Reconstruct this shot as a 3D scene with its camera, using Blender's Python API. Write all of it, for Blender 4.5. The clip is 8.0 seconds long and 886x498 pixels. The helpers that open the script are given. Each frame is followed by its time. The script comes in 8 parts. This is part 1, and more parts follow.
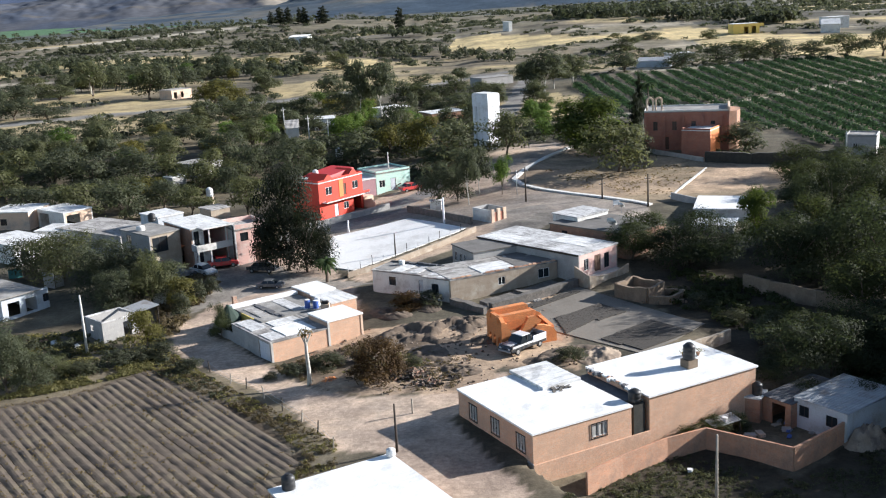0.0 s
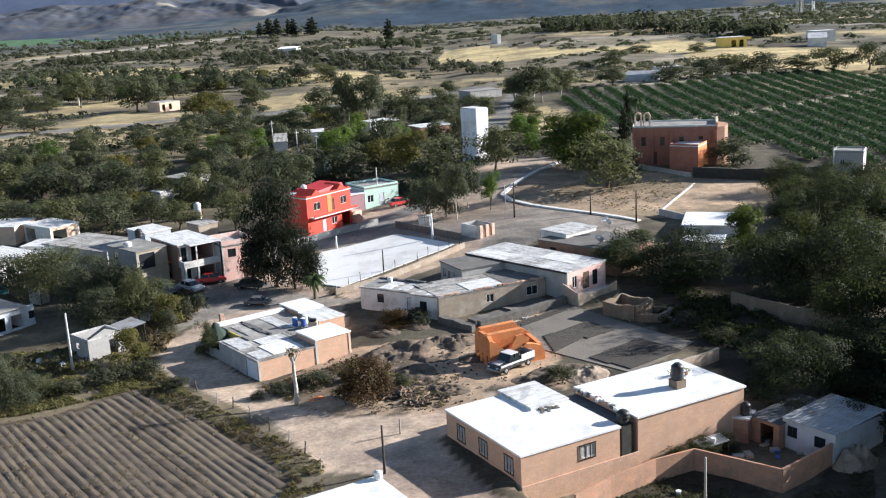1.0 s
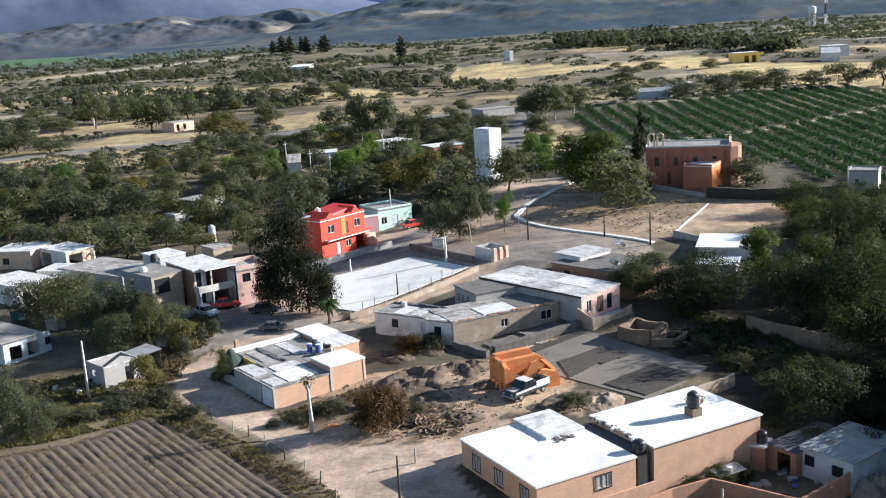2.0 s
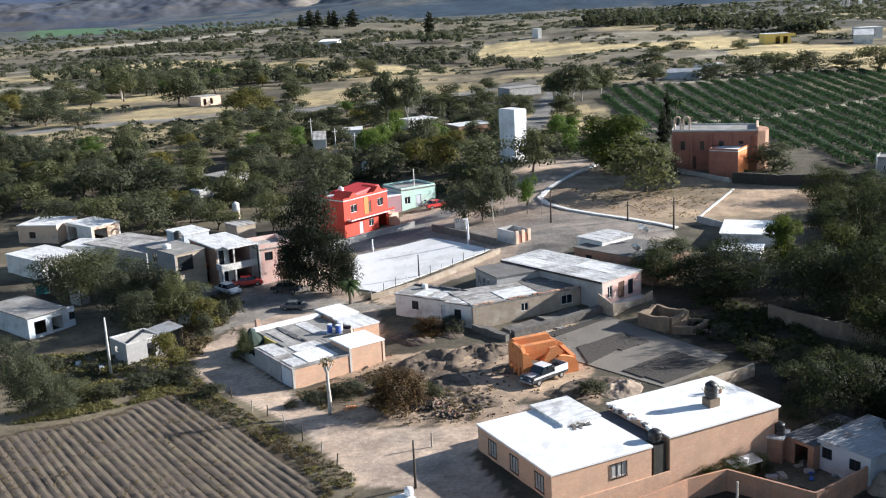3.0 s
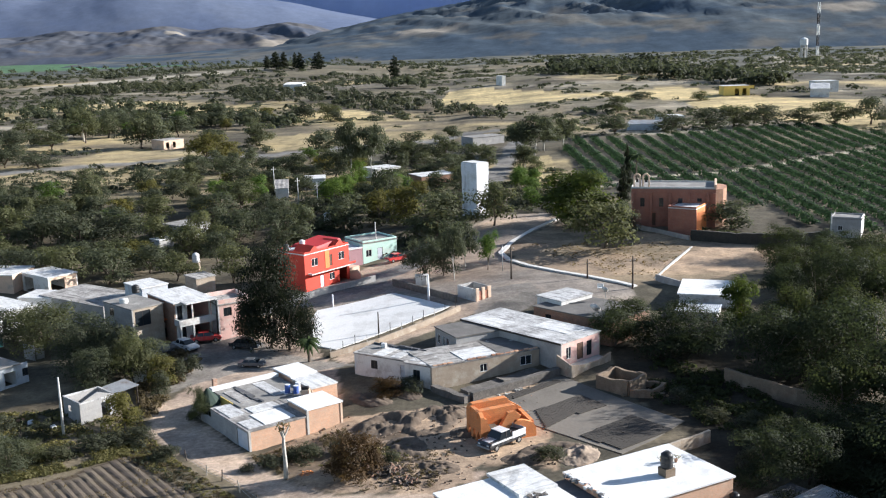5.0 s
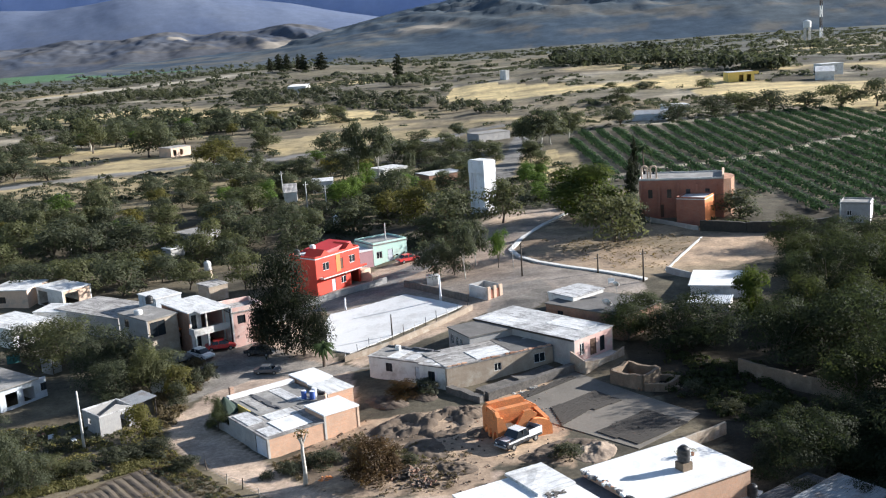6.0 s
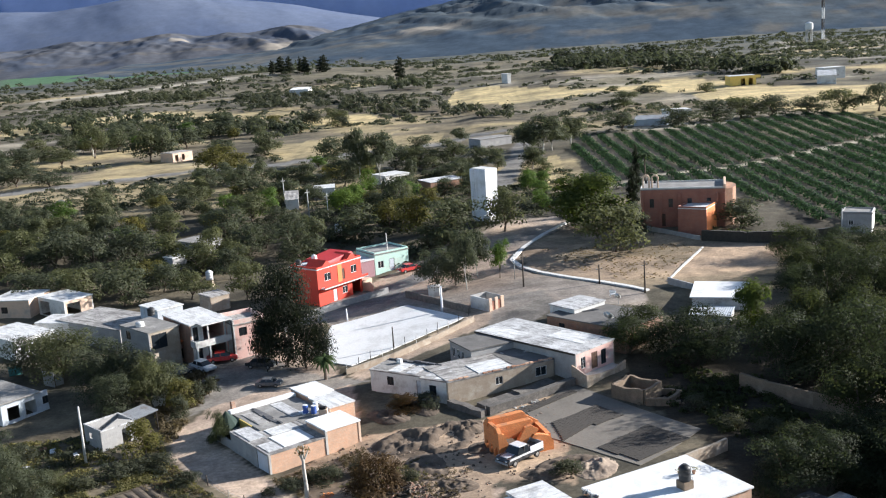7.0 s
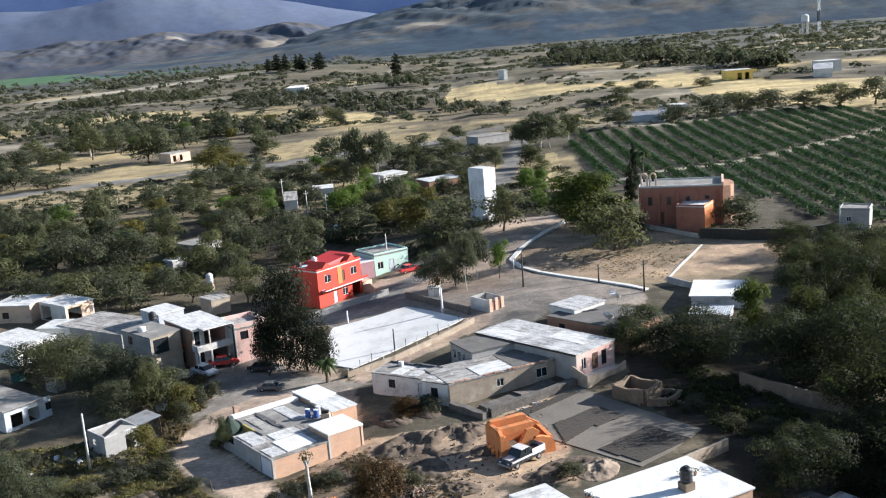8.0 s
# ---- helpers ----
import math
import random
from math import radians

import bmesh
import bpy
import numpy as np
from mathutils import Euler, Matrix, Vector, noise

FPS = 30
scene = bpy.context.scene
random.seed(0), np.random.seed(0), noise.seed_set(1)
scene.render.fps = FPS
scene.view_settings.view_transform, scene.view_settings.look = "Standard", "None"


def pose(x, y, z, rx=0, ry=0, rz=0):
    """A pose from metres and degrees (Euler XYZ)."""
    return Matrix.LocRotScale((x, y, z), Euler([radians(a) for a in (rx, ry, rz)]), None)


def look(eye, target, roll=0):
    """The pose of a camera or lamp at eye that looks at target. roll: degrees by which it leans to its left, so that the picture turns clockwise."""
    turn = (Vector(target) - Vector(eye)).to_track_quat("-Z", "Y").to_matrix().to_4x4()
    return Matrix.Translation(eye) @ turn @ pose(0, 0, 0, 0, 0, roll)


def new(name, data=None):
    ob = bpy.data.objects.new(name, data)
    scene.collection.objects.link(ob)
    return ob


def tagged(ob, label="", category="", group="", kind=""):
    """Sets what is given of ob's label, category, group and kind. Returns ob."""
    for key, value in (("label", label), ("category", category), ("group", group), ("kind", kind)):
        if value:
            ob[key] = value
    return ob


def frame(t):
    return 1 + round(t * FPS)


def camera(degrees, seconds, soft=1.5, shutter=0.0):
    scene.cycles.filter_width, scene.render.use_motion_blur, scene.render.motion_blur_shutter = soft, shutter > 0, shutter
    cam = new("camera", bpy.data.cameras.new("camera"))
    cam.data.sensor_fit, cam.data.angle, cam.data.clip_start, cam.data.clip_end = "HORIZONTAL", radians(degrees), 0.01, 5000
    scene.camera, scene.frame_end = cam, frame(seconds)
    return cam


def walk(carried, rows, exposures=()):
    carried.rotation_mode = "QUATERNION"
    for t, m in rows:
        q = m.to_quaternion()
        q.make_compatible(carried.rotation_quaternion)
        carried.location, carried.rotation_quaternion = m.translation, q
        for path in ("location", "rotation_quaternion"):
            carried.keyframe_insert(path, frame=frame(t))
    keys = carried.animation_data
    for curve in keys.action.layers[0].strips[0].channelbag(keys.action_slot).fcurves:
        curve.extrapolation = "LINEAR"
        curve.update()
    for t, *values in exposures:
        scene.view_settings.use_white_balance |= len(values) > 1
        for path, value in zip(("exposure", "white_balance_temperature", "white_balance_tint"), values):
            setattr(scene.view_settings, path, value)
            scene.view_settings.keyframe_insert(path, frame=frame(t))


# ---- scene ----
EXPOSURE = 1.35
cam = camera(45.3, 8.0, soft=1.15)
PATH = [
    (0, (0.566, 0.112, 36.701), (0.492, 2.053, 36.224), -3.2),
    (0.5, (0.932, 0.449, 37.188), (0.862, 2.395, 36.73), -3.2),
    (1, (0.66, 0.549, 37.441), (0.608, 2.495, 36.982), -3.0),
    (1.5, (0.63, 0.82, 38.113), (0.557, 2.772, 37.683), -3.5),
    (2.8, (0.926, 0.531, 39.375), (0.826, 2.476, 38.919), -2.8),
    (3, (1.149, 0.922, 39.51), (1.024, 2.862, 39.037), -2.8),
    (3.5, (1.551, 0.87, 39.92), (1.466, 2.817, 39.467), -2.4),
    (4, (1.723, 0.677, 40.174), (1.66, 2.605, 39.648), -1.4),
    (4.5, (1.525, 1.126, 41.203), (1.423, 3.075, 40.765), -2.1),
    (5, (1.646, 1.269, 41.93), (1.592, 3.227, 41.528), -1.7),
    (5.2, (1.267, 1.281, 41.839), (1.205, 3.239, 41.436), -2.6),
    (6.3, (1.692, 0.726, 43.321), (1.619, 2.68, 42.9), -3.9),
    (6.5, (1.602, 1.185, 43.671), (1.526, 3.136, 43.238), -3.4),
    (7, (1.786, 1.108, 44.365), (1.71, 3.065, 43.956), -3.9),
    (7.5, (1.705, 0.778, 44.783), (1.68, 2.734, 44.364), -4.4),
    (8, (1.638, 0.819, 45.411), (1.565, 2.773, 44.993), -4.5),
]
walk(cam, [(t, look(eye, target, roll)) for t, eye, target, roll in PATH], [(0.0, EXPOSURE), (8.0, EXPOSURE)])

# ---- world and sun ----
SUN_ELEVATION, SUN_AZIMUTH = 20.5, 74.0     # degrees; the azimuth from +y towards +x
world = bpy.data.worlds.new("sky")
scene.world = world
world.use_nodes = True
sky = world.node_tree.nodes.new("ShaderNodeTexSky")
sky.sky_type, sky.sun_disc = "NISHITA", False
sky.sun_elevation, sky.sun_rotation = radians(SUN_ELEVATION), radians(SUN_AZIMUTH)
sky.altitude, sky.dust_density, sky.ozone_density = 1800, 1.5, 1.0
world.node_tree.nodes["Background"].inputs[1].default_value = 0.066
world.node_tree.links.new(sky.outputs[0], world.node_tree.nodes["Background"].inputs[0])
sun = new("sun", bpy.data.lights.new("sun", "SUN"))
sun.data.energy, sun.data.angle, sun.data.color = 4.3, radians(0.6), (1.0, 0.985, 0.97)
a, e = radians(SUN_AZIMUTH), radians(SUN_ELEVATION)
sun.matrix_world = look((math.sin(a) * math.cos(e) * 300, math.cos(a) * math.cos(e) * 300, math.sin(e) * 300), (0, 0, 0))


# ---- materials ----
def shader(name):
    m = bpy.data.materials.new(name)
    m.use_nodes = True
    n, k = m.node_tree.nodes, m.node_tree.links
    return m, n, k, n["Principled BSDF"]


def noise_node(n, k, vec, scale, detail=4.0, rough=0.6):
    t = n.new("ShaderNodeTexNoise")
    t.inputs["Scale"].default_value, t.inputs["Detail"].default_value, t.inputs["Roughness"].default_value = scale, detail, rough
    if vec is not None:
        k.new(vec, t.inputs["Vector"])
    return t.outputs["Fac"]


def ramp(n, k, fac, stops):
    r = n.new("ShaderNodeValToRGB")
    while len(r.color_ramp.elements) < len(stops):
        r.color_ramp.elements.new(0.5)
    for e, (at, c) in zip(r.color_ramp.elements, stops):
        e.position, e.color = at, (*c, 1) if len(c) == 3 else c
    k.new(fac, r.inputs["Fac"])
    return r.outputs["Color"]


def mix(n, k, a, b, fac, kind="MIX"):
    m = n.new("ShaderNodeMix")
    m.data_type, m.blend_type = "RGBA", kind
    for socket, v in ((m.inputs["Factor"], fac), (m.inputs[6], a), (m.inputs[7], b)):
        if hasattr(v, "is_linked"):
            k.new(v, socket)
        elif isinstance(v, (int, float)):
            socket.default_value = v
        else:
            socket.default_value = (*v, 1)
    return m.outputs[2]


def bump(n, k, bsdf, height, strength=0.3, distance=0.02):
    b = n.new("ShaderNodeBump")
    b.inputs["Strength"].default_value, b.inputs["Distance"].default_value = strength, distance
    k.new(height, b.inputs["Height"])
    k.new(b.outputs[0], bsdf.inputs["Normal"])


def grey(v):
    return (v, v, v)


def plain(name, base, second=None, stain=None, rough=0.85, scale=1.2, fine=14.0, amount=0.6, metal=0.0, strength=0.35, tint=0.0, streak=0.0):
    """A worn surface: base and second mixed by broad noise, stained by a third, with fine grain and relief."""
    m, n, k, b = shader(name)
    at = n.new("ShaderNodeTexCoord").outputs["Object"]
    second = second or tuple(c * 0.72 for c in base)
    broad = noise_node(n, k, at, scale, 5.0, 0.65)
    small = noise_node(n, k, at, fine, 4.0, 0.7)
    c = mix(n, k, base, second, ramp(n, k, broad, [(0.38, grey(0)), (0.68, grey(amount))]))
    if stain:
        blot = noise_node(n, k, at, scale * 0.45 + 0.13, 7.0, 0.72)
        c = mix(n, k, c, stain, ramp(n, k, blot, [(0.5, grey(0)), (0.66, grey(0.85))]))
    if streak:
        run = n.new("ShaderNodeMapping")
        run.inputs["Scale"].default_value = (0.32, 1.9, 1.0)
        k.new(at, run.inputs["Vector"])
        c = mix(n, k, c, tuple(v * 0.6 for v in stain), ramp(n, k, noise_node(n, k, run.outputs[0], 1.0, 8.0, 0.72), [(0.50, grey(0)), (0.60, grey(streak))]))
        c = mix(n, k, c, stain, ramp(n, k, noise_node(n, k, at, 2.6, 6.0, 0.75), [(0.54, grey(0)), (0.66, grey(streak))]))
    c = mix(n, k, c, ramp(n, k, small, [(0.25, grey(0.78)), (0.75, grey(1.12))]), 1.0, "MULTIPLY")
    if tint:
        info = n.new("ShaderNodeObjectInfo")
        c = mix(n, k, c, ramp(n, k, info.outputs["Random"], [(0, grey(1 - tint)), (1, grey(1 + tint))]), 1.0, "MULTIPLY")
    k.new(c, b.inputs["Base Color"])
    b.inputs["Roughness"].default_value, b.inputs["Metallic"].default_value = rough, metal
    bump(n, k, b, small, strength, 0.02)
    return m


def brickwork(name, one, two, mortar, dirt, width=0.26, row=0.09, gap=0.012):
    """Coursed brick in the plane of a wall that runs along its own x."""
    m, n, k, b = shader(name)
    at = n.new("ShaderNodeTexCoord").outputs["Object"]
    sep, join = n.new("ShaderNodeSeparateXYZ"), n.new("ShaderNodeCombineXYZ")
    k.new(at, sep.inputs[0])
    k.new(sep.outputs[0], join.inputs[0])
    k.new(sep.outputs[2], join.inputs[1])
    t = n.new("ShaderNodeTexBrick")
    k.new(join.outputs[0], t.inputs["Vector"])
    for key, v in (("Scale", 1.0), ("Brick Width", width), ("Row Height", row), ("Mortar Size", gap), ("Mortar Smooth", 0.3), ("Bias", 0.0)):
        t.inputs[key].default_value = v
    t.inputs["Color1"].default_value, t.inputs["Color2"].default_value, t.inputs["Mortar"].default_value = (*one, 1), (*two, 1), (*mortar, 1)
    broad, small = noise_node(n, k, at, 0.55, 7.0, 0.75), noise_node(n, k, at, 9.0)
    stretch = n.new("ShaderNodeMapping")
    stretch.inputs["Scale"].default_value = (0.35, 0.35, 2.4)
    k.new(at, stretch.inputs["Vector"])
    course = noise_node(n, k, stretch.outputs[0], 2.2, 4.0, 0.6)
    c = mix(n, k, t.outputs["Color"], mortar, ramp(n, k, course, [(0.5, grey(0)), (0.72, grey(0.7))]))
    c = mix(n, k, c, dirt, ramp(n, k, broad, [(0.42, grey(0)), (0.64, grey(0.85))]))
    c = mix(n, k, c, ramp(n, k, small, [(0.25, grey(0.75)), (0.75, grey(1.15))]), 1.0, "MULTIPLY")
    k.new(c, b.inputs["Base Color"])
    b.inputs["Roughness"].default_value = 0.92
    bump(n, k, b, t.outputs["Fac"], -0.35, 0.02)
    return m


def glass_dark(name):
    m, n, k, b = shader(name)
    b.inputs["Base Color"].default_value = (0.02, 0.025, 0.03, 1)
    b.inputs["Roughness"].default_value, b.inputs["IOR"].default_value = 0.08, 1.5
    return m


def leafage(name, one, two, three, tint=0.25, yellow=None):
    """Leaves: each one its own shade, each tree a little different."""
    m, n, k, b = shader(name)
    geo, info = n.new("ShaderNodeNewGeometry"), n.new("ShaderNodeObjectInfo")
    c = ramp(n, k, geo.outputs["Random Per Island"], [(0.0, tuple(0.5 * (p + q) for p, q in zip(one, two))), (0.5, two), (1.0, tuple(0.5 * (p + q) for p, q in zip(three, two)))])
    at = n.new("ShaderNodeTexCoord").outputs["Object"]
    patch = noise_node(n, k, at, 2.5, 3.0)
    c = mix(n, k, c, ramp(n, k, patch, [(0.3, grey(0.8)), (0.7, grey(1.2))]), 1.0, "MULTIPLY")
    c = mix(n, k, c, ramp(n, k, info.outputs["Random"], [(0, (1 - tint, 1 - tint, 1 - tint)), (0.5, grey(1)), (1, (1 + tint * 1.3, 1 + tint * 0.9, 1 - tint * 0.3))]), 1.0, "MULTIPLY")
    k.new(c, b.inputs["Base Color"])
    b.inputs["Roughness"].default_value = 0.75
    b.inputs["Specular IOR Level"].default_value = 0.25
    through_leaf, blend = n.new("ShaderNodeBsdfTranslucent"), n.new("ShaderNodeMixShader")
    k.new(mix(n, k, c, (1.12, 1.15, 0.9), 1.0, "MULTIPLY"), through_leaf.inputs["Color"])
    blend.inputs[0].default_value = 0.5
    k.new(b.outputs[0], blend.inputs[1]), k.new(through_leaf.outputs[0], blend.inputs[2])
    k.new(blend.outputs[0], n["Material Output"].inputs["Surface"])
    return m


M = {
    "roof_clean": plain("fresh_white_roof_coating", (0.86, 0.855, 0.84), (0.80, 0.795, 0.775), (0.66, 0.645, 0.62), 0.7, 0.4, 9.0, 0.4, 0, 0.15, streak=0.12),
    "roof_white": plain("white_roof_coating", (0.76, 0.755, 0.74), (0.58, 0.57, 0.555), (0.36, 0.345, 0.33), 0.75, 0.5, 9.0, 0.7, streak=0.45),
    "roof_dirty": plain("dirty_streaked_white_roof", (0.66, 0.655, 0.65), (0.42, 0.41, 0.40), (0.24, 0.23, 0.22), 0.8, 0.7, 6.0, 0.95, streak=0.75),
    "roof_grey": plain("weathered_concrete_roof", (0.27, 0.255, 0.235), (0.16, 0.15, 0.14), (0.44, 0.42, 0.39), 0.9, 0.5, 7.0, 0.8, streak=0.40),
    "roof_patchy": plain("patchy_limewashed_roof", (0.50, 0.475, 0.445), (0.24, 0.225, 0.21), (0.16, 0.145, 0.135), 0.9, 0.55, 7.0, 0.95, streak=0.80),
    "roof_slate": plain("dark_weathered_concrete_roof", (0.155, 0.145, 0.135), (0.105, 0.098, 0.09), (0.21, 0.195, 0.18), 0.92, 0.5, 7.0, 0.8, streak=0.3),
    "roof_dark": plain("dark_felt_and_gap_shade", (0.10, 0.10, 0.11), (0.06, 0.06, 0.06), (0.2, 0.19, 0.18), 0.9, 0.6, 7.0),
    "sheet": plain("galvanised_sheet", (0.36, 0.37, 0.38), (0.22, 0.22, 0.22), (0.20, 0.15, 0.12), 0.5, 0.8, 9.0, 0.6, 0.3),
    "brick_pale": brickwork("pale_red_brick", (0.62, 0.325, 0.195), (0.70, 0.405, 0.26), (0.58, 0.44, 0.335), (0.50, 0.325, 0.225)),
    "brick_orange": brickwork("orange_brick", (0.48, 0.225, 0.125), (0.40, 0.18, 0.10), (0.42, 0.31, 0.24), (0.24, 0.155, 0.11)),
    "brick_wall": brickwork("weathered_orange_brick", (0.56, 0.26, 0.145), (0.48, 0.215, 0.12), (0.48, 0.34, 0.25), (0.30, 0.19, 0.135)),
    "brick_old": brickwork("dirty_old_brick", (0.34, 0.165, 0.10), (0.27, 0.125, 0.08), (0.30, 0.23, 0.18), (0.15, 0.105, 0.08)),
    "brick_kiln": brickwork("fired_orange_brick", (0.84, 0.31, 0.10), (0.74, 0.25, 0.08), (0.52, 0.22, 0.10), (0.62, 0.21, 0.07)),
    "brick_red": brickwork("red_church_brick", (0.42, 0.15, 0.09), (0.36, 0.12, 0.075), (0.38, 0.22, 0.16), (0.26, 0.11, 0.08)),
    # Old adobe, its colour darkened for the wall that lies in shade.
    "adobe_old_shaded": plain("old_shaded_adobe", (0.22, 0.16, 0.11), (0.15, 0.11, 0.075), (0.28, 0.21, 0.15), 0.95, 0.9, 8.0, 0.8),
    "adobe": plain("adobe_plaster", (0.42, 0.34, 0.26), (0.30, 0.23, 0.17), (0.52, 0.46, 0.38), 0.95, 0.9, 8.0, 0.8),
    "plaster_white": plain("whitewashed_plaster", (0.72, 0.71, 0.68), (0.58, 0.56, 0.53), (0.40, 0.36, 0.32), 0.85, 0.7, 10.0, 0.5),
    "plaster_grey": plain("grey_render", (0.38, 0.37, 0.36), (0.28, 0.27, 0.26), (0.48, 0.45, 0.42), 0.9, 0.8, 9.0, 0.7),
    "plaster_blue": plain("pale_blue_grey_paint", (0.52, 0.56, 0.60), (0.42, 0.45, 0.48), (0.34, 0.32, 0.30), 0.85, 0.8, 10.0, 0.6),
    "plaster_pink": plain("salmon_pink_paint", (0.74, 0.46, 0.40), (0.64, 0.40, 0.35), (0.70, 0.62, 0.56), 0.8, 0.8, 10.0, 0.5),
    "plaster_peach": plain("peach_paint", (0.72, 0.52, 0.38), (0.60, 0.42, 0.31), (0.45, 0.36, 0.30), 0.85, 0.8, 10.0, 0.6),
    "paint_red": plain("vermilion_house_paint", (0.66, 0.062, 0.032), (0.56, 0.05, 0.03), None, 0.7, 0.6, 10.0, 0.5, 0, 0.2),
    "orange_and_sunlit": plain("orange_paint_and_sunlit_wall", (0.80, 0.25, 0.08), (0.70, 0.20, 0.06), None, 0.75, 0.6, 10.0, 0.5),
    "tile_red": plain("crimson_roof_paint", (0.55, 0.03, 0.03), (0.45, 0.03, 0.03), None, 0.6, 0.9, 10.0, 0.5),
    "plaster_mint": plain("mint_green_paint", (0.54, 0.77, 0.67), (0.46, 0.68, 0.59), (0.60, 0.66, 0.60), 0.8, 0.6, 10.0, 0.5),
    "plaster_mauve": plain("mauve_paint", (0.40, 0.24, 0.26), (0.33, 0.20, 0.22), None, 0.85, 0.8, 9.0, 0.6),
    "paint_yellow": plain("yellow_paint", (0.80, 0.58, 0.16), (0.70, 0.50, 0.15), None, 0.8, 0.8, 9.0, 0.5),
    "court": plain("sunlit_court_concrete", (0.80, 0.79, 0.77), (0.72, 0.71, 0.69), (0.58, 0.565, 0.54), 0.85, 0.3, 6.0, 0.6, 0, 0.2),
    "concrete": plain("light_concrete", (0.55, 0.53, 0.49), (0.44, 0.42, 0.39), (0.36, 0.33, 0.30), 0.9, 0.5, 8.0, 0.7),
    "kerb": plain("limewashed_kerb", (0.72, 0.70, 0.66), (0.55, 0.53, 0.50), None, 0.9, 0.9, 9.0, 0.7),
    "tower": plain("white_tower_paint", (0.80, 0.81, 0.84), (0.72, 0.73, 0.76), (0.55, 0.53, 0.50), 0.75, 0.4, 8.0, 0.4),
    "iron": plain("dark_iron", (0.03, 0.03, 0.033), (0.06, 0.045, 0.035), None, 0.6, 3.0, 30.0, 0.6, 0.6),
    "galv": plain("galvanised_steel", (0.5, 0.5, 0.5), (0.4, 0.4, 0.4), None, 0.45, 2.0, 20.0, 0.6, 0.8),
    "tank_black": plain("black_plastic_tank", (0.02, 0.02, 0.022), (0.035, 0.035, 0.035), None, 0.5, 1.5, 20.0),
    "tank_white": plain("white_plastic_tank", (0.75, 0.75, 0.74), (0.65, 0.64, 0.62), None, 0.5, 1.5, 20.0),
    "wood_dark": plain("tarred_wood", (0.05, 0.038, 0.03), (0.09, 0.07, 0.055), None, 0.9, 2.0, 20.0),
    "wood_pale": plain("weathered_wood", (0.42, 0.37, 0.31), (0.30, 0.25, 0.20), None, 0.9, 2.0, 20.0),
    "pole_grey": plain("concrete_pole", (0.58, 0.56, 0.52), (0.46, 0.44, 0.41), None, 0.9, 1.5, 18.0),
    "bark": plain("rough_bark", (0.13, 0.10, 0.075), (0.07, 0.055, 0.042), None, 0.95, 3.0, 22.0),
    "bark_pale": plain("pale_bark", (0.55, 0.52, 0.47), (0.38, 0.34, 0.29), (0.2, 0.16, 0.12), 0.9, 2.0, 22.0),
    "door_green": plain("green_door_paint", (0.05, 0.20, 0.15), None, None, 0.6, 2.0, 20.0),
    "door_brown": plain("brown_door", (0.12, 0.06, 0.035), None, None, 0.7, 2.0, 20.0),
    "door_white": plain("white_metal_door", (0.62, 0.66, 0.72), (0.52, 0.55, 0.60), None, 0.6, 1.0, 16.0),
    "frame_white": plain("white_window_frame", (0.72, 0.72, 0.70), None, None, 0.6, 3.0, 20.0),
    # The sky's reflection is put into this pale pane colour.
    "sky_pane": plain("pane_with_sky_colour", (0.50, 0.49, 0.46), (0.36, 0.35, 0.33), None, 0.25, 1.5, 14.0, 0.6),
    "glass": glass_dark("dark_window_glass"),
    "tyre": plain("tyre_rubber", (0.02, 0.02, 0.02), None, None, 0.85, 4.0, 30.0),
    "soil_dark": plain("dark_turned_soil", (0.088, 0.064, 0.046), (0.155, 0.114, 0.082), (0.21, 0.155, 0.112), 0.98, 0.8, 5.0, 0.9, 0, 0.8),
    "soil_pale": plain("pale_clay_heap", (0.36, 0.28, 0.21), (0.25, 0.19, 0.145), (0.10, 0.075, 0.06), 0.98, 0.8, 5.0, 0.9, 0, 0.8),
    "clay_raw": plain("raw_clay_brick", (0.058, 0.050, 0.042), (0.070, 0.060, 0.051), None, 0.98, 2.0, 9.0, 0.8, 0, 0.4, 0.1),
    "clay_floor": plain("swept_clay_floor", (0.205, 0.180, 0.150), (0.165, 0.145, 0.122), (0.14, 0.122, 0.102), 0.98, 0.35, 5.0, 0.8),
    # Black stone, used as well for the shade in the house passage.
    "stone_shade_black": plain("black_stone_and_shade", (0.035, 0.035, 0.03), (0.06, 0.056, 0.048), None, 0.98, 1.5, 5.0, 0.9, 0, 0.9),
    "stone_dark": plain("dark_dry_stone", (0.11, 0.10, 0.09), (0.19, 0.17, 0.15), None, 0.95, 1.5, 6.0, 0.9, 0, 0.9),
    "straw": plain("dry_straw", (0.40, 0.31, 0.16), (0.30, 0.22, 0.11), None, 0.95, 1.0, 12.0, 0.8, 0, 0.8),
    "tarp_blue": plain("blue_plastic", (0.06, 0.13, 0.42), (0.05, 0.10, 0.30), None, 0.5, 2.0, 20.0),
    "teal": plain("faded_teal_plastic", (0.05, 0.20, 0.20), (0.04, 0.15, 0.15), None, 0.5, 2.0, 20.0),
    "tarp_green": plain("dark_green_cloth", (0.014, 0.036, 0.024), (0.02, 0.032, 0.024), None, 0.8, 2.0, 20.0),
    "mesquite": leafage("mesquite_leaves", (0.064, 0.072, 0.044), (0.082, 0.092, 0.056), (0.104, 0.114, 0.070)),
    # Darker copy of the mesquite leaves, with the wood's shade in the colour.
    "deep": leafage("shade_dark_mesquite_leaves", (0.032, 0.041, 0.020), (0.041, 0.052, 0.025), (0.052, 0.064, 0.031), 0.25),
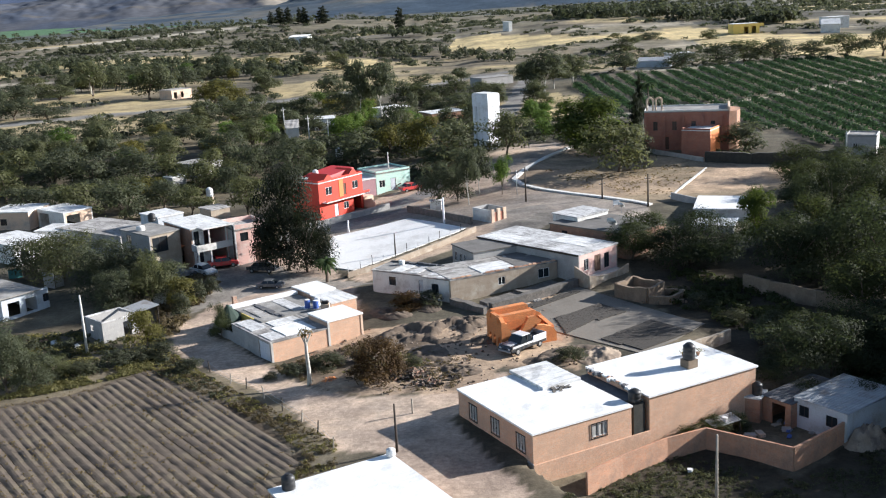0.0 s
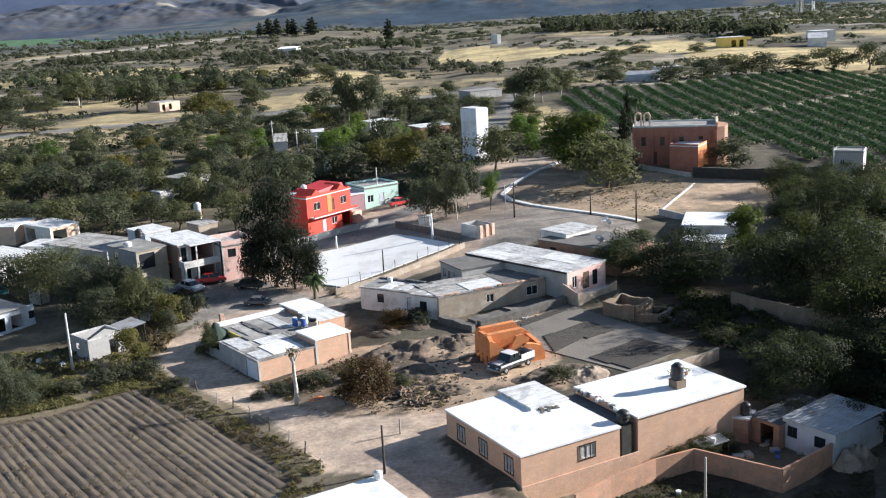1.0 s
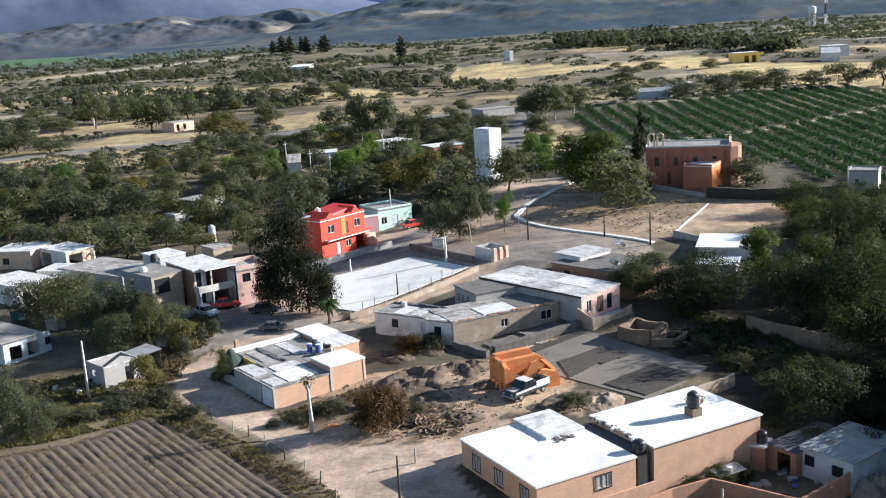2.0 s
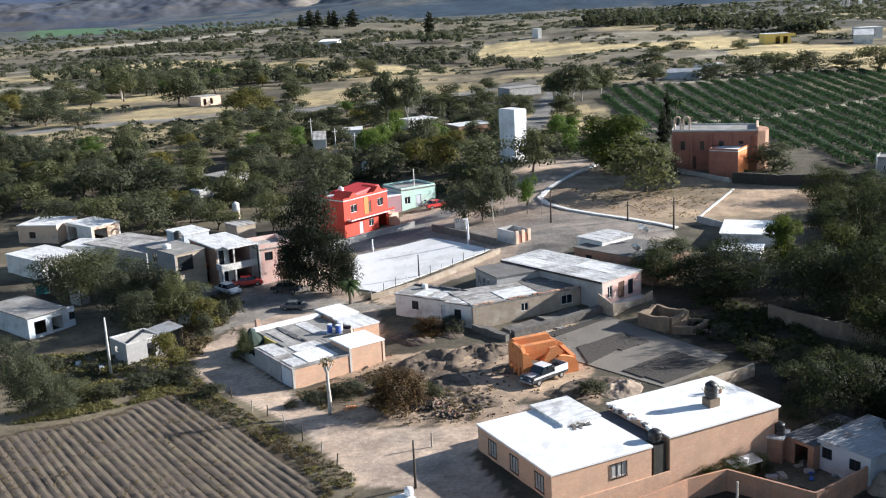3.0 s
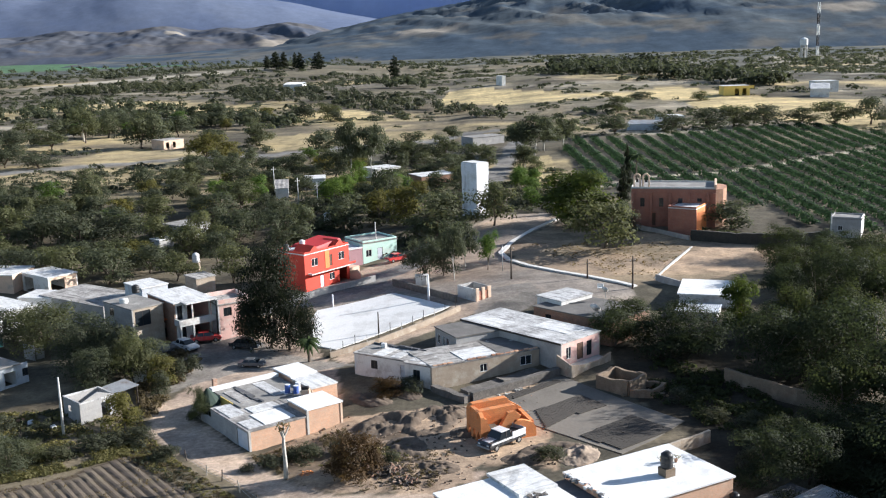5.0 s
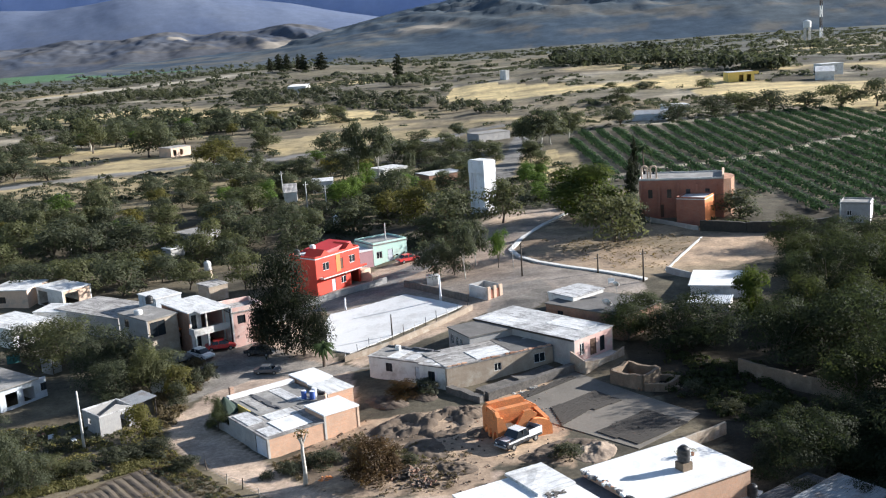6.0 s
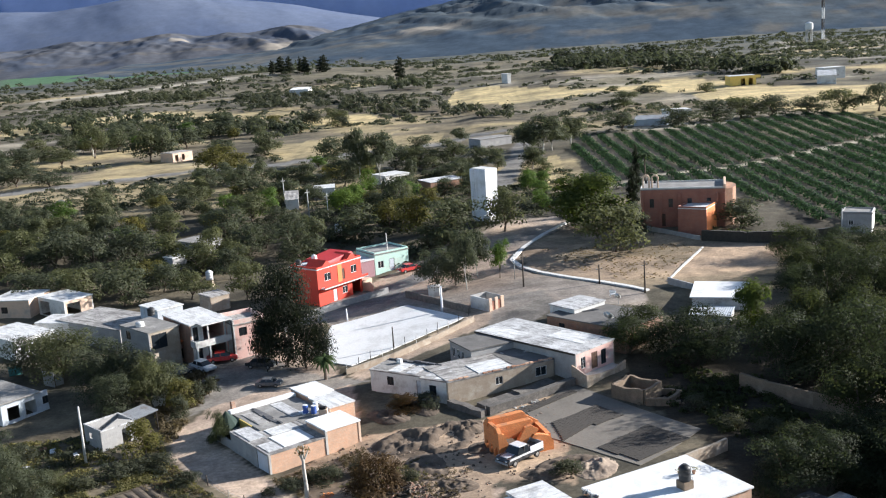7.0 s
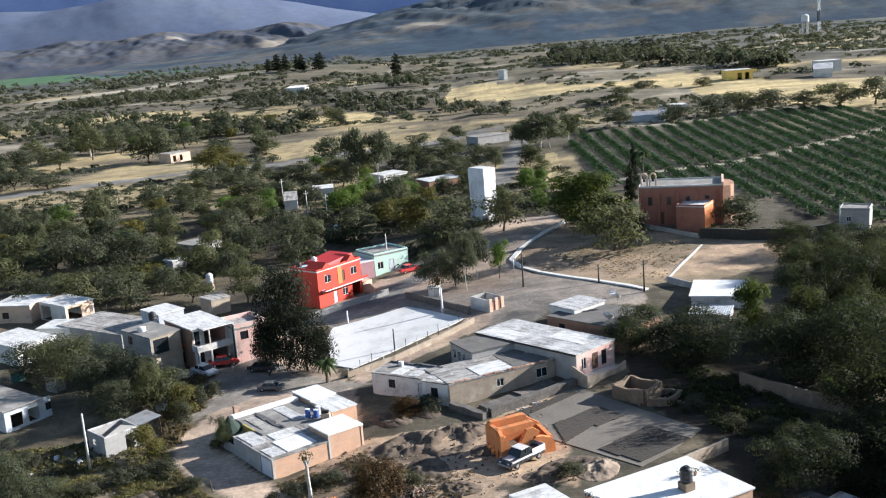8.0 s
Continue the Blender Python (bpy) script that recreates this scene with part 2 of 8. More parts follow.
    "dense": leafage("dense_green_leaves", (0.050, 0.068, 0.015), (0.072, 0.094, 0.019), (0.105, 0.130, 0.028), 0.1),
    "bright": leafage("fresh_green_leaves", (0.055, 0.095, 0.022), (0.085, 0.135, 0.030), (0.120, 0.170, 0.045), 0.15),
    "conifer": leafage("dark_conifer_needles", (0.013, 0.017, 0.011), (0.020, 0.025, 0.015), (0.034, 0.038, 0.021), 0.1),
    "olive": leafage("yellow_olive_leaves", (0.090, 0.085, 0.025), (0.120, 0.110, 0.032), (0.150, 0.135, 0.045), 0.15),
    "dry": leafage("dry_scrub_twigs", (0.10, 0.075, 0.045), (0.15, 0.115, 0.065), (0.20, 0.155, 0.09), 0.25),
    "grass": leafage("yellow_dry_grass", (0.13, 0.125, 0.05), (0.18, 0.165, 0.068), (0.24, 0.21, 0.095), 0.15),
    "brown": leafage("rusty_dead_leaves", (0.060, 0.036, 0.018), (0.084, 0.052, 0.025), (0.11, 0.07, 0.034), 0.15),
    "scrub": leafage("grey_green_scrub", (0.047, 0.052, 0.034), (0.072, 0.078, 0.050), (0.10, 0.106, 0.068), 0.2),
    "crop": leafage("crop_leaves", (0.022, 0.046, 0.023), (0.033, 0.063, 0.030), (0.047, 0.083, 0.038), 0.1),
    "palm": leafage("palm_fronds", (0.035, 0.06, 0.022), (0.055, 0.085, 0.03), (0.08, 0.11, 0.04), 0.1),
}


# ---- building helpers ----
def ss(a, b, t):
    t = np.clip((t - a) / (b - a), 0, 1)
    return t * t * (3 - 2 * t)


def ground_z(x, y):
    """The height of the ground in the plan."""
    x, y = np.asarray(x, float), np.asarray(y, float)
    right = ss(-25, 12, x)
    z = -0.8 * (1 - ss(-22, -4, x)) * (1 - ss(105, 150, y))
    z = z + 1.0 * ss(108, 165, y) * (1 - right) + 3.7 * ss(110, 168, y) * right
    z = z + 2.0 * ss(168, 200, y) * ss(15, 40, x)
    z = z + 1.0 * ss(170, 212, y) * ss(-10, 5, x) * (1 - ss(15, 40, x))
    z = z + 2.5 * ss(185, 245, y) * (1 - right)
    u = (x - 3.8) * 0.862 + (y - 77.1) * 0.507
    v = -(x - 3.8) * 0.507 + (y - 77.1) * 0.862
    z = z - 2.0 * ss(1.0, 0.25, v) * ss(-0.6, 0.4, u)
    z = z + 9.0 * np.exp(-((x - 60) / 240) ** 2 - ((y - 640) / 150) ** 2)
    z = z + 10.0 * np.exp(-((x + 170) / 190) ** 2 - ((y - 1010) / 130) ** 2)
    return z


def top_of(x, y):
    return float(ground_z(x, y))


def mesh_of(name, verts, faces, material, smooth=False):
    me = bpy.data.meshes.new(name)
    me.from_pydata([tuple(map(float, v)) for v in verts], [], [tuple(int(i) for i in f) for f in faces])
    me.materials.append(material)
    if smooth:
        me.shade_smooth()
    return me


def part(name, bm, material, parent, label="", m=None, smooth=False):
    """Links a bmesh as one mesh object under a thing or a part."""
    me = bpy.data.meshes.new(name)
    bm.to_mesh(me)
    bm.free()
    me.materials.append(material)
    if smooth:
        me.shade_smooth()
    ob = new(name, me)
    ob.parent = parent
    if m is not None:
        ob.matrix_basis = m
    return tagged(ob, label)


def thing(name, x, y, z, label, category, group="", kind="", turn=0.0):
    ob = new(name)
    ob.empty_display_size = 0.3
    ob.matrix_basis = pose(x, y, z, 0, 0, turn)
    return tagged(ob, label, category, group, kind)


def add_box(bm, x0, x1, y0, y1, z0, z1, bevel=0.0):
    r = bmesh.ops.create_cube(bm, size=1, matrix=Matrix.LocRotScale(((x0 + x1) / 2, (y0 + y1) / 2, (z0 + z1) / 2), None, (abs(x1 - x0), abs(y1 - y0), abs(z1 - z0))))
    if bevel:
        edges = list({e for v in r["verts"] for e in v.link_edges})
        bmesh.ops.bevel(bm, geom=edges, offset=bevel, segments=1, affect="EDGES")
    return bm


def box(*size, bevel=0.0):
    return add_box(bmesh.new(), *size, bevel=bevel)


def add_tube(bm, points, radii, sides=7, cap=True):
    """A tapered tube through points."""
    rings = []
    for i, p in enumerate(points):
        p = Vector(p)
        d = (Vector(points[min(i + 1, len(points) - 1)]) - Vector(points[max(i - 1, 0)])).normalized()
        s = d.orthogonal().normalized() if abs(d.z) < 0.98 else Vector((1, 0, 0))
        w = d.cross(s).normalized()
        s = w.cross(d).normalized()
        rings.append([bm.verts.new(p + radii[i] * (math.cos(a) * s + math.sin(a) * w)) for a in (2 * math.pi * j / sides for j in range(sides))])
    for a, b in zip(rings, rings[1:]):
        for j in range(sides):
            bm.faces.new((a[j], a[(j + 1) % sides], b[(j + 1) % sides], b[j]))
    if cap:
        bm.faces.new(rings[-1])
        bm.faces.new(rings[0][::-1])
    return bm


def prism(outline, y0, y1):
    """An upright plate: an outline in x and z, from y0 to y1."""
    bm = bmesh.new()
    a, b = [bm.verts.new((x, y0, z)) for x, z in outline], [bm.verts.new((x, y1, z)) for x, z in outline]
    bm.faces.new(a), bm.faces.new(b[::-1])
    for i in range(len(a)):
        j = (i + 1) % len(a)
        bm.faces.new((a[j], a[i], b[i], b[j]))
    bmesh.ops.recalc_face_normals(bm, faces=bm.faces)
    bmesh.ops.triangulate(bm, faces=[f for f in bm.faces if len(f.verts) > 4])
    return bm


def tube(points, radii, sides=7):
    return add_tube(bmesh.new(), points, radii, sides)


def wall_mesh(length, z0, z1, thick, openings):
    """A wall along x from 0 to length, its outer face at y = 0, with openings (from, to, sill, head) cut through."""
    xs = sorted({0.0, length, *(v for o in openings for v in o[:2])})
    zs = sorted({z0, z1, *(v for o in openings for v in o[2:4])})
    bm = bmesh.new()
    for a, b in zip(xs, xs[1:]):
        run = None
        for c, d in zip(zs, zs[1:]):
            cut = any(o[0] <= (a + b) / 2 <= o[1] and o[2] <= (c + d) / 2 <= o[3] for o in openings)
            if not cut:
                run = (run[0], d) if run else (c, d)
            if cut or d == zs[-1]:
                if run:
                    add_box(bm, a, b, 0, thick, *run)
                run = None
    bmesh.ops.remove_doubles(bm, verts=bm.verts, dist=0.0005)
    inner = [f for f in bm.faces if len([g for g in bm.faces if g is not f and (g.calc_center_median() - f.calc_center_median()).length < 1e-4]) > 0] if len(bm.faces) < 200 else []
    bmesh.ops.delete(bm, geom=inner, context="FACES_ONLY")
    return bm


def window(house, m, o, style="bars"):
    """A window in an opening: frame, mullions, pane and, where the house has them, iron bars."""
    a, b, c, d = o[:4]
    f = 0.07
    bm = bmesh.new()
    add_box(bm, a, b, 0.05, 0.11, c, c + f), add_box(bm, a, b, 0.05, 0.11, d - f, d)
    add_box(bm, a, a + f, 0.052, 0.108, c + f, d - f), add_box(bm, b - f, b, 0.052, 0.108, c + f, d - f)
    add_box(bm, (a + b) / 2 - f / 2, (a + b) / 2 + f / 2, 0.054, 0.106, c + f, d - f)
    w = part("window", bm, M["frame_white" if style in ("white", "bars") else "iron"], house, "", m)
    for x0, x1 in ((a + f, (a + b) / 2 - f / 2), ((a + b) / 2 + f / 2, b - f)):
        part("pane", box(x0, x1, 0.075, 0.085, c + f, d - f), M["sky_pane" if style == "bars" else "glass"], w)
    if style == "bars":
        n = 3
        g = bmesh.new()
        for i in range(n + 1):
            x = a + (b - a) * i / n
            add_box(g, x - 0.022, x + 0.022, -0.06, -0.02, c - 0.08, d + 0.08)
        add_box(g, a - 0.05, b + 0.05, -0.065, -0.015, c - 0.12, c - 0.05), add_box(g, a - 0.05, b + 0.05, -0.065, -0.015, d + 0.05, d + 0.12)
        part("window_grille", g, M["iron"], w)
    return w


def door(house, m, o, material):
    a, b, c, d = o[:4]
    bm = box(a + 0.03, b - 0.03, 0.06, 0.11, c + 0.01, d - 0.03)
    n = max(1, int((b - a) / 0.6))
    for i in range(n):
        x0 = a + 0.03 + (b - a - 0.06) * i / n
        x1 = a + 0.03 + (b - a - 0.06) * (i + 1) / n
        add_box(bm, x0 + 0.08, x1 - 0.08, 0.045, 0.06, c + 0.15, (c + d) / 2 - 0.06), add_box(bm, x0 + 0.08, x1 - 0.08, 0.045, 0.06, (c + d) / 2 + 0.06, d - 0.15)
    p = part("door", bm, M[material], house, "", m)
    part("door_frame", add_box(add_box(box(a, a + 0.04, 0.03, 0.13, c, d), b - 0.04, b, 0.03, 0.13, c, d), a + 0.04, b - 0.04, 0.03, 0.13, d - 0.04, d), M["iron"], p)


def slab_mesh(l, w, z0, z1, seed=0, wave=0.03, step=1.0):
    """A roof slab with an uneven top and a softened edge."""
    nx, ny = max(2, int(l / step)), max(2, int(w / step))
    bm = bmesh.new()
    r = random.Random(seed)
    grid = {}
    for i in range(nx + 1):
        for j in range(ny + 1):
            edge = i in (0, nx) or j in (0, ny)
            grid[i, j] = bm.verts.new((l * i / nx, w * j / ny, z1 + (0 if edge else r.uniform(-wave, wave))))
    for i in range(nx):
        for j in range(ny):
            bm.faces.new((grid[i, j], grid[i + 1, j], grid[i + 1, j + 1], grid[i, j + 1]))
    rim = [grid[i, 0] for i in range(nx)] + [grid[nx, j] for j in range(ny)] + [grid[i, ny] for i in range(nx, 0, -1)] + [grid[0, j] for j in range(ny, 0, -1)]
    low = [bm.verts.new((v.co.x, v.co.y, z0)) for v in rim]
    for i in range(len(rim)):
        bm.faces.new((rim[i], low[i], low[(i + 1) % len(rim)], rim[(i + 1) % len(rim)]))
    bm.faces.new(low[::-1])
    return bm


def corrugated(l, w, z0, rise, pitch=0.3):
    """A sheet of corrugated metal, its waves across x, that rises along y."""
    n = max(4, int(l / pitch) * 2)
    bm = bmesh.new()
    rows = []
    for y, z in ((0, z0), (w, z0 + rise)):
        for dz in (0, -0.03):
            rows.append([bm.verts.new((l * i / n, y, z + dz + (0.025 if i % 2 else -0.025))) for i in range(n + 1)])
    a, b, c, d = rows[0], rows[1], rows[2], rows[3]
    for i in range(n):
        bm.faces.new((a[i], a[i + 1], c[i + 1], c[i])), bm.faces.new((b[i + 1], b[i], d[i], d[i + 1]))
        bm.faces.new((b[i], b[i + 1], a[i + 1], a[i])), bm.faces.new((c[i], c[i + 1], d[i + 1], d[i]))
    return bm


def frame_at(ox, oy, ang, base):
    """The house's own axes as a matrix, and its base as an inverse."""
    return base.matrix_basis.inverted() @ pose(ox, oy, base.matrix_basis.translation.z, 0, 0, ang)


def block(house, ox, oy, ang, l, w, z0, z1, walls="plaster_white", roof="roof_white", holes=(), over=0.12, skip=(), parapet=0.0, slab=0.16, seed=1, roofing="slab", rise=0.4, copes=None):
    """Four walls and a roof under a house. holes: (side, from, to, sill, head, kind), in metres, sides 0 front, 1 right, 2 back, 3 left; heights from z1 down are given from the floor."""
    axes, t = frame_at(ox, oy, ang, house), 0.18
    ends = [((0, 0, 0), 0, l), ((l, 0, 0), 90, w), ((l, w, 0), 180, l), ((0, w, 0), 270, w)]
    names = walls if isinstance(walls, (list, tuple)) else [walls] * 4
    for side, (at, turn, length) in enumerate(ends):
        if side in skip:
            continue
        inset = t if side in (1, 3) else 0.0
        m = axes @ pose(*at, 0, 0, turn) @ pose(inset, 0, 0)
        mine = [(h[1] - inset, h[2] - inset, h[3], h[4], h[5]) for h in holes if h[0] == side]
        part("wall", wall_mesh(length - 2 * inset, z0, z1 - slab, t, mine), M[names[side]], house, "", m)
        for o in mine:
            if o[4] in ("bars", "white", "dark"):
                window(house, m, o, o[4])
            elif o[4] in M:
                door(house, m, o, o[4])
    if roofing == "slab":
        part("roof", slab_mesh(l + 2 * over, w + 2 * over, z1 - slab, z1, seed), M[roof], house, "", axes @ pose(-over, -over, 0))
    elif roofing == "sheet":
        part("roof", corrugated(l + 2 * over, w + 2 * over, z1 - slab + 0.06, rise), M[roof], house, "", axes @ pose(-over, -over, 0))
    if parapet:
        for side, (at, turn, length) in enumerate(ends):
            if side in skip:
                continue
            inset = 0.15 if side in (1, 3) else 0.0
            part("parapet", box(inset, length - inset, 0.002, 0.15, z1, z1 + parapet, bevel=0.015), M[copes or names[side]], house, "", axes @ pose(*at, 0, 0, turn))
    return axes


def water_tank(x, y, z, h=1.3, r=0.55, colour="tank_black", label="black plastic water tank on a flat roof"):
    ob = thing("water_tank", x, y, z, label, "water tank", "roof water tanks")
    profile = [(0.0, 0.97), (0.08, 1.0), (0.3, 1.0), (0.33, 0.95), (0.36, 1.0), (0.62, 1.0), (0.65, 0.95), (0.68, 1.0), (0.8, 1.0), (0.93, 0.62), (0.95, 0.34)]
    part("tank_body", tube([(0, 0, h * a) for a, _ in profile], [r * b for _, b in profile], 18), M[colour], ob, "", None, True)
    part("lid", tube([(0, 0, h * 0.95), (0, 0, h)], [r * 0.4, r * 0.38], 14), M[colour], ob)
    part("pipe", tube([(r * 0.9, 0, h * 0.12), (r * 1.25, 0, h * 0.12), (r * 1.25, 0, 0.0)], [0.03] * 3, 6), M["galv"], ob)
    return ob


def pole(x, y, h, colour="wood_dark", label="tarred wooden utility pole beside the street", r=0.13, arm=True, lean=(0, 0), group="utility poles"):
    ob = thing("utility_pole", x, y, top_of(x, y) - 0.3, label, "pole", group)
    part("shaft", tube([(0, 0, 0), (lean[0] / 2, lean[1] / 2, h / 2), (*lean, h + 0.3)], [r * 1.25, r, r * 0.75], 9), M[colour], ob, "", None, True)
    if arm:
        bar = part("crossarm", box(-0.6, 0.6, -0.05, 0.05, h - 0.45, h - 0.35, bevel=0.01), M[colour], ob, "", pose(lean[0], lean[1], 0, 0, 0, 35))
        for s in (-0.5, 0.0, 0.5):
            part("insulator", tube([(s, 0, h - 0.35), (s, 0, h - 0.28), (s, 0, h - 0.2)], [0.03, 0.045, 0.025], 7), M["tank_white"], bar)
    return ob


# ---- ground ----
def lattice(x, y, seed):
    """Smooth value noise from 0 to 1 over arrays."""
    xi, yi = np.floor(x).astype(np.int64), np.floor(y).astype(np.int64)
    fx, fy = x - xi, y - yi
    fx, fy = fx * fx * (3 - 2 * fx), fy * fy * (3 - 2 * fy)

    def hashed(i, j):
        h = (i * 374761393 + j * 668265263 + seed * 974711) & 0x7FFFFFFF
        h = ((h ^ (h >> 13)) * 1274126177) & 0x7FFFFFFF
        return ((h ^ (h >> 16)) & 0xFFFF) / 65535.0

    a = hashed(xi, yi) * (1 - fx) + hashed(xi + 1, yi) * fx
    b = hashed(xi, yi + 1) * (1 - fx) + hashed(xi + 1, yi + 1) * fx
    return a * (1 - fy) + b * fy


def fractal(x, y, scale, seed, octaves=4):
    total, norm = 0.0, 0.0
    for o in range(octaves):
        total = total + lattice(x / scale * 2 ** o, y / scale * 2 ** o, seed + o) * 0.55 ** o
        norm += 0.55 ** o
    return total / norm


def inside(x, y, poly):
    hit = np.zeros(x.shape, bool)
    for (ax, ay), (bx, by) in zip(poly, poly[1:] + poly[:1]):
        cross = ((ay > y) != (by > y)) & (x < (bx - ax) * (y - ay) / (by - ay + 1e-12) + ax)
        hit ^= cross
    return hit


def off_line(x, y, line):
    best = np.full(x.shape, 1e9)
    for (ax, ay), (bx, by) in zip(line, line[1:]):
        t = np.clip(((x - ax) * (bx - ax) + (y - ay) * (by - ay)) / ((bx - ax) ** 2 + (by - ay) ** 2 + 1e-9), 0, 1)
        best = np.minimum(best, np.hypot(x - ax - t * (bx - ax), y - ay - t * (by - ay)))
    return best


# Ground cover by plan: the areas' outlines and their soil colours.
LANE = [(-12.15, 81.75), (-14.82, 87.07), (-20.58, 96.4), (-26.39, 102.53), (-31.79, 107.43), (-34.8, 112.79), (-35.86, 117.93), (-34.33, 122.58), (-32.66, 130.72), (-31.31, 138.72), (-31.35, 151.44), (-27.85, 155.82), (-16.74, 132.52), (-14.38, 123.27), (-13.68, 116.14), (-20.4, 126.81), (-29.27, 124.96), (-31.4, 116.05), (-27.21, 111.85), (-21.6, 103.6), (-16.22, 96.93), (-11.42, 93.44), (-2.88, 92.46), (0.84, 94.91), (1.45, 97.88), (2.55, 97.74), (-2.78, 86.51), (3.53, 72.17), (0.36, 70.23), (-8.74, 70.77), (-7.81, 80.8)]
FORECOURT = [(-27.2, 144.6), (-12.3, 165.2), (-1.2, 153.4), (-17.4, 137.6)]
LOT = [(-11.45, 93.73), (-2.88, 92.74), (0.84, 94.91), (2.05, 99.39), (9.76, 98.44), (9.02, 109.01), (9.01, 124.61), (0.62, 115.98), (-13.49, 114.17), (-20.9, 104.68), (-16.26, 97.24)]
AVENUE = [(-26.95, 164.26), (-15.44, 185.89), (-9.72, 194.8), (-4.57, 205.21), (1.01, 207.17), (6.81, 213.66), (16.8, 217.46), (18.71, 206.69), (12.53, 196.75), (8.4, 187.78), (6.99, 178.8), (9.93, 171.81), (19.88, 162.54), (25.9, 156.74), (24.94, 150.86), (13.03, 154.33), (9.84, 156.54), (0.35, 146.73), (-11.03, 135.48), (-15.22, 132.1), (-16.87, 133.7), (-1.24, 151.57), (-11.12, 164.03), (-21.88, 156.23)]
COURT = [(-19.79, 139.27), (-16.86, 137.25), (-1.66, 151.75), (-10.86, 162.66), (-21.88, 156.23), (-22.31, 149.7)]
KNOLL_YARD = [(7.13, 182.06), (11.33, 194.38), (18.53, 204.8), (31.79, 192.64), (40.44, 185.38), (53.5, 179.73), (49.83, 167.05), (39.52, 161.03), (26.06, 157.7), (20.02, 163.69), (10.05, 173.69)]
BARE = [(32.44, 171.48), (41.25, 180.23), (53.5, 179.73), (50.91, 169.21), (42.09, 164.45)]
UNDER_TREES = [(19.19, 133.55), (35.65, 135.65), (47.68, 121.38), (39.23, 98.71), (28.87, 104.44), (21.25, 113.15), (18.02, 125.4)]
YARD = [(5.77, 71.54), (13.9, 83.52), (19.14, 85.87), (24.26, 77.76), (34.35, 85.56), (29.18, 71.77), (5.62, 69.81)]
HIGHWAY = [(-190.0, 296.0), (-142.1, 314.0), (-112.8, 330.1), (-88.9, 341.6), (-65.4, 347.0), (-44.6, 359.0), (-22.0, 371.0), (10.0, 392.0)]
BACK_ROAD = [(6.85, 262.77), (10.79, 292.32), (14.48, 329.44), (18.49, 366.51), (23.32, 398.65)]
PALE_STRIP = [(-357.68, 902.32), (-310.98, 923.84), (-253.41, 951.6), (-197.84, 980.04)]
FAR_TRACK = [(168.28, 612.4), (254.57, 887.22), (302.65, 1027.99), (312.22, 1119.5)]
STRAW_A = [(-9.97, 579.45), (20.16, 567.19), (48.36, 519.14), (80.99, 519.65), (102.47, 547.84), (121.13, 506.79), (116.84, 478.29), (88.73, 487.78), (58.87, 493.61), (27.27, 485.05), (-9.08, 514.28)]
STRAW_B = [(-80.82, 483.42), (-72.09, 495.12), (-45.51, 493.58), (-35.69, 466.52), (-47.41, 459.14), (-71.04, 452.92)]
STRAW_C = [(-130.74, 353.24), (-123.7, 386.41), (-84.04, 359.47), (-84.45, 322.58), (-112.02, 326.07)]
STRAW_D = [(-74.86, 394.13), (-53.42, 427.27), (-11.76, 403.22), (-10.74, 364.52), (-42.81, 372.37), (-64.2, 357.1)]
STRAW_E = [(-252.95, 564.73), (-243.68, 620.49), (-172.02, 605.11), (-119.49, 571.49), (-162.41, 570.7), (-216.06, 556.98), (-229.12, 510.61)]
STRAW_F = [(94.06, 517.18), (119.54, 489.42), (178.16, 465.54), (137.15, 357.06), (129.92, 384.08), (116.05, 405.44), (98.85, 452.57)]
GREEN_FAR = [(-898.42, 2027.62), (-655, 1953.44), (-420.09, 1978.41), (-323.7, 1561.34), (-495.37, 1524.1), (-648.26, 1460.48)]
CROP = [(32.7, 348.26), (28.91, 279.49), (27.02, 242.46), (42.28, 241.26), (56.11, 227.35), (62.81, 192.04), (72.72, 186.69), (81.7, 177.77), (145.96, 304.69), (131.16, 341.23), (126.92, 375.09), (111.41, 375.22), (78.25, 357.41), (52.76, 349.81)]
CROP_PATH = [(32.74, 246.6), (46.04, 259.08), (63.65, 264.25), (82.74, 277.36), (118.05, 306.55)]
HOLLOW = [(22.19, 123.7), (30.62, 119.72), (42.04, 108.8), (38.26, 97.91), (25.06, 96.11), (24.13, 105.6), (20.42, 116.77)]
STREET = [(1.36, 144.38), (3.18, 158.3), (10.2, 161.19), (12.66, 153.56), (7.74, 146.17)]
FIELD = [(-50.5, 94.2), (-46.5, 96.6), (-42.5, 98.4), (-39.7, 100.3), (-35.4, 105.2), (-29.7, 99.4), (-24.7, 94.9), (-18.9, 87.4), (-15.2, 82.2), (-15.5, 77.8), (-16.5, 73.5), (-18.0, 71.5), (-40.3, 72.0), (-52.0, 90.0)]

BANK = [(17.0, 250.0), (19.5, 296.0), (22.0, 312.0), (25.5, 312.0), (24.5, 278.0), (22.5, 254.0)]
RED_STREET = [(-30.0, 153.5), (-21.9, 160.2), (-13.2, 169.2), (-12.2, 173.6), (-6.6, 180.0), (-3.0, 190.0), (-8.5, 188.0), (-15.5, 177.0), (-24.6, 165.6), (-31.0, 160.0)]
FORE_STREET = [(-41.5, 133.6), (-38.6, 142.2), (-35.0, 146.2), (-30.4, 145.0), (-23.6, 136.6), (-16.2, 132.6), (-13.6, 131.6), (-19.6, 129.6), (-27.4, 131.0), (-31.6, 127.6), (-35.2, 124.0)]
BED = [(4.92, 117.07), (11.66, 126.79), (24.99, 110.01), (20.11, 103.45), (15.94, 99.79), (7.42, 108.19)]
COVER = {
    # The litter colour is also laid for the shade under trees.
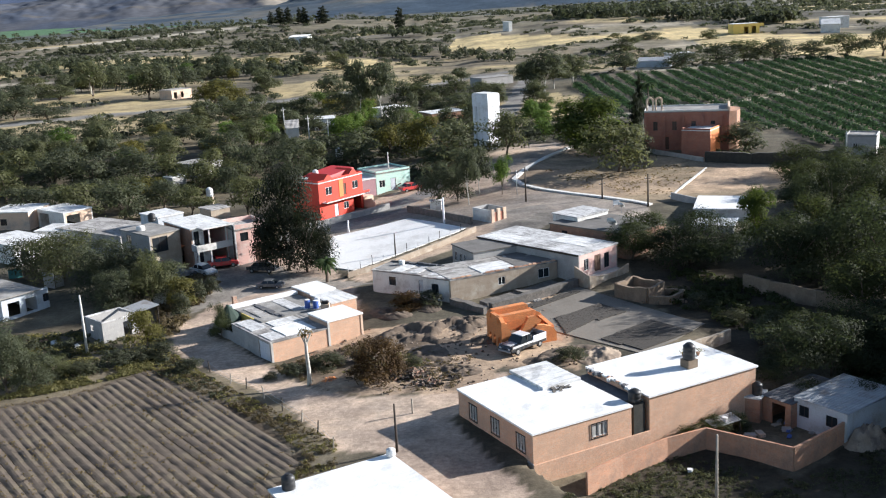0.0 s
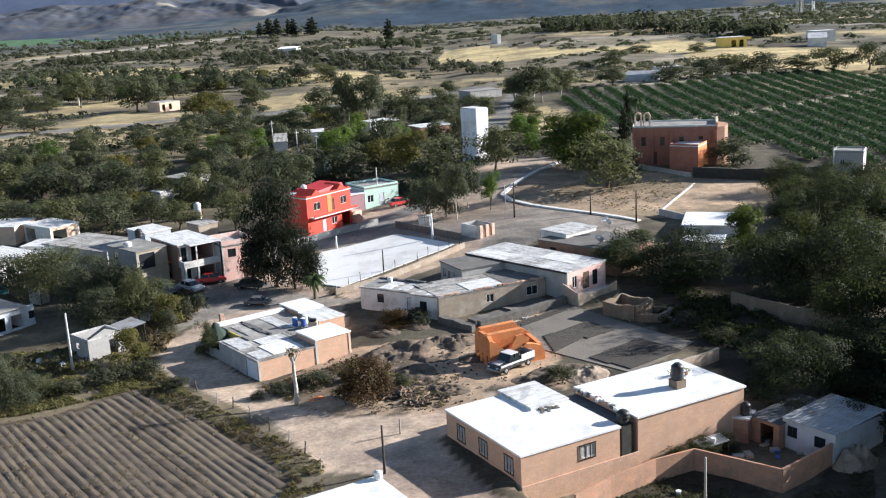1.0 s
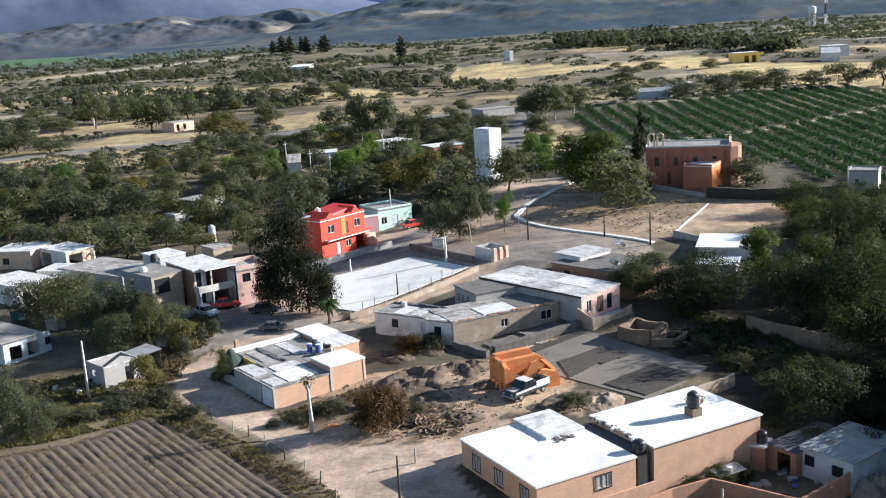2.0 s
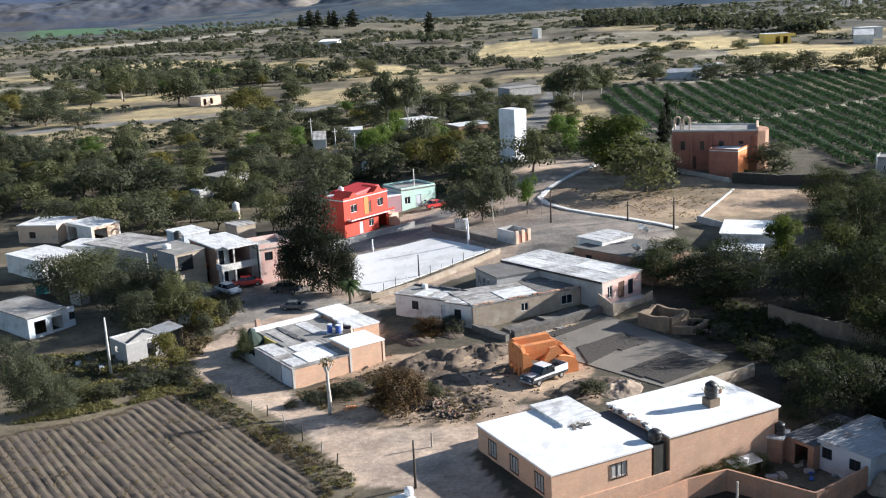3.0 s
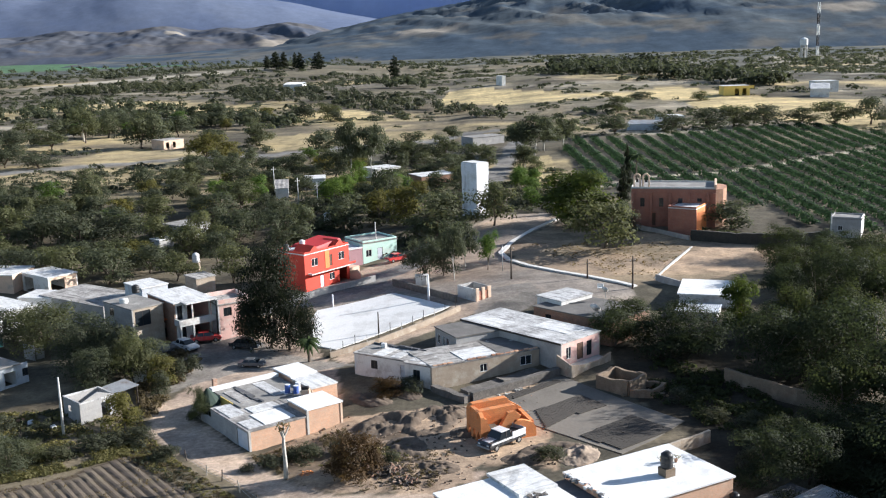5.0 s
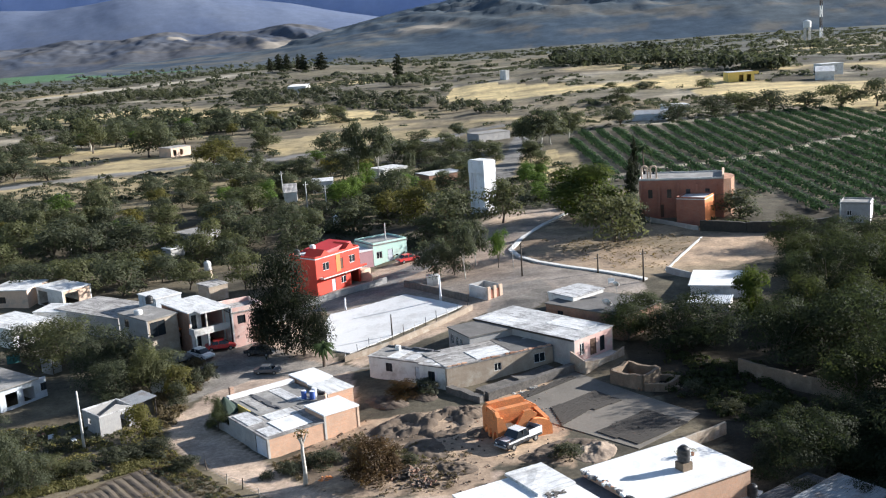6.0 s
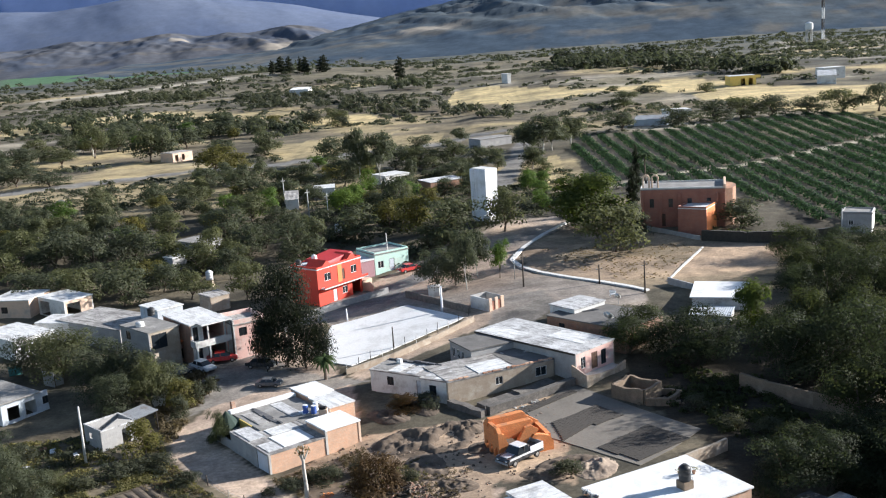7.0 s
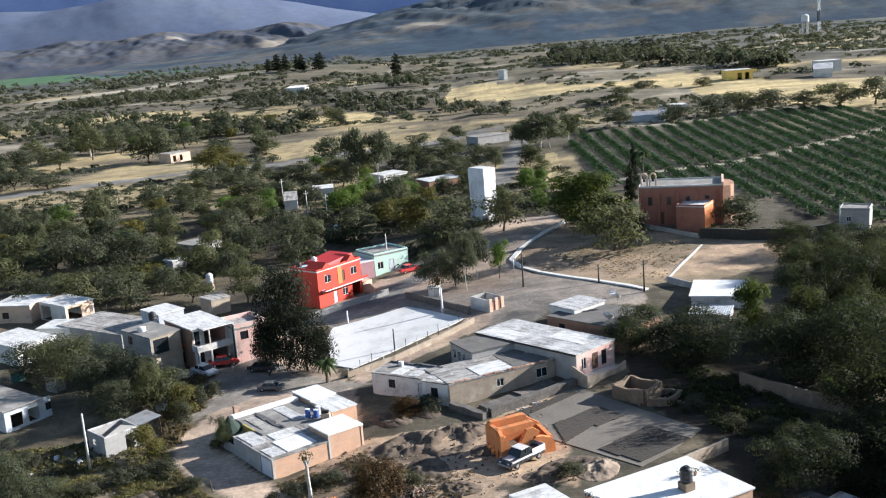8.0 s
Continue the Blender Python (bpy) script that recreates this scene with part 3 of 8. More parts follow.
    "scrub": (0.105, 0.094, 0.072), "litter_shade": (0.045, 0.037, 0.027), "dust": (0.50, 0.365, 0.262), "lane": (0.52, 0.40, 0.318), "asphalt": (0.26, 0.24, 0.22),
    # The far colour has the blue-grey haze of distance mixed in.
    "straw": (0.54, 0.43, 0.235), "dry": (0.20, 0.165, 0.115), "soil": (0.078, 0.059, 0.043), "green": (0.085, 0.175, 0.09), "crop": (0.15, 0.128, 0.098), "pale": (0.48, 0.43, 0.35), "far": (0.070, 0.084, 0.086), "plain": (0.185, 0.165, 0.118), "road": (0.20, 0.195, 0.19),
}


def graded(lo, hi, step, far_lo, far_hi, growth):
    """Grid lines: even from lo to hi, then ever wider to the far ends."""
    mid = list(np.arange(lo, hi + 1e-6, step))
    for sign, start, end, put in ((1, mid[-1], far_hi, mid.append), (-1, mid[0], far_lo, lambda v: mid.insert(0, v))):
        s, v = step, start
        while (end - v) * sign > 0:
            s *= growth
            v += sign * s
            put(v)
    return np.array(mid)


def build_ground():
    gx, gy = np.meshgrid(graded(-60, 60, 0.55, -4600, 4600, 1.045), graded(64, 190, 0.55, -400, 4700, 1.03), indexing="ij")
    x, y = gx.ravel(), gy.ravel()
    n0, n1, n2 = fractal(x, y, 14, 3), fractal(x, y, 3.0, 11), fractal(x, y, 90, 21)
    wx, wy = x + (n1 - 0.5) * 2.2, y + (fractal(x, y, 3.0, 31) - 0.5) * 2.2
    col = np.tile(np.array(COVER["scrub"]), (x.size, 1))

    def lay(mask, name, weight=1.0):
        w = (np.asarray(mask, float) * weight)[:, None]
        col[:] = col * (1 - w) + np.array(COVER[name]) * w

    lay(ss(0.42, 0.66, n0), "dry", 0.8)
    lay(ss(0.5, 0.75, fractal(x, y, 9, 41)), "litter_shade", 0.6)
    away = ss(230, 330, y)
    lay(away, "plain", 0.8)
    lay(ss(195, 215, y) * (1 - ss(255, 300, y)) * ss(0, -12, x), "litter_shade", 0.2)
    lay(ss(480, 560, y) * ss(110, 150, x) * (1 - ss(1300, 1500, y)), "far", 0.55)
    lay(ss(300, 360, y) * (1 - ss(700, 900, y)) * ss(0.50, 0.62, fractal(x + 0.3 * y, y * 2.6, 46, 55, 5)), "litter_shade", 0.7)
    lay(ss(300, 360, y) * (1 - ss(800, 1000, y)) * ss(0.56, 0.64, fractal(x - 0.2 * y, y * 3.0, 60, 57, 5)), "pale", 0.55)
    # Haze tint laid over the ground from about one kilometre out.
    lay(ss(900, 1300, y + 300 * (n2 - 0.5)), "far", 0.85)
    near_plain = away * (1 - 0.85 * ss(850, 1150, y))
    bands = fractal(x + 0.25 * y, y * 2.2, 120, 51, 5)
    lay(near_plain * ss(0.46, 0.60, bands), "dry", 0.9)
    lay(near_plain * ss(0.58, 0.68, bands), "straw", 0.75)
    lay(near_plain * ss(0.52, 0.62, fractal(x, y * 2.0, 70, 61, 5)), "scrub", 0.75)
    fx, fy = x + (n0 - 0.5) * 10 + (n2 - 0.5) * 10, y + (fractal(x, y, 30, 71) - 0.5) * 18
    for poly, weight in ((STRAW_A, 0.95), (STRAW_B, 0.9), (STRAW_C, 0.5), (STRAW_D, 0.5), (STRAW_E, 0.8), (STRAW_F, 0.95)):
        lay(inside(fx, fy, poly), "straw", weight)
    lay(inside(fx, fy, GREEN_FAR), "green", 0.9)
    # Shade under the trees and in the hollow, laid as dark ground colour.
    lay(inside(wx, wy, UNDER_TREES), "litter_shade", 0.9)
    lay(inside(wx, wy, HOLLOW), "litter_shade", 0.95)
    lay(inside(wx, wy, YARD), "litter_shade", 0.85)
    lay(inside(wx, wy, LOT), "dust", 0.8)
    lay(inside(wx, wy, LOT) * ss(0.5, 0.62, fractal(x, y, 7, 81)), "soil", 0.7)
    lay(inside(wx, wy, KNOLL_YARD), "dust", 0.55)
    lay(inside(wx, wy, KNOLL_YARD) * ss(0.5, 0.7, fractal(x, y * 2, 12, 91)), "dry", 0.7)
    lay(inside(wx, wy, BARE), "dust", 0.75)
    ex, ey = x + (n1 - 0.5) * 0.9, y + (fractal(x, y, 2.2, 33) - 0.5) * 0.9
    lay(inside(ex, ey, FORECOURT), "asphalt", 0.85)
    lay(inside(ex, ey, LANE), "lane", 0.9)
    lay(inside(ex, ey, LANE) * ss(0.5, 0.72, fractal(x * 1.6, y * 0.7, 5, 35)), "asphalt", 0.35)
    lay(inside(ex, ey, AVENUE), "lane", 0.75)
    lay(inside(ex, ey, AVENUE) * ss(0.38, 0.6, fractal(x, y, 18, 37)), "asphalt", 0.75)
    lay(inside(ex, ey, FORE_STREET), "asphalt", 0.9)
    lay(inside(ex, ey, RED_STREET), "road", 0.9)
    lay(inside(ex, ey, STREET), "asphalt", 0.8)
    lay(inside(wx, wy, BANK), "straw", 0.7)
    lay(inside(wx, wy, CROP), "crop", 0.95)
    lay(1 - ss(1.2, 1.9, off_line(wx, wy, CROP_PATH)), "pale", 0.7)
    lay(inside(ex, ey, FIELD), "soil", 0.95)
    lay(1 - ss(4.4, 5.4, off_line(wx, wy, HIGHWAY)), "road", 0.95)
    lay(1 - ss(2.2, 3.2, off_line(wx, wy, BACK_ROAD)), "road", 0.9)
    lay(1 - ss(14, 20, off_line(x, y, PALE_STRIP)), "pale", 0.95)
    lay(1 - ss(4, 6, off_line(x, y, FAR_TRACK)), "pale", 0.9)
    lay(ss(0.55, 0.8, n1), "litter_shade", 0.18)
    smooth_ground = np.maximum.reduce([inside(x, y, LANE), inside(x, y, AVENUE), inside(x, y, COURT), inside(x, y, FIELD), inside(x, y, FORECOURT), inside(x, y, BED)]).astype(float)
    z = ground_z(x, y) + (1 - 0.85 * smooth_ground) * ((n1 - 0.5) * 0.35 + (n0 - 0.5) * 0.5) + away * (fractal(x, y, 60, 5) - 0.5) * 3.0
    nx, ny = gx.shape
    i, j = np.meshgrid(np.arange(nx - 1), np.arange(ny - 1), indexing="ij")
    q = (i * ny + j).ravel()
    faces = np.stack([q, q + ny, q + ny + 1, q + 1], 1)
    me = bpy.data.meshes.new("ground")
    me.vertices.add(x.size), me.loops.add(faces.size), me.polygons.add(len(faces))
    me.vertices.foreach_set("co", np.stack([x, y, z], 1).ravel())
    me.loops.foreach_set("vertex_index", faces.ravel())
    me.polygons.foreach_set("loop_start", np.arange(0, faces.size, 4))
    me.update(calc_edges=True)
    me.validate()
    me.shade_smooth()
    layer = me.color_attributes.new("cover", "FLOAT_COLOR", "POINT")
    layer.data.foreach_set("color", np.concatenate([col, np.ones((x.size, 1))], 1).ravel())
    m, n, k, b = shader("earth")
    at = n.new("ShaderNodeTexCoord").outputs["Object"]
    cover = n.new("ShaderNodeVertexColor")
    cover.layer_name = "cover"
    broad, small, grit = noise_node(n, k, at, 0.35, 6.0, 0.7), noise_node(n, k, at, 2.2, 6.0, 0.72), noise_node(n, k, at, 9.0, 4.0, 0.7)
    c = mix(n, k, cover.outputs[0], ramp(n, k, broad, [(0.3, grey(0.72)), (0.7, grey(1.25))]), 1.0, "MULTIPLY")
    c = mix(n, k, c, ramp(n, k, small, [(0.3, (0.7, 0.68, 0.66)), (0.7, (1.25, 1.25, 1.22))]), 1.0, "MULTIPLY")
    c = mix(n, k, c, ramp(n, k, grit, [(0.3, grey(0.82)), (0.7, grey(1.15))]), 1.0, "MULTIPLY")
    drawn = n.new("ShaderNodeMapping")
    drawn.inputs["Scale"].default_value, drawn.inputs["Rotation"].default_value = (0.045, 0.10, 0.1), (0, 0, radians(-12))
    k.new(at, drawn.inputs["Vector"])
    c = mix(n, k, c, ramp(n, k, noise_node(n, k, drawn.outputs[0], 1.0, 8.0, 0.68), [(0.34, (0.62, 0.62, 0.64)), (0.5, grey(1)), (0.66, (1.42, 1.38, 1.3))]), 1.0, "MULTIPLY")
    k.new(c, b.inputs["Base Color"])
    b.inputs["Roughness"].default_value = 0.97
    b.inputs["Specular IOR Level"].default_value = 0.15
    bump(n, k, b, small, 0.35, 0.1)
    me.materials.append(m)
    return tagged(new("ground", me), "dry earth with lanes, scrub and straw-coloured grass", "ground", "", "structure")


build_ground()


# ---- far mountains ----
def ridge_range(name, label, x0, x1, y0, y1, base, peaks, tones, seed, spur, cut, grain=0.3, bare=()):
    """Hills with spurs and gullies. peaks: (x, width, height) over the base; tones: colours with haze mixed in; bare:
    pale scars (x, share of the depth, width, share).
    """
    nx, ny = 460, 56
    x, v = np.meshgrid(np.linspace(x0, x1, nx), np.linspace(0, 1, ny), indexing="ij")
    run = v * (y1 - y0)
    crest = base + sum(h * np.exp(-np.abs((x - at) / w) ** 1.7) for at, w, h in peaks)
    crest = crest * (0.86 + 0.28 * fractal(x, x * 0 + seed * 31.0, spur * 2.2, seed + 3, 4))
    ridged = 1 - np.abs(2 * fractal(x + 0.45 * run, run * 0.55, spur, seed + 7, 5) - 1)
    z = crest * np.sin(np.pi / 2 * v) ** 0.9 * (1 - cut * (1 - ridged) * (0.3 + 2.8 * v * (1 - v))) - 3
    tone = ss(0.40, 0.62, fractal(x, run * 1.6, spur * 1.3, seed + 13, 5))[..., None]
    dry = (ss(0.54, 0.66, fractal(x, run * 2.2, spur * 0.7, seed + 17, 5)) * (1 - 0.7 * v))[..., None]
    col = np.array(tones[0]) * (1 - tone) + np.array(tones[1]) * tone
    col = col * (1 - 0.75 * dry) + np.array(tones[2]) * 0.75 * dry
    ragged = fractal(x, run, spur * 0.4, seed + 23, 4)
    for at, share, w, deep in bare:
        scar = ss(1.2, 0.5, ((x - at) / w) ** 2 + ((v - share) / deep) ** 2 + 1.6 * (ragged - 0.5))[..., None]
        col = col * (1 - 0.8 * scar) + np.array((0.34, 0.30, 0.25)) * 0.8 * scar
    i, j = np.meshgrid(np.arange(nx - 1), np.arange(ny - 1), indexing="ij")
    q = (i * ny + j).ravel()
    m, n, k, b = shader(name)
    at_ = n.new("ShaderNodeTexCoord").outputs["Object"]
    cover = n.new("ShaderNodeVertexColor")
    cover.layer_name = "cover"
    small = noise_node(n, k, at_, 0.035, 6.0, 0.75)
    k.new(mix(n, k, cover.outputs[0], ramp(n, k, small, [(0.3, grey(1 - grain)), (0.7, grey(1 + grain))]), 1.0, "MULTIPLY"), b.inputs["Base Color"])
    b.inputs["Roughness"].default_value, b.inputs["Specular IOR Level"].default_value = 1.0, 0.0
    me = mesh_of(name, np.stack([x.ravel(), (y0 + run).ravel(), z.ravel()], 1), np.stack([q, q + ny, q + ny + 1, q + 1], 1), m, True)
    layer = me.color_attributes.new("cover", "FLOAT_COLOR", "POINT")
    layer.data.foreach_set("color", np.concatenate([col.reshape(-1, 3), np.ones((x.size, 1))], 1).ravel())
    return tagged(new(name, me), label, "mountains", "", "structure")


# Haze is painted into the tones: bluer with each farther range.
ridge_range("backdrop_foothills", "low bare brown foothills tinted blue-grey for haze", -1700, 60, 1900, 2350, 24, ((-640, 120, 46), (-375, 130, 48), (-850, 150, 32), (-1120, 200, 34), (-520, 60, 14)),
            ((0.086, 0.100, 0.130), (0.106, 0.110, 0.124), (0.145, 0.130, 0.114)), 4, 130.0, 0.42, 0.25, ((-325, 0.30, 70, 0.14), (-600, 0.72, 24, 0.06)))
ridge_range("backdrop_hills", "hills across the valley, coloured blue-green for haze", -620, 2300, 1480, 2650, 30, ((-120, 240, 46), (130, 190, 66), (430, 230, 100), (760, 260, 110), (1150, 300, 130), (1600, 400, 130)),
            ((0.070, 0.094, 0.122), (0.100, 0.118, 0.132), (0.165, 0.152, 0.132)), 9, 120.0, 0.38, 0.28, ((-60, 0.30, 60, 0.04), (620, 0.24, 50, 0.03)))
ridge_range("backdrop_near_mountains", "mountain range coloured pale blue for haze", -4200, 900, 3100, 3700, 40, ((-2300, 900, 250), (-1050, 420, 125), (-600, 420, 58)),
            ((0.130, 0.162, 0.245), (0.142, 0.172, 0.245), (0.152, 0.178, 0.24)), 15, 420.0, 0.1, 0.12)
ridge_range("backdrop_mountains", "distant mountains across the horizon, coloured deep blue for haze", -4400, 4400, 3750, 4300, 340, ((-1500, 1500, 110), (600, 900, 90)),
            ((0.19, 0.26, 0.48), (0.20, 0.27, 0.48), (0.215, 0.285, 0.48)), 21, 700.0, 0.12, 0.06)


# ---- houses ----
def house(name, x, y, label, group="", z=None):
    return thing(name, x, y, top_of(x, y) if z is None else z, label, "house", group)


def base_of(h):
    """Floor height of a house in its own axes is world height minus the base."""
    return h.matrix_basis.translation.z


def raised(h, *zs):
    return [z - base_of(h) for z in zs]


# The large brick house with two white roofs.
def big_brick_house():
    ox, oy, ang = 3.8, 77.2, 30.2
    h = house("brick_house", ox, oy, "single-storey unplastered brick house with two bright white flat roofs", "village houses", 0.0)
    win = [(3, 11.8 - 9.9, 11.8 - 8.6, 0.55, 1.85, "bars"), (3, 11.8 - 6.3, 11.8 - 5.0, 0.55, 1.85, "bars"), (3, 11.8 - 2.4, 11.8 - 1.1, 0.55, 1.85, "bars"), (0, 5.6, 7.2, 0.75, 1.85, "bars")]
    block(h, ox, oy, ang, 9.7, 11.8, -0.6, 2.6, "brick_pale", "roof_clean", win, over=0.1, seed=3)
    c, s = math.cos(radians(ang)), math.sin(radians(ang))
    block(h, ox + 11.6 * c, oy + 11.6 * s, ang, 11.9, 8.6, -2.4, 3.0, "brick_pale", "roof_clean", (), over=0.15, seed=5)
    axes = frame_at(ox, oy, ang, h)
    part("foundation", box(-0.06, 11.6, -0.14, -0.02, -2.6, -0.05, bevel=0.02), M["brick_pale"], h, "", axes)
    part("foundation_side", box(-0.08, -0.01, -0.1, 11.8, -2.6, 0.02), M["plaster_grey"], h, "", axes)
    part("passage_wall", box(10.0, 11.6, 3.2, 3.4, -0.6, 2.4), M["brick_pale"], h, "", axes)
    part("passage_floor", box(10.02, 11.58, -0.02, 3.2, -0.6, -0.45), M["concrete"], h, "", axes)
    # Black plate across the passage stands for its shade; no gate is there.
    part("passage_gate", box(10.02, 11.58, 1.6, 1.66, -0.44, 2.3), M["stone_shade_black"], h, "black plate standing for shade in the passage", axes)
    # This dark strip stands for the shade in the gap between the roofs.
    part("gap_cover", box(9.95, 11.5, 0.9, 8.4, 2.3, 2.42, bevel=0.02), M["roof_dark"], h, "dark strip standing for shade between the two roofs", axes)
    part("raised_slab", slab_mesh(4.0, 5.4, 2.61, 2.88, 8), M["roof_white"], h, "small raised white roof slab with a crumbled edge", axes @ pose(5.7, 7.0, 0))
    bm = bmesh.new()
    r = random.Random(5)
    for i in range(26):
        x, y = 6.9 + r.gauss(0, 0.5), 6.5 + r.gauss(0, 0.25)
        add_box(bm, x - 0.14, x + 0.14, y - 0.08, y + 0.08, 2.6, 2.64 + r.uniform(0, 0.14))
    part("rubble", bm, M["stone_dark"], h, "", axes)
    for i in range(34):
        x, y, q = 11.5 + r.gauss(0, 0.16), r.uniform(0.6, 8.2), r.uniform(0.08, 0.3)
        m = axes @ pose(x, y, 2.98, r.uniform(-25, 25), r.uniform(-25, 25), r.uniform(0, 180))
        part("broken_edge", box(-q, q, -q * 0.6, q * 0.6, -0.22, q * 0.22, bevel=0.02), M[("roof_clean", "roof_patchy", "brick_pale", "roof_dark")[i % 4]], h, "", m)
    return axes, h


big_axes, big_house = big_brick_house()
VILLAGE = "village houses"


PLOTS = []


def simple_house(name, spec, h, label, walls="plaster_white", roof="roof_clean", holes=(), sunk=0.6, deep=0.0, **more):
    """One block of a house over the ground under its middle. spec: corner x, y, angle, length, depth."""
    ox, oy, ang, l, w = spec
    w = min(w, deep) if deep else w
    a = radians(ang)
    cx, cy = ox + (l * math.cos(a) - w * math.sin(a)) / 2, oy + (l * math.sin(a) + w * math.cos(a)) / 2
    PLOTS.append((cx, cy, (l + w) / 3.2))
    hs = thing(name, ox, oy, top_of(cx, cy), label, "house", VILLAGE)
    axes = block(hs, ox, oy, ang, l, w, -sunk, h, walls, roof, holes, **more)
    return hs, axes


def extra(hs, axes, x, y, l, w, z0, z1, walls, roof, holes=(), **more):
    """A further block of a house, placed along the axes of its first one."""
    m = hs.matrix_basis @ axes @ pose(x, y, 0)
    ang = math.degrees(m.to_euler().z)
    return block(hs, m.translation.x, m.translation.y, ang, l, w, z0, z1, walls, roof, holes, **more)


# The house whose roof only shows at the foot of the picture.
near_house, near_axes = simple_house("brick_house", (-7.22, 75.06, -147.89, 9.82, 9.78), 2.5, "low brick house with a bright white flat roof beside the lane", "brick_pale", "roof_clean", [(0, 2.0, 3.2, 0.9, 2.0, "bars"), (3, 2.0, 3.2, 0.9, 2.0, "bars")], seed=21)

# The house at the bend of the lane, with a garage door and several roof levels.
bend, bend_axes = simple_house("house", (-27.88, 113.03, -52.11, 9.3, 7.05), 2.25, "low rambling brick house with patchy roofs and pale garage door", ["plaster_grey", "brick_pale", "plaster_grey", "plaster_grey"], "roof_patchy",
                               [(0, 6.5, 9.0, -0.2, 1.95, "door_white")], parapet=0.0, seed=31, over=0.05)
extra(bend, bend_axes, -5.2, 2.6, 7.6, 8.3, -0.6, 2.35, ["plaster_white", "brick_pale", "brick_pale", "plaster_grey"], "roof_grey", (), seed=32, over=0.03)
extra(bend, bend_axes, 2.46, 7.1, 2.5, 4.1, -0.6, 2.28, "brick_pale", "roof_grey", (), seed=37, over=0.0)
extra(bend, bend_axes, 5.0, 7.08, 4.3, 4.35, -0.6, 2.95, "brick_pale", "roof_clean", (), seed=35, over=0.1)
extra(bend, bend_axes, -6.5, 11.3, 4.5, 3.4, -0.6, 2.9, "brick_pale", "roof_clean", (), seed=33, over=0.1)
extra(bend, bend_axes, -1.85, 11.3, 4.7, 3.4, -0.6, 2.75, ["plaster_peach", "brick_pale", "brick_pale", "plaster_grey"], "roof_white", (), seed=34, over=0.1)
part("parapet", box(-5.45, -4.6, 2.3, 11.0, 2.36, 2.75, bevel=0.03), M["roof_clean"], bend, "whitewashed parapet wall", bend_axes)
part("pilaster", box(9.25, 9.38, 6.95, 7.2, -0.6, 2.8), M["concrete"], bend, "narrow concrete pilaster", bend_axes)
part("pilaster", box(9.25, 9.36, 11.2, 11.46, -0.6, 2.8), M["plaster_peach"], bend, "narrow pale corner pilaster", bend_axes)
part("pilaster", box(9.25, 9.36, 0.0, 0.24, -0.6, 2.1), M["concrete"], bend, "narrow concrete pilaster", bend_axes)
part("yellow_wall", box(-2.7, 0.5, 2.42, 2.58, -0.4, 2.34), M["paint_yellow"], bend, "ochre yellow wall of the front yard", bend_axes)
part("chimney", box(-5.9, -5.46, 2.9, 3.4, -0.6, 3.6, bevel=0.02), M["brick_orange"], bend, "brick chimney", bend_axes)
part("front_yard_wall", add_box(box(-4.8, 0.0, 0.0, 0.16, -0.6, 1.1, bevel=0.015), -4.8, -4.64, 0.16, 2.3, -0.6, 1.05), M["plaster_grey"], bend, "low grey yard wall", bend_axes)
r = random.Random(77)
for i in range(9):
    x0 = -4.6 + i * 0.78
    part("felt_edge", box(x0, x0 + 0.8, 4.9 + r.uniform(-0.25, 0.25), 5.25 + r.uniform(-0.1, 0.3), 2.36, 2.42 + r.uniform(0, 0.12), bevel=0.02), M["roof_dark"], bend, "", bend_axes @ pose(0, 0, 0, 0, 0, r.uniform(-0.4, 0.4)))
for x0, y0, l, w, mat, sd in ((5.0, 2.3, 3.6, 3.7, "roof_clean", 36), (2.6, 2.9, 2.1, 3.4, "roof_white", 38), (0.4, 0.3, 4.0, 1.9, "roof_dirty", 39), (6.2, 0.3, 2.6, 1.7, "roof_dirty", 40)):
    part("roof_patch", slab_mesh(l, w, 2.2, 2.29 + sd * 0.0006, sd), M[mat], bend, "", bend_axes @ pose(x0, y0, 0))
for x0, y0, l, w, mat, sd in ((0.5, 8.4, 1.3, 0.9, "roof_clean", 42), (-4.2, 7.2, 5.6, 1.5, "roof_dirty", 43), (-3.6, 3.2, 4.6, 1.3, "roof_patchy", 44)):
    part("roof_patch", slab_mesh(l, w, 2.3, 2.39 + sd * 0.0006, sd), M[mat], bend, "", bend_axes @ pose(x0, y0, 0))
# The long low house of whitewash and bare adobe behind the brick yard.
adobe, adobe_axes = simple_house("house", (-13.30, 127.96, -30.57, 8.25, 4.25), 2.65, "long low whitewashed and bare adobe house with a patched flat roof", ["plaster_white", "adobe", "adobe", "plaster_white"], "roof_patchy",
                                 [(0, 2.5, 3.5, 0.9, 2.0, "dark"), (0, 6.9, 7.8, 0.0, 2.0, "plaster_blue")], seed=41)
extra(adobe, adobe_axes, 8.0, -0.7, 3.9, 5.0, -0.7, 2.72, ["plaster_white", "adobe", "adobe", "plaster_white"], "roof_patchy", [(0, 1.2, 2.2, 0.7, 1.95, "dark")], seed=48)
for x0, y0, l, w, mat, sd in ((0.3, 0.4, 2.2, 3.2, "roof_grey", 141), (2.7, 0.2, 1.6, 3.8, "roof_white", 142), (5.2, 0.3, 1.4, 3.6, "roof_dirty", 143)):
    part("roof_patch", slab_mesh(l, w, 2.6, 2.68 + (sd - 140) * 0.005, sd), M[mat], adobe, "", adobe_axes @ pose(x0, y0, 0))
for x0, y0, l, w, mat, sd in ((8.3, 0.1, 1.2, 3.8, "roof_dirty", 145), (9.9, -0.5, 0.9, 4.2, "roof_white", 146)):
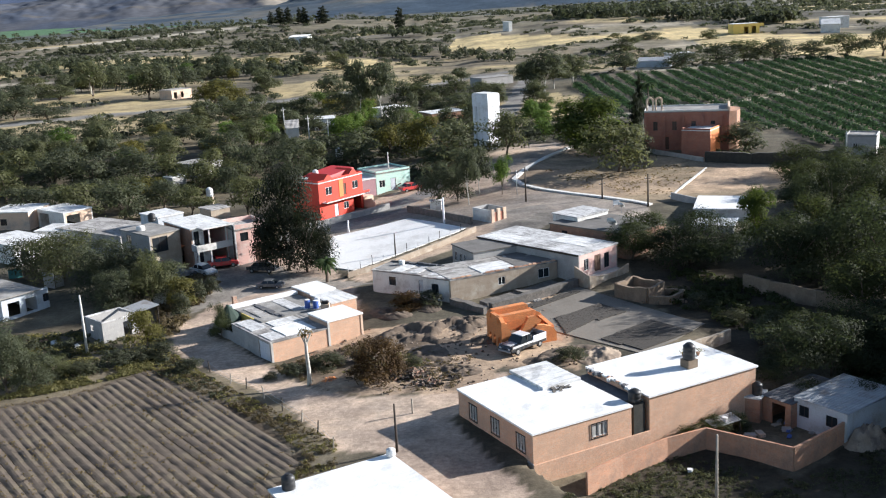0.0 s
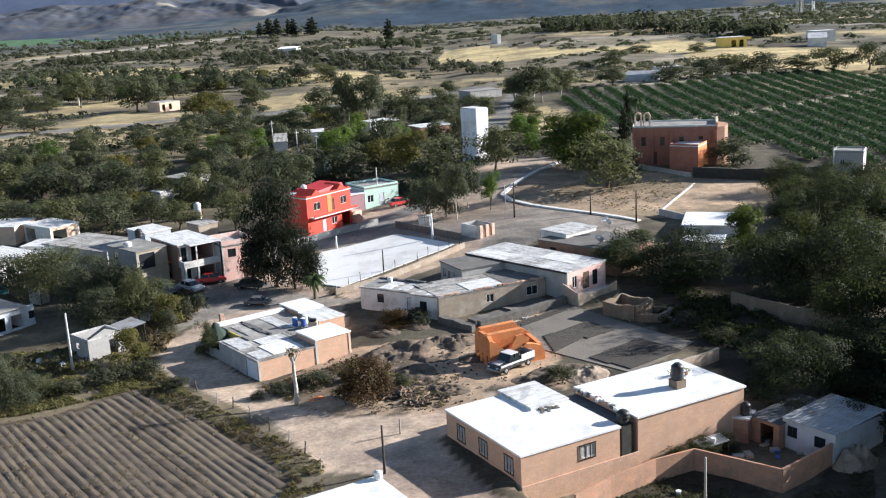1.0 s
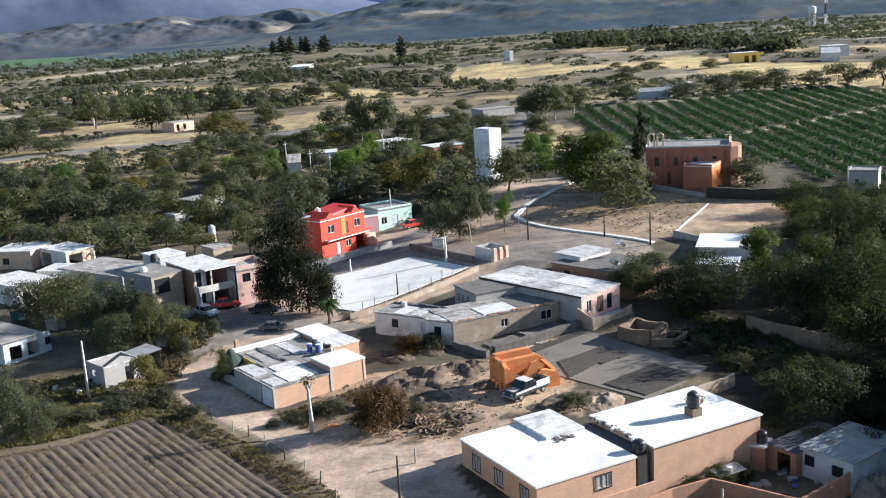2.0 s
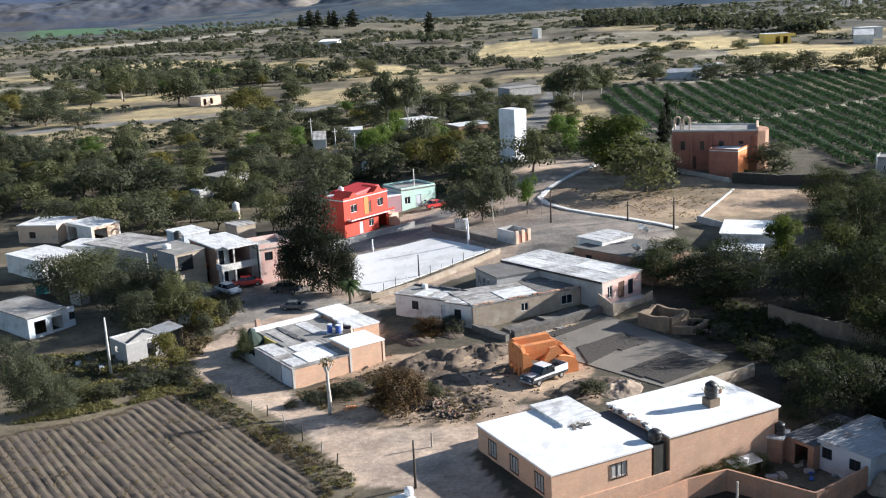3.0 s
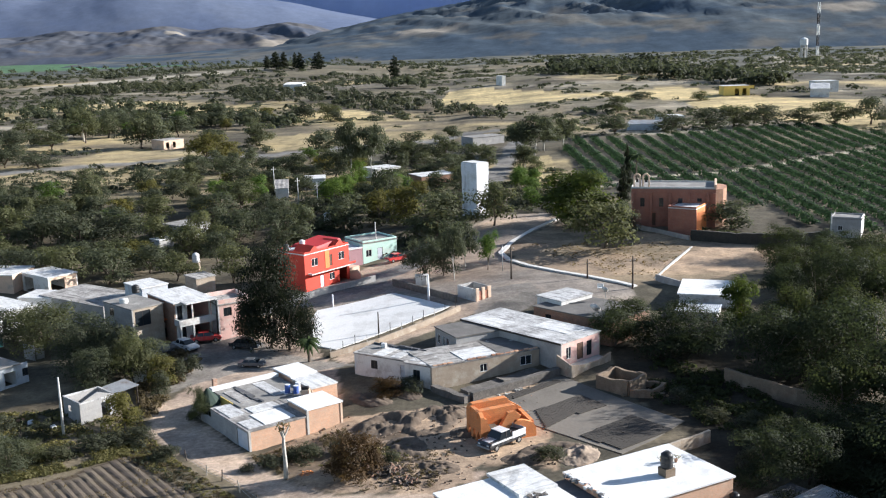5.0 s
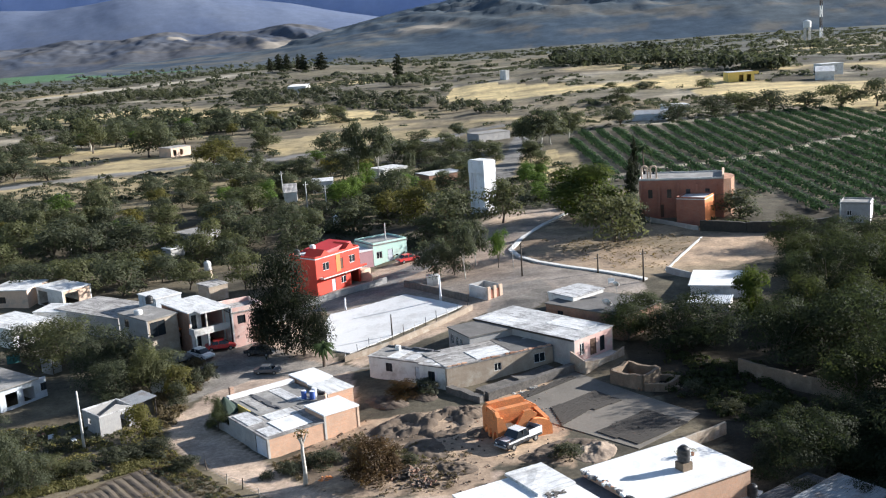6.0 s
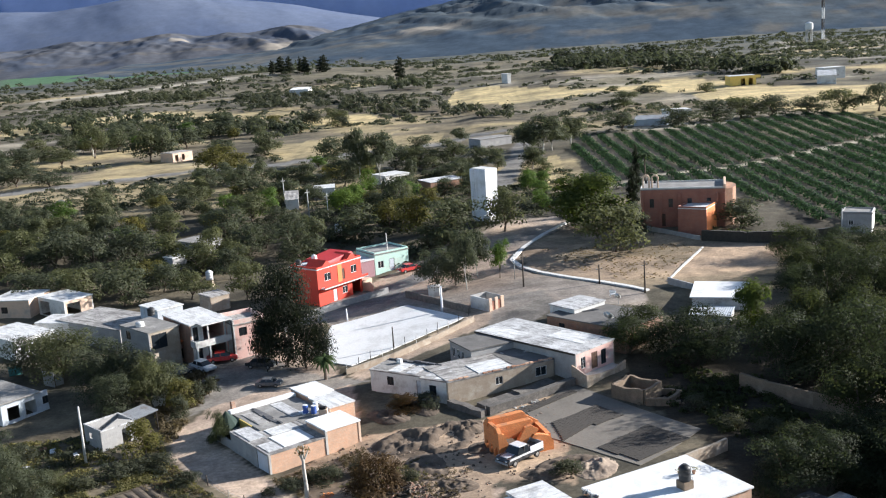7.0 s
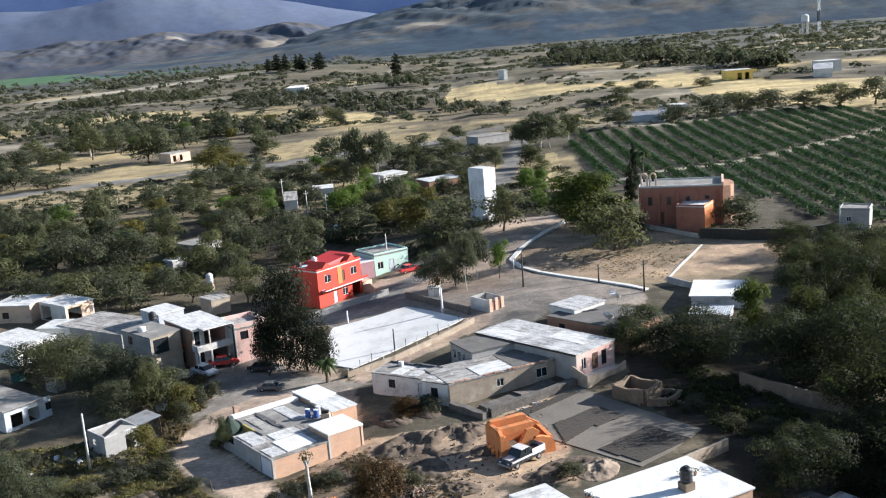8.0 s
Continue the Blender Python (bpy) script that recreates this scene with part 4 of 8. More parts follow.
    part("roof_patch", slab_mesh(l, w, 2.66, 2.75 + (sd - 140) * 0.002, sd), M[mat], adobe, "", adobe_axes @ pose(x0, y0, 0))
r = random.Random(78)
for i in range(8):
    part("curled_felt", box(0.1 + i * 1.0, 1.05 + i * 1.0, 3.9 + r.uniform(-0.2, 0.2), 4.3, 2.66, 2.8 + r.uniform(0, 0.22), bevel=0.03), M["roof_dark"], adobe, "dark curled roof felt", adobe_axes)
part("roof_box", box(2.0, 2.6, 3.0, 3.5, 2.66, 3.25, bevel=0.03), M["tank_white"], adobe, "small white box on the roof", adobe_axes)
flank = (-3.39, 120.99, 27.17, 14.7, 6.9)
f_axes = block(adobe, flank[0], flank[1], flank[2], flank[3], 7.0, -0.8, 2.76, ["adobe", "adobe", "adobe", "adobe"], "roof_patchy", [(0, 6.4, 7.4, 1.0, 2.0, "white"), (0, 12.0, 13.6, 0.9, 2.1, "white")], over=0.04, seed=43)
part("raised_roof", slab_mesh(4.6, 3.6, 2.7, 2.86, 44), M["roof_white"], adobe, "whiter raised roof panel", f_axes @ pose(4.4, 0.5, 0))
part("roof_patch", slab_mesh(4.2, 4.4, 2.7, 2.8, 45), M["roof_patchy"], adobe, "", f_axes @ pose(0.0, 0.2, 0))
part("roof_patch", slab_mesh(5.0, 6.4, 2.7, 2.79, 46), M["roof_slate"], adobe, "", f_axes @ pose(9.4, 0.3, 0))
for i in range(22):
    if r.random() < 0.84:
        part("coping_brick", box(0.2 + i * 0.655, 0.2 + i * 0.655 + r.uniform(0.45, 0.64), -0.06 + r.uniform(0, 0.05), 0.3, 2.77, 2.84 + r.uniform(0, 0.12), bevel=0.02), M["brick_orange" if r.random() < 0.7 else "brick_pale"], adobe, "", f_axes)
adobe_back, adobe_back_axes = simple_house("house", (-3.37, 135.11, -61.69, 5.87, 9.53), 2.9, "grey rendered rear house with small windows and a concrete roof", "plaster_grey", "roof_slate", [(0, 0.5, 1.3, 0.8, 2.1, "white"), (0, 1.9, 2.6, 0.8, 2.1, "white"), (0, 3.1, 3.8, 0.8, 2.1, "white")], seed=47)

# The pink house with the long white roof.
pink, pink_axes = simple_house("house", (0.07, 137.8, -45.55, 17.3, 7.53), 3.0, "long house with a stained white roof and pink gable end", ["plaster_grey", "plaster_pink", "adobe", "plaster_grey"], "roof_dirty",
                               [(1, 1.0, 1.9, 0.7, 2.2, "white"), (1, 3.0, 4.2, 0.2, 2.3, "door_brown"), (1, 4.9, 5.9, 0.3, 2.2, "dark")], sunk=1.6, seed=51)
part("terrace_wall", prism([(0, -1.9), (0, 0.75), (2.0, 0.35), (5.2, 0.2), (7.6, 0.7), (7.6, -1.9)], -0.2, 0.0), M["adobe"], pink, "adobe terrace wall with a sagging top", pink_axes @ pose(19.2, -0.5, 0, 0, 0, 90))
part("terrace_wall", prism([(0, -1.9), (0, 1.6), (2.2, 0.75), (2.2, -1.9)], 0.0, 0.2), M["adobe"], pink, "adobe terrace wall", pink_axes @ pose(17.0, -0.5, 0))
part("terrace_floor", box(17.3, 19.0, -0.3, 7.0, -1.9, -0.05), M["concrete"], pink, "", pink_axes)
for x0, y0, l, w, mat, sd in ((0.6, 0.2, 6.2, 3.0, "roof_white", 151), (9.5, 3.6, 6.0, 3.4, "roof_white", 152)):
    part("roof_patch", slab_mesh(l, w, 2.95, 3.02 + (sd - 150) * 0.006, sd, 0.05), M[mat], pink, "", pink_axes @ pose(x0, y0, 0))
part("eave_board", box(-0.14, 17.4, -0.16, -0.12, 2.74, 2.99), M["wood_dark"], pink, "", pink_axes)
slate, slate_axes = simple_house("house", (9.93, 142.05, -43.14, 12.88, 8.63), 2.8, "broad low house with a dark grey concrete roof", "brick_old", "roof_slate", [(0, 2, 3, 0.9, 2.0, "dark")], seed=52)
slate_b, slate_b_axes = simple_house("house", (10.59, 145.41, -49.46, 4.76, 6.09), 3.0, "small whitewashed house with a pale roof at the street corner", "plaster_white", "roof_dirty", [(0, 1, 2, 0.2, 2.1, "door_green")], seed=53)
shed_w, shed_w_axes = simple_house("house", (31.0, 148.6, -16.0, 7.6, 8.6), 1.5, "workshop under a broad white roof among trees", "plaster_white", "roof_clean", (), seed=55, over=0.3)
shed_v, shed_v_axes = simple_house("house", (29.6, 144.0, -22.0, 5.6, 3.8), 0.9, "lean-to with a bluish metal sheet roof", "plaster_grey", "plaster_blue", (), roofing="sheet", rise=0.3)


# The red two-storey house with stepped gables.
def red_house():
    spec = (-30.46, 172.20, -37.0, 6.3, 10.4)
    hs, ax = simple_house("house", spec, 6.2, "two-storey vermilion red house with small gables and white balcony", "paint_red", "roof_white",
                          [(1, 1.6, 3.1, 3.9, 5.2, "white"), (1, 5.6, 6.4, 3.3, 5.2, "door_brown"), (1, 7.9, 9.3, 3.9, 5.2, "white"), (1, 3.4, 4.3, 0.1, 2.1, "door_white"), (1, 5.6, 6.8, 0.9, 2.1, "white"), (1, 8.0, 9.9, 0.1, 2.4, "")], sunk=1.0, parapet=0.3, seed=61)
    l, w = spec[3], spec[4]
    part("balcony", box(l, l + 1.0, 0.6, w + 0.6, 2.75, 2.95, bevel=0.02), M["kerb"], hs, "white balcony slab", ax)
    part("roof_terrace", slab_mesh(l - 4.5, w * 0.26, 6.22, 6.34, 62), M["roof_white"], hs, "", ax @ pose(0.3, 0.3, 0))
    part("front_strip", box(l, l + 0.05, w * 0.5 - 0.5, w * 0.5 + 0.5, 3.0, 6.1), M["orange_and_sunlit"], hs, "orange strip between the gables", ax)
    for y0, y1 in ((0.9, 3.7), (w - 3.6, w - 0.8)):
        bm = bmesh.new()
        v = [bm.verts.new(c) for c in ((l + 0.06, y0, 6.2), (l + 0.06, y1, 6.2), (l + 0.06, (y0 + y1) / 2, 7.3), (l - 3.6, y0, 6.2), (l - 3.6, y1, 6.2), (l - 3.6, (y0 + y1) / 2, 7.3))]
        for f in ((0, 1, 2), (5, 4, 3), (1, 4, 5, 2), (3, 0, 2, 5), (0, 3, 4, 1)):
            bm.faces.new([v[i] for i in f])
        part("gable", bm, M["paint_red"], hs, "", ax)
    bm = bmesh.new()
    v = [bm.verts.new(c) for c in ((l - 6.4, w * 0.3, 6.22), (l - 0.9, w * 0.3, 6.22), (l - 0.9, w - 0.4, 6.22), (l - 6.4, w - 0.4, 6.22), (l - 6.2, w * 0.36, 6.7), (l - 1.1, w * 0.36, 6.7), (l - 1.1, w - 0.8, 7.25), (l - 6.2, w - 0.8, 7.25))]
    for f in ((0, 1, 5, 4), (1, 2, 6, 5), (2, 3, 7, 6), (3, 0, 4, 7), (4, 5, 6, 7), (3, 2, 1, 0)):
        bm.faces.new([v[i] for i in f])
    part("pitched_roof", bm, M["tile_red"], hs, "crimson painted pitched roof", ax)
    part("porch_wall", prism([(0, -0.6), (0, 1.5), (1.6, 1.9), (2.4, 1.3), (2.4, -0.6)], 0.0, 0.18), M["plaster_peach"], hs, "peach porch wall beside the house", ax @ pose(l, w + 0.1, 0))
    part("porch_wall", box(l - 2.0, l + 0.1, w + 0.1, w + 2.4, -0.6, 2.0, bevel=0.02), M["plaster_peach"], hs, "", ax)
    part("balcony_rail", box(l + 0.9, l + 1.0, 0.6, w + 0.6, 2.95, 3.35, bevel=0.02), M["paint_red"], hs, "low red balcony parapet", ax)
    m = hs.matrix_basis @ ax
    for x, y, c, s in ((0.9, 1.2, "tank_black", 1.0), (1.6, 4.2, "tank_white", 1.3)):
        p = m @ Vector((x, y, 6.2))
        water_tank(p.x, p.y, p.z, s, 0.5, c, "black plastic water tank on the red house" if c == "tank_black" else "white plastic water tank on the red house")


red_house()
mint, mint_axes = simple_house("house", (-17.9, 188.0, 36, 7.2, 6.6), 3.6, "mint green house with a pale grey roof on the street", "plaster_mint", "roof_grey", [(0, 0.6, 1.8, 0.9, 2.2, "white"), (0, 3.0, 4.1, 0.1, 2.3, "door_white")], parapet=0.3, seed=64)
mauve, mauve_axes = simple_house("house", (-21.6, 184.6, 38, 4.6, 6.0), 3.3, "narrow mauve-painted house between two brighter ones", ["plaster_mauve"] * 4, "roof_white", [(0, 0.8, 1.8, 0.2, 2.2, "door_brown")], seed=63)

# The village group in the trees: two-storey houses round a forecourt.
tall_a, tall_a_axes = simple_house("house", (-50.13, 144.56, -42.84, 7.6, 4.78), 5.6, "unplastered two-storey house with a dark grey concrete roof", ["plaster_grey", "adobe", "adobe", "plaster_grey"], "roof_grey", [(1, 0.4, 2.8, 3.0, 5.1, "dark"), (0, 1.5, 2.7, 3.8, 5.0, "dark")], seed=71)
tall_b, tall_b_axes = simple_house("house", (-44.97, 148.07, -49.58, 8.58, 5.61), 5.7, "two-storey salmon pink house with a deep balcony and white parapet", ["brick_orange", "plaster_white", "plaster_pink", "plaster_pink"], "roof_white", [(1, 0.4, 1.2, 3.2, 5.2, "dark"), (1, 1.9, 5.2, 3.1, 5.3, ""), (1, 0.6, 1.6, 0.1, 2.2, "dark"), (1, 2.5, 5.2, 0.1, 2.4, ""), (0, 3.0, 5.6, 0.1, 2.3, "")], seed=72)
part("balcony", box(8.58, 10.2, -0.1, 5.7, 2.55, 2.78, bevel=0.02), M["plaster_white"], tall_b, "white balcony slab", tall_b_axes)
part("balcony_parapet", add_box(add_box(box(10.05, 10.2, -0.1, 5.7, 2.78, 3.5, bevel=0.02), 8.6, 10.05, -0.1, 0.05, 2.78, 3.5), 8.6, 10.05, 5.55, 5.7, 2.78, 3.5), M["plaster_white"], tall_b, "white balcony parapet", tall_b_axes)
for y0 in (0.0, 1.9, 5.4):
    part("column", box(9.95, 10.2, y0, y0 + 0.25, -0.6, 2.55, bevel=0.02), M["plaster_white"], tall_b, "white column", tall_b_axes)
for y0 in (1.9, 5.4):
    part("column", box(9.9, 10.1, y0, y0 + 0.2, 3.5, 5.55, bevel=0.02), M["plaster_white"], tall_b, "white column", tall_b_axes)
part("terrace_roof", box(8.6, 10.3, 1.0, 5.75, 5.54, 5.7, bevel=0.02), M["roof_white"], tall_b, "", tall_b_axes)
part("floor_slab", box(0.3, 8.3, 0.3, 5.3, 2.5, 2.7), M["plaster_pink"], tall_b, "", tall_b_axes)
part("canopy", corrugated(6.0, 2.4, 2.5, 0.5), M["orange_and_sunlit"], tall_b, "rusty orange sheet canopy", tall_b_axes @ pose(0.2, -2.4, 0))
tall_c, tall_c_axes = simple_house("house", (-36.63, 147.35, -56.69, 5.35, 4.71), 5.0, "pink plastered house with an unfinished brick top", ["plaster_white", "plaster_pink", "plaster_pink", "plaster_pink"], "roof_patchy", [(1, 0.8, 2.0, 3.2, 4.4, "dark"), (1, 2.8, 4.4, 0.1, 2.4, "door_brown")], parapet=0.6, seed=73)
long_d, long_d_axes = simple_house("house", (-64.66, 157.8, -33.29, 15.08, 8.15), 3.2, "long low house with a grey concrete roof behind trees", "plaster_grey", "roof_patchy", (), seed=74)
long_e, long_e_axes = simple_house("house", (-67.85, 157.28, -11.3, 5.66, 4.94), 3.0, "small house with a pale roof behind trees", "plaster_white", "roof_white", (), seed=75)
low_f, low_f_axes = simple_house("house", (-75.13, 153.41, -35.95, 9.92, 6.54), 3.0, "low white house with a bright white roof at the village edge", "plaster_white", "roof_white", [(1, 1, 2.2, 0.9, 2.0, "dark")], seed=76)
low_g, low_g_axes = simple_house("house", (-74.28, 174.17, -37.47, 7.98, 5.38), 3.2, "open-fronted shed with a white flat roof", ["plaster_white", "plaster_peach", "plaster_white", "plaster_white"], "roof_white", [(0, 0.6, 3.4, 0.1, 2.6, ""), (1, 0.5, 3.0, 0.1, 2.6, "")], seed=77)
low_h, low_h_axes = simple_house("house", (-82.18, 172.97, -7.11, 7.23, 7.12), 3.2, "peach-coloured house with a pale roof", "plaster_peach", "roof_white", [(0, 2, 3.2, 0.9, 2.0, "dark")], seed=78)
blue_i, blue_i_axes = simple_house("house", (-50.61, 155.32, -45.34, 5.4, 4.2), 5.4, "upper storey with a bluish white roof behind other houses", "plaster_blue", "roof_white", (), seed=79)
arch_j, arch_j_axes = simple_house("house", (-66.41, 129.37, -37.03, 9.65, 4.89), 2.8, "pale grey-blue house with porch openings and a slate-coloured roof", "plaster_blue", "roof_grey", [(1, 0.8, 2.4, 0.2, 1.9, ""), (1, 3.2, 4.8, 0.2, 1.9, ""), (1, 5.6, 6.4, 0.9, 1.9, "dark")], seed=80, over=0.4)
hut_k, hut_k_axes = simple_house("house", (-46.02, 117.08, -43.55, 4.1, 4.43), 2.5, "small roofless derelict grey block hut", "plaster_grey", "roof_patchy", [(1, 2.6, 3.6, -0.1, 1.9, ""), (0, 1.2, 1.9, 1.0, 1.7, "")], seed=81, over=0.0, roofing="none")
part("floor", box(0.2, 3.9, 0.2, 4.2, -0.5, 0.05), M["soil_dark"], hut_k, "", hut_k_axes)
part("ring_beam", add_box(add_box(add_box(box(-0.03, 4.13, -0.03, 0.2, 2.34, 2.5), -0.03, 4.13, 4.23, 4.46, 2.34, 2.5), -0.03, 0.2, 0.2, 4.23, 2.34, 2.5), 3.9, 4.13, 0.2, 4.23, 2.34, 2.5), M["roof_dirty"], hut_k, "pale concrete ring beam", hut_k_axes)
part("gable", prism([(0, 2.5), (2.0, 3.3), (4.0, 2.5)], 0.0, 0.16), M["plaster_grey"], hut_k, "", hut_k_axes @ pose(4.1, 0.2, 0, 0, 0, 90))
part("rear_roof", corrugated(3.6, 3.0, 2.4, 0.3), M["sheet"], hut_k, "pale bluish sheet roof behind the hut", hut_k_axes @ pose(0.3, 4.6, 0))
for x0 in (0.4, 3.7):
    part("post", tube([(x0, 7.4, -0.3), (x0, 7.4, 2.6)], [0.07, 0.06], 6), M["wood_dark"], hut_k, "", hut_k_axes)


# The church on the rise, its annexe and its bell gable.
def church():
    ox, oy, ang, l, w = (31.27, 195.41, -12.96, 15.07, 3.92)
    w = 8.5
    hs = thing("church", ox, oy, top_of(ox + 6, oy + 3), "red brick village church with buttresses and a double bell gable", "church")
    ax = block(hs, ox, oy, ang, l, w, -1.0, 7.0, "brick_red", "roof_grey", [(0, a, a + 0.8, 3.6, 5.2, "dark") for a in (1.6, 5.0, 8.4, 11.8)] + [(0, 3.4, 4.4, 0.1, 2.4, "door_brown")], over=0.02, parapet=0.25, copes="kerb", seed=91)
    for x in (0.0, 3.3, 6.7, 10.1, 13.4, l - 0.5):
        part("buttress", box(x, x + 0.5, -0.35, 0.0, -1.0, 6.2, bevel=0.03), M["brick_red"], hs, "", ax)
    part("facade_cap", box(l - 0.3, l + 0.12, -0.2, w + 0.2, 7.0, 7.7, bevel=0.03), M["plaster_peach"], hs, "pale plastered gable cap", ax)
    # Sunlight is put into the apse's colour: orange brick instead of red.
    part("apse", prism([(0, -0.25), (1.3, -1.3), (1.9, -3.2), (1.9, -5.4), (1.3, -7.3), (0, -8.3)], -1.0, 6.8), M["brick_orange"], hs, "angled end of the nave, coloured as if sunlit", ax @ pose(l, 0, 0, 90, 0, 0))
    for x in (0.3, 1.9):
        gate = bmesh.new()
        add_box(gate, x, x + 0.3, 0.2, 0.6, 7.0, 9.0), add_box(gate, x + 1.1, x + 1.4, 0.2, 0.6, 7.0, 9.0)
        for i in range(8):
            a0, a1 = math.pi * i / 8, math.pi * (i + 1) / 8
            c = [(x + 0.7 + r * math.cos(a), 9.0 + r * math.sin(a)) for r, a in ((0.4, a0), (0.7, a0), (0.7, a1), (0.4, a1))]
            front, back = [gate.verts.new((p, 0.2, q)) for p, q in c], [gate.verts.new((p, 0.6, q)) for p, q in c]
            gate.faces.new(front[::-1]), gate.faces.new(back)
            for j in range(4):
                gate.faces.new((front[j], front[(j + 1) % 4], back[(j + 1) % 4], back[j]))
        arch = part("bell_gable", gate, M["plaster_peach"], hs, "pale arch of the bell gable", ax)
        prof = [(0.62, 0.06), (0.55, 0.14), (0.3, 0.17), (0.05, 0.26), (0.0, 0.27)]
        part("bell", tube([(x + 0.7, 0.4, 8.1 + a) for a, _ in prof], [r for _, r in prof], 12), M["iron"], arch)
    ax0, ay0, aang, al, aw = (36.89, 189.4, -16.18, 3.82, 3.81)
    ann = thing("church_annexe", ax0, ay0, top_of(ax0 + 2, ay0 + 2), "square red annexe beside the church with a flat roof", "building")
    # Right wall coloured orange for the sun on it; the others stay red.
    block(ann, ax0, ay0, -30, 5.2, 6.0, -1.5, 4.6, ["brick_red", "orange_and_sunlit", "brick_red", "brick_red"], "roof_white", (), over=0.0, parapet=0.3, seed=92)


church()


# The white water tower.
def water_tower():
    ox, oy, ang, l, w = (-0.1, 219.51, -49.51, 4.76, 2.21)
    ob = thing("water_tower", ox, oy, top_of(ox, oy), "tall square white-painted concrete water tower beside the road", "water tower")
    m = frame_at(ox, oy, ang, ob)
    w = 3.2
    part("shaft", box(0.0, l, 0.0, w, -1.0, 8.6, bevel=0.04), M["tower"], ob, "", m)
    part("cistern", box(-0.06, l + 0.06, -0.06, w + 0.06, 8.6, 11.1, bevel=0.05), M["tower"], ob, "", m)
    part("cap", box(0.1, l - 0.1, 0.1, w - 0.1, 11.1, 11.3, bevel=0.03), M["roof_white"], ob, "", m)
    part("valve_house", box(l + 0.1, l + 2.2, -1.2, 1.2, -1.0, 2.0, bevel=0.03), M["plaster_white"], ob, "whitewashed valve house", m)
    part("ladder", add_box(add_box(box(0.9, 0.95, -0.14, -0.08, -0.5, 8.6), 1.35, 1.4, -0.14, -0.08, -0.5, 8.6), 0.95, 1.35, -0.13, -0.09, 1.0, 1.05), M["galv"], ob, "", m)


water_tower()
cube_k, cube_k_axes = simple_house("house", (64.4, 185.2, -26.0, 5.0, 4.6), 3.2, "small grey concrete house at the edge of the crop field", ["plaster_grey", "plaster_white", "plaster_grey", "plaster_grey"], "roof_grey", [(0, 1.2, 2.0, 1.0, 1.9, "white")], parapet=0.2, seed=95)

# Houses below the brick house: the blue-grey one and its sheds inside the brick compound wall.
blue_n, blue_n_axes = simple_house("house", (26.91, 86.89, -53.63, 5.23, 6.9), 2.9, "pale blue-grey house with a sheet roof inside a brick compound", "plaster_blue", "sheet", [(0, 0.5, 1.5, 1.2, 2.2, "dark"), (0, 3.2, 4.3, 1.1, 2.1, "dark")], roofing="sheet", rise=0.3, sunk=0.5)
shed_o, shed_o_axes = simple_house("house", (24.65, 88.56, -53.94, 2.99, 6.82), 2.5, "dark lean-to shed roofed with old felt", "brick_orange", "roof_dark", [(0, 1.0, 2.4, 0.0, 2.0, "")], roofing="sheet", rise=0.2, sunk=0.6)
shed_p, shed_p_axes = simple_house("house", (22.69, 88.62, -29, 1.73, 2.09), 2.4, "small brick shed beside the white-roofed house", "brick_orange", "roof_white", (), sunk=0.6)

# Far houses among the fields.
far_a, far_a_axes = simple_house("house", (70.81, 390.62, 2.13, 9.05, 11.77), 3.0, "distant white house with dark openings above the crop field", "plaster_white", "roof_white", [(0, 1.5, 3.5, 0.2, 2.4, ""), (0, 5.5, 7.0, 0.2, 2.4, ""), (0, 8.2, 9.4, 0.8, 2.2, "dark")], seed=101, deep=7.0)
far_b, far_b_axes = simple_house("house", (55.78, 366.86, -16.7, 11.04, 12.81), 3.0, "distant shed with a pale blue sheet roof", "plaster_blue", "sheet", (), roofing="sheet", rise=0.8, deep=7.0)
far_c, far_c_axes = simple_house("house", (117.4, 488.73, 5.02, 11.42, 13.92), 5.0, "distant yellow building with dark doorways", "paint_yellow", "roof_white", [(0, 5, 7, 0.3, 3.6, ""), (0, 8.5, 10.5, 0.3, 3.6, ""), (0, 12, 14, 0.3, 3.6, "")], seed=103, deep=7.0)
far_d, far_d_axes = simple_house("house", (153.91, 481.37, -17.15, 7.99, 21.03), 4.0, "distant long white-roofed farm shed", "plaster_white", "roof_white", (), roofing="sheet", rise=2.0, deep=7.0)
far_e, far_e_axes = simple_house("house", (163.83, 502.96, 13.75, 11.02, 16.96), 5.0, "distant white farm building", "plaster_white", "roof_white", (), seed=105, deep=7.0)
far_f, far_f_axes = simple_house("house", (-112.56, 664.07, -12.28, 12.39, 94.93), 3.5, "distant farmhouse with a white roof on the plain", "plaster_white", "roof_white", (), roofing="sheet", rise=1.0, deep=7.0)
far_g, far_g_axes = simple_house("house", (20.19, 579.63, 25.39, 2.06, 11.75), 5.0, "distant narrow white hut on the grassy hill", "plaster_white", "roof_white", (), seed=107, deep=7.0)
far_h, far_h_axes = simple_house("house", (-106.57, 375.16, 53.26, 8.84, 15.87), 3.0, "roofless pinkish ruin among fields", "plaster_peach", "roof_patchy", [(0, 1, 2.4, 0.1, 2.2, ""), (0, 4, 5.2, 0.1, 2.2, "")], seed=108, deep=7.0)
far_i, far_i_axes = simple_house("house", (-44.94, 251.9, 9.45, 3.11, 7.26), 2.8, "small white house among trees by the road", "plaster_white", "roof_patchy", (), roofing="sheet", rise=1.2, deep=7.0)
far_j, far_j_axes = simple_house("house", (-40.3, 266.99, 7.42, 5.3, 10.09), 2.8, "low whitewashed house among trees", "plaster_white", "roof_white", [(0, 1, 2, 0.1, 2.1, "door_brown")], seed=110, deep=7.0)
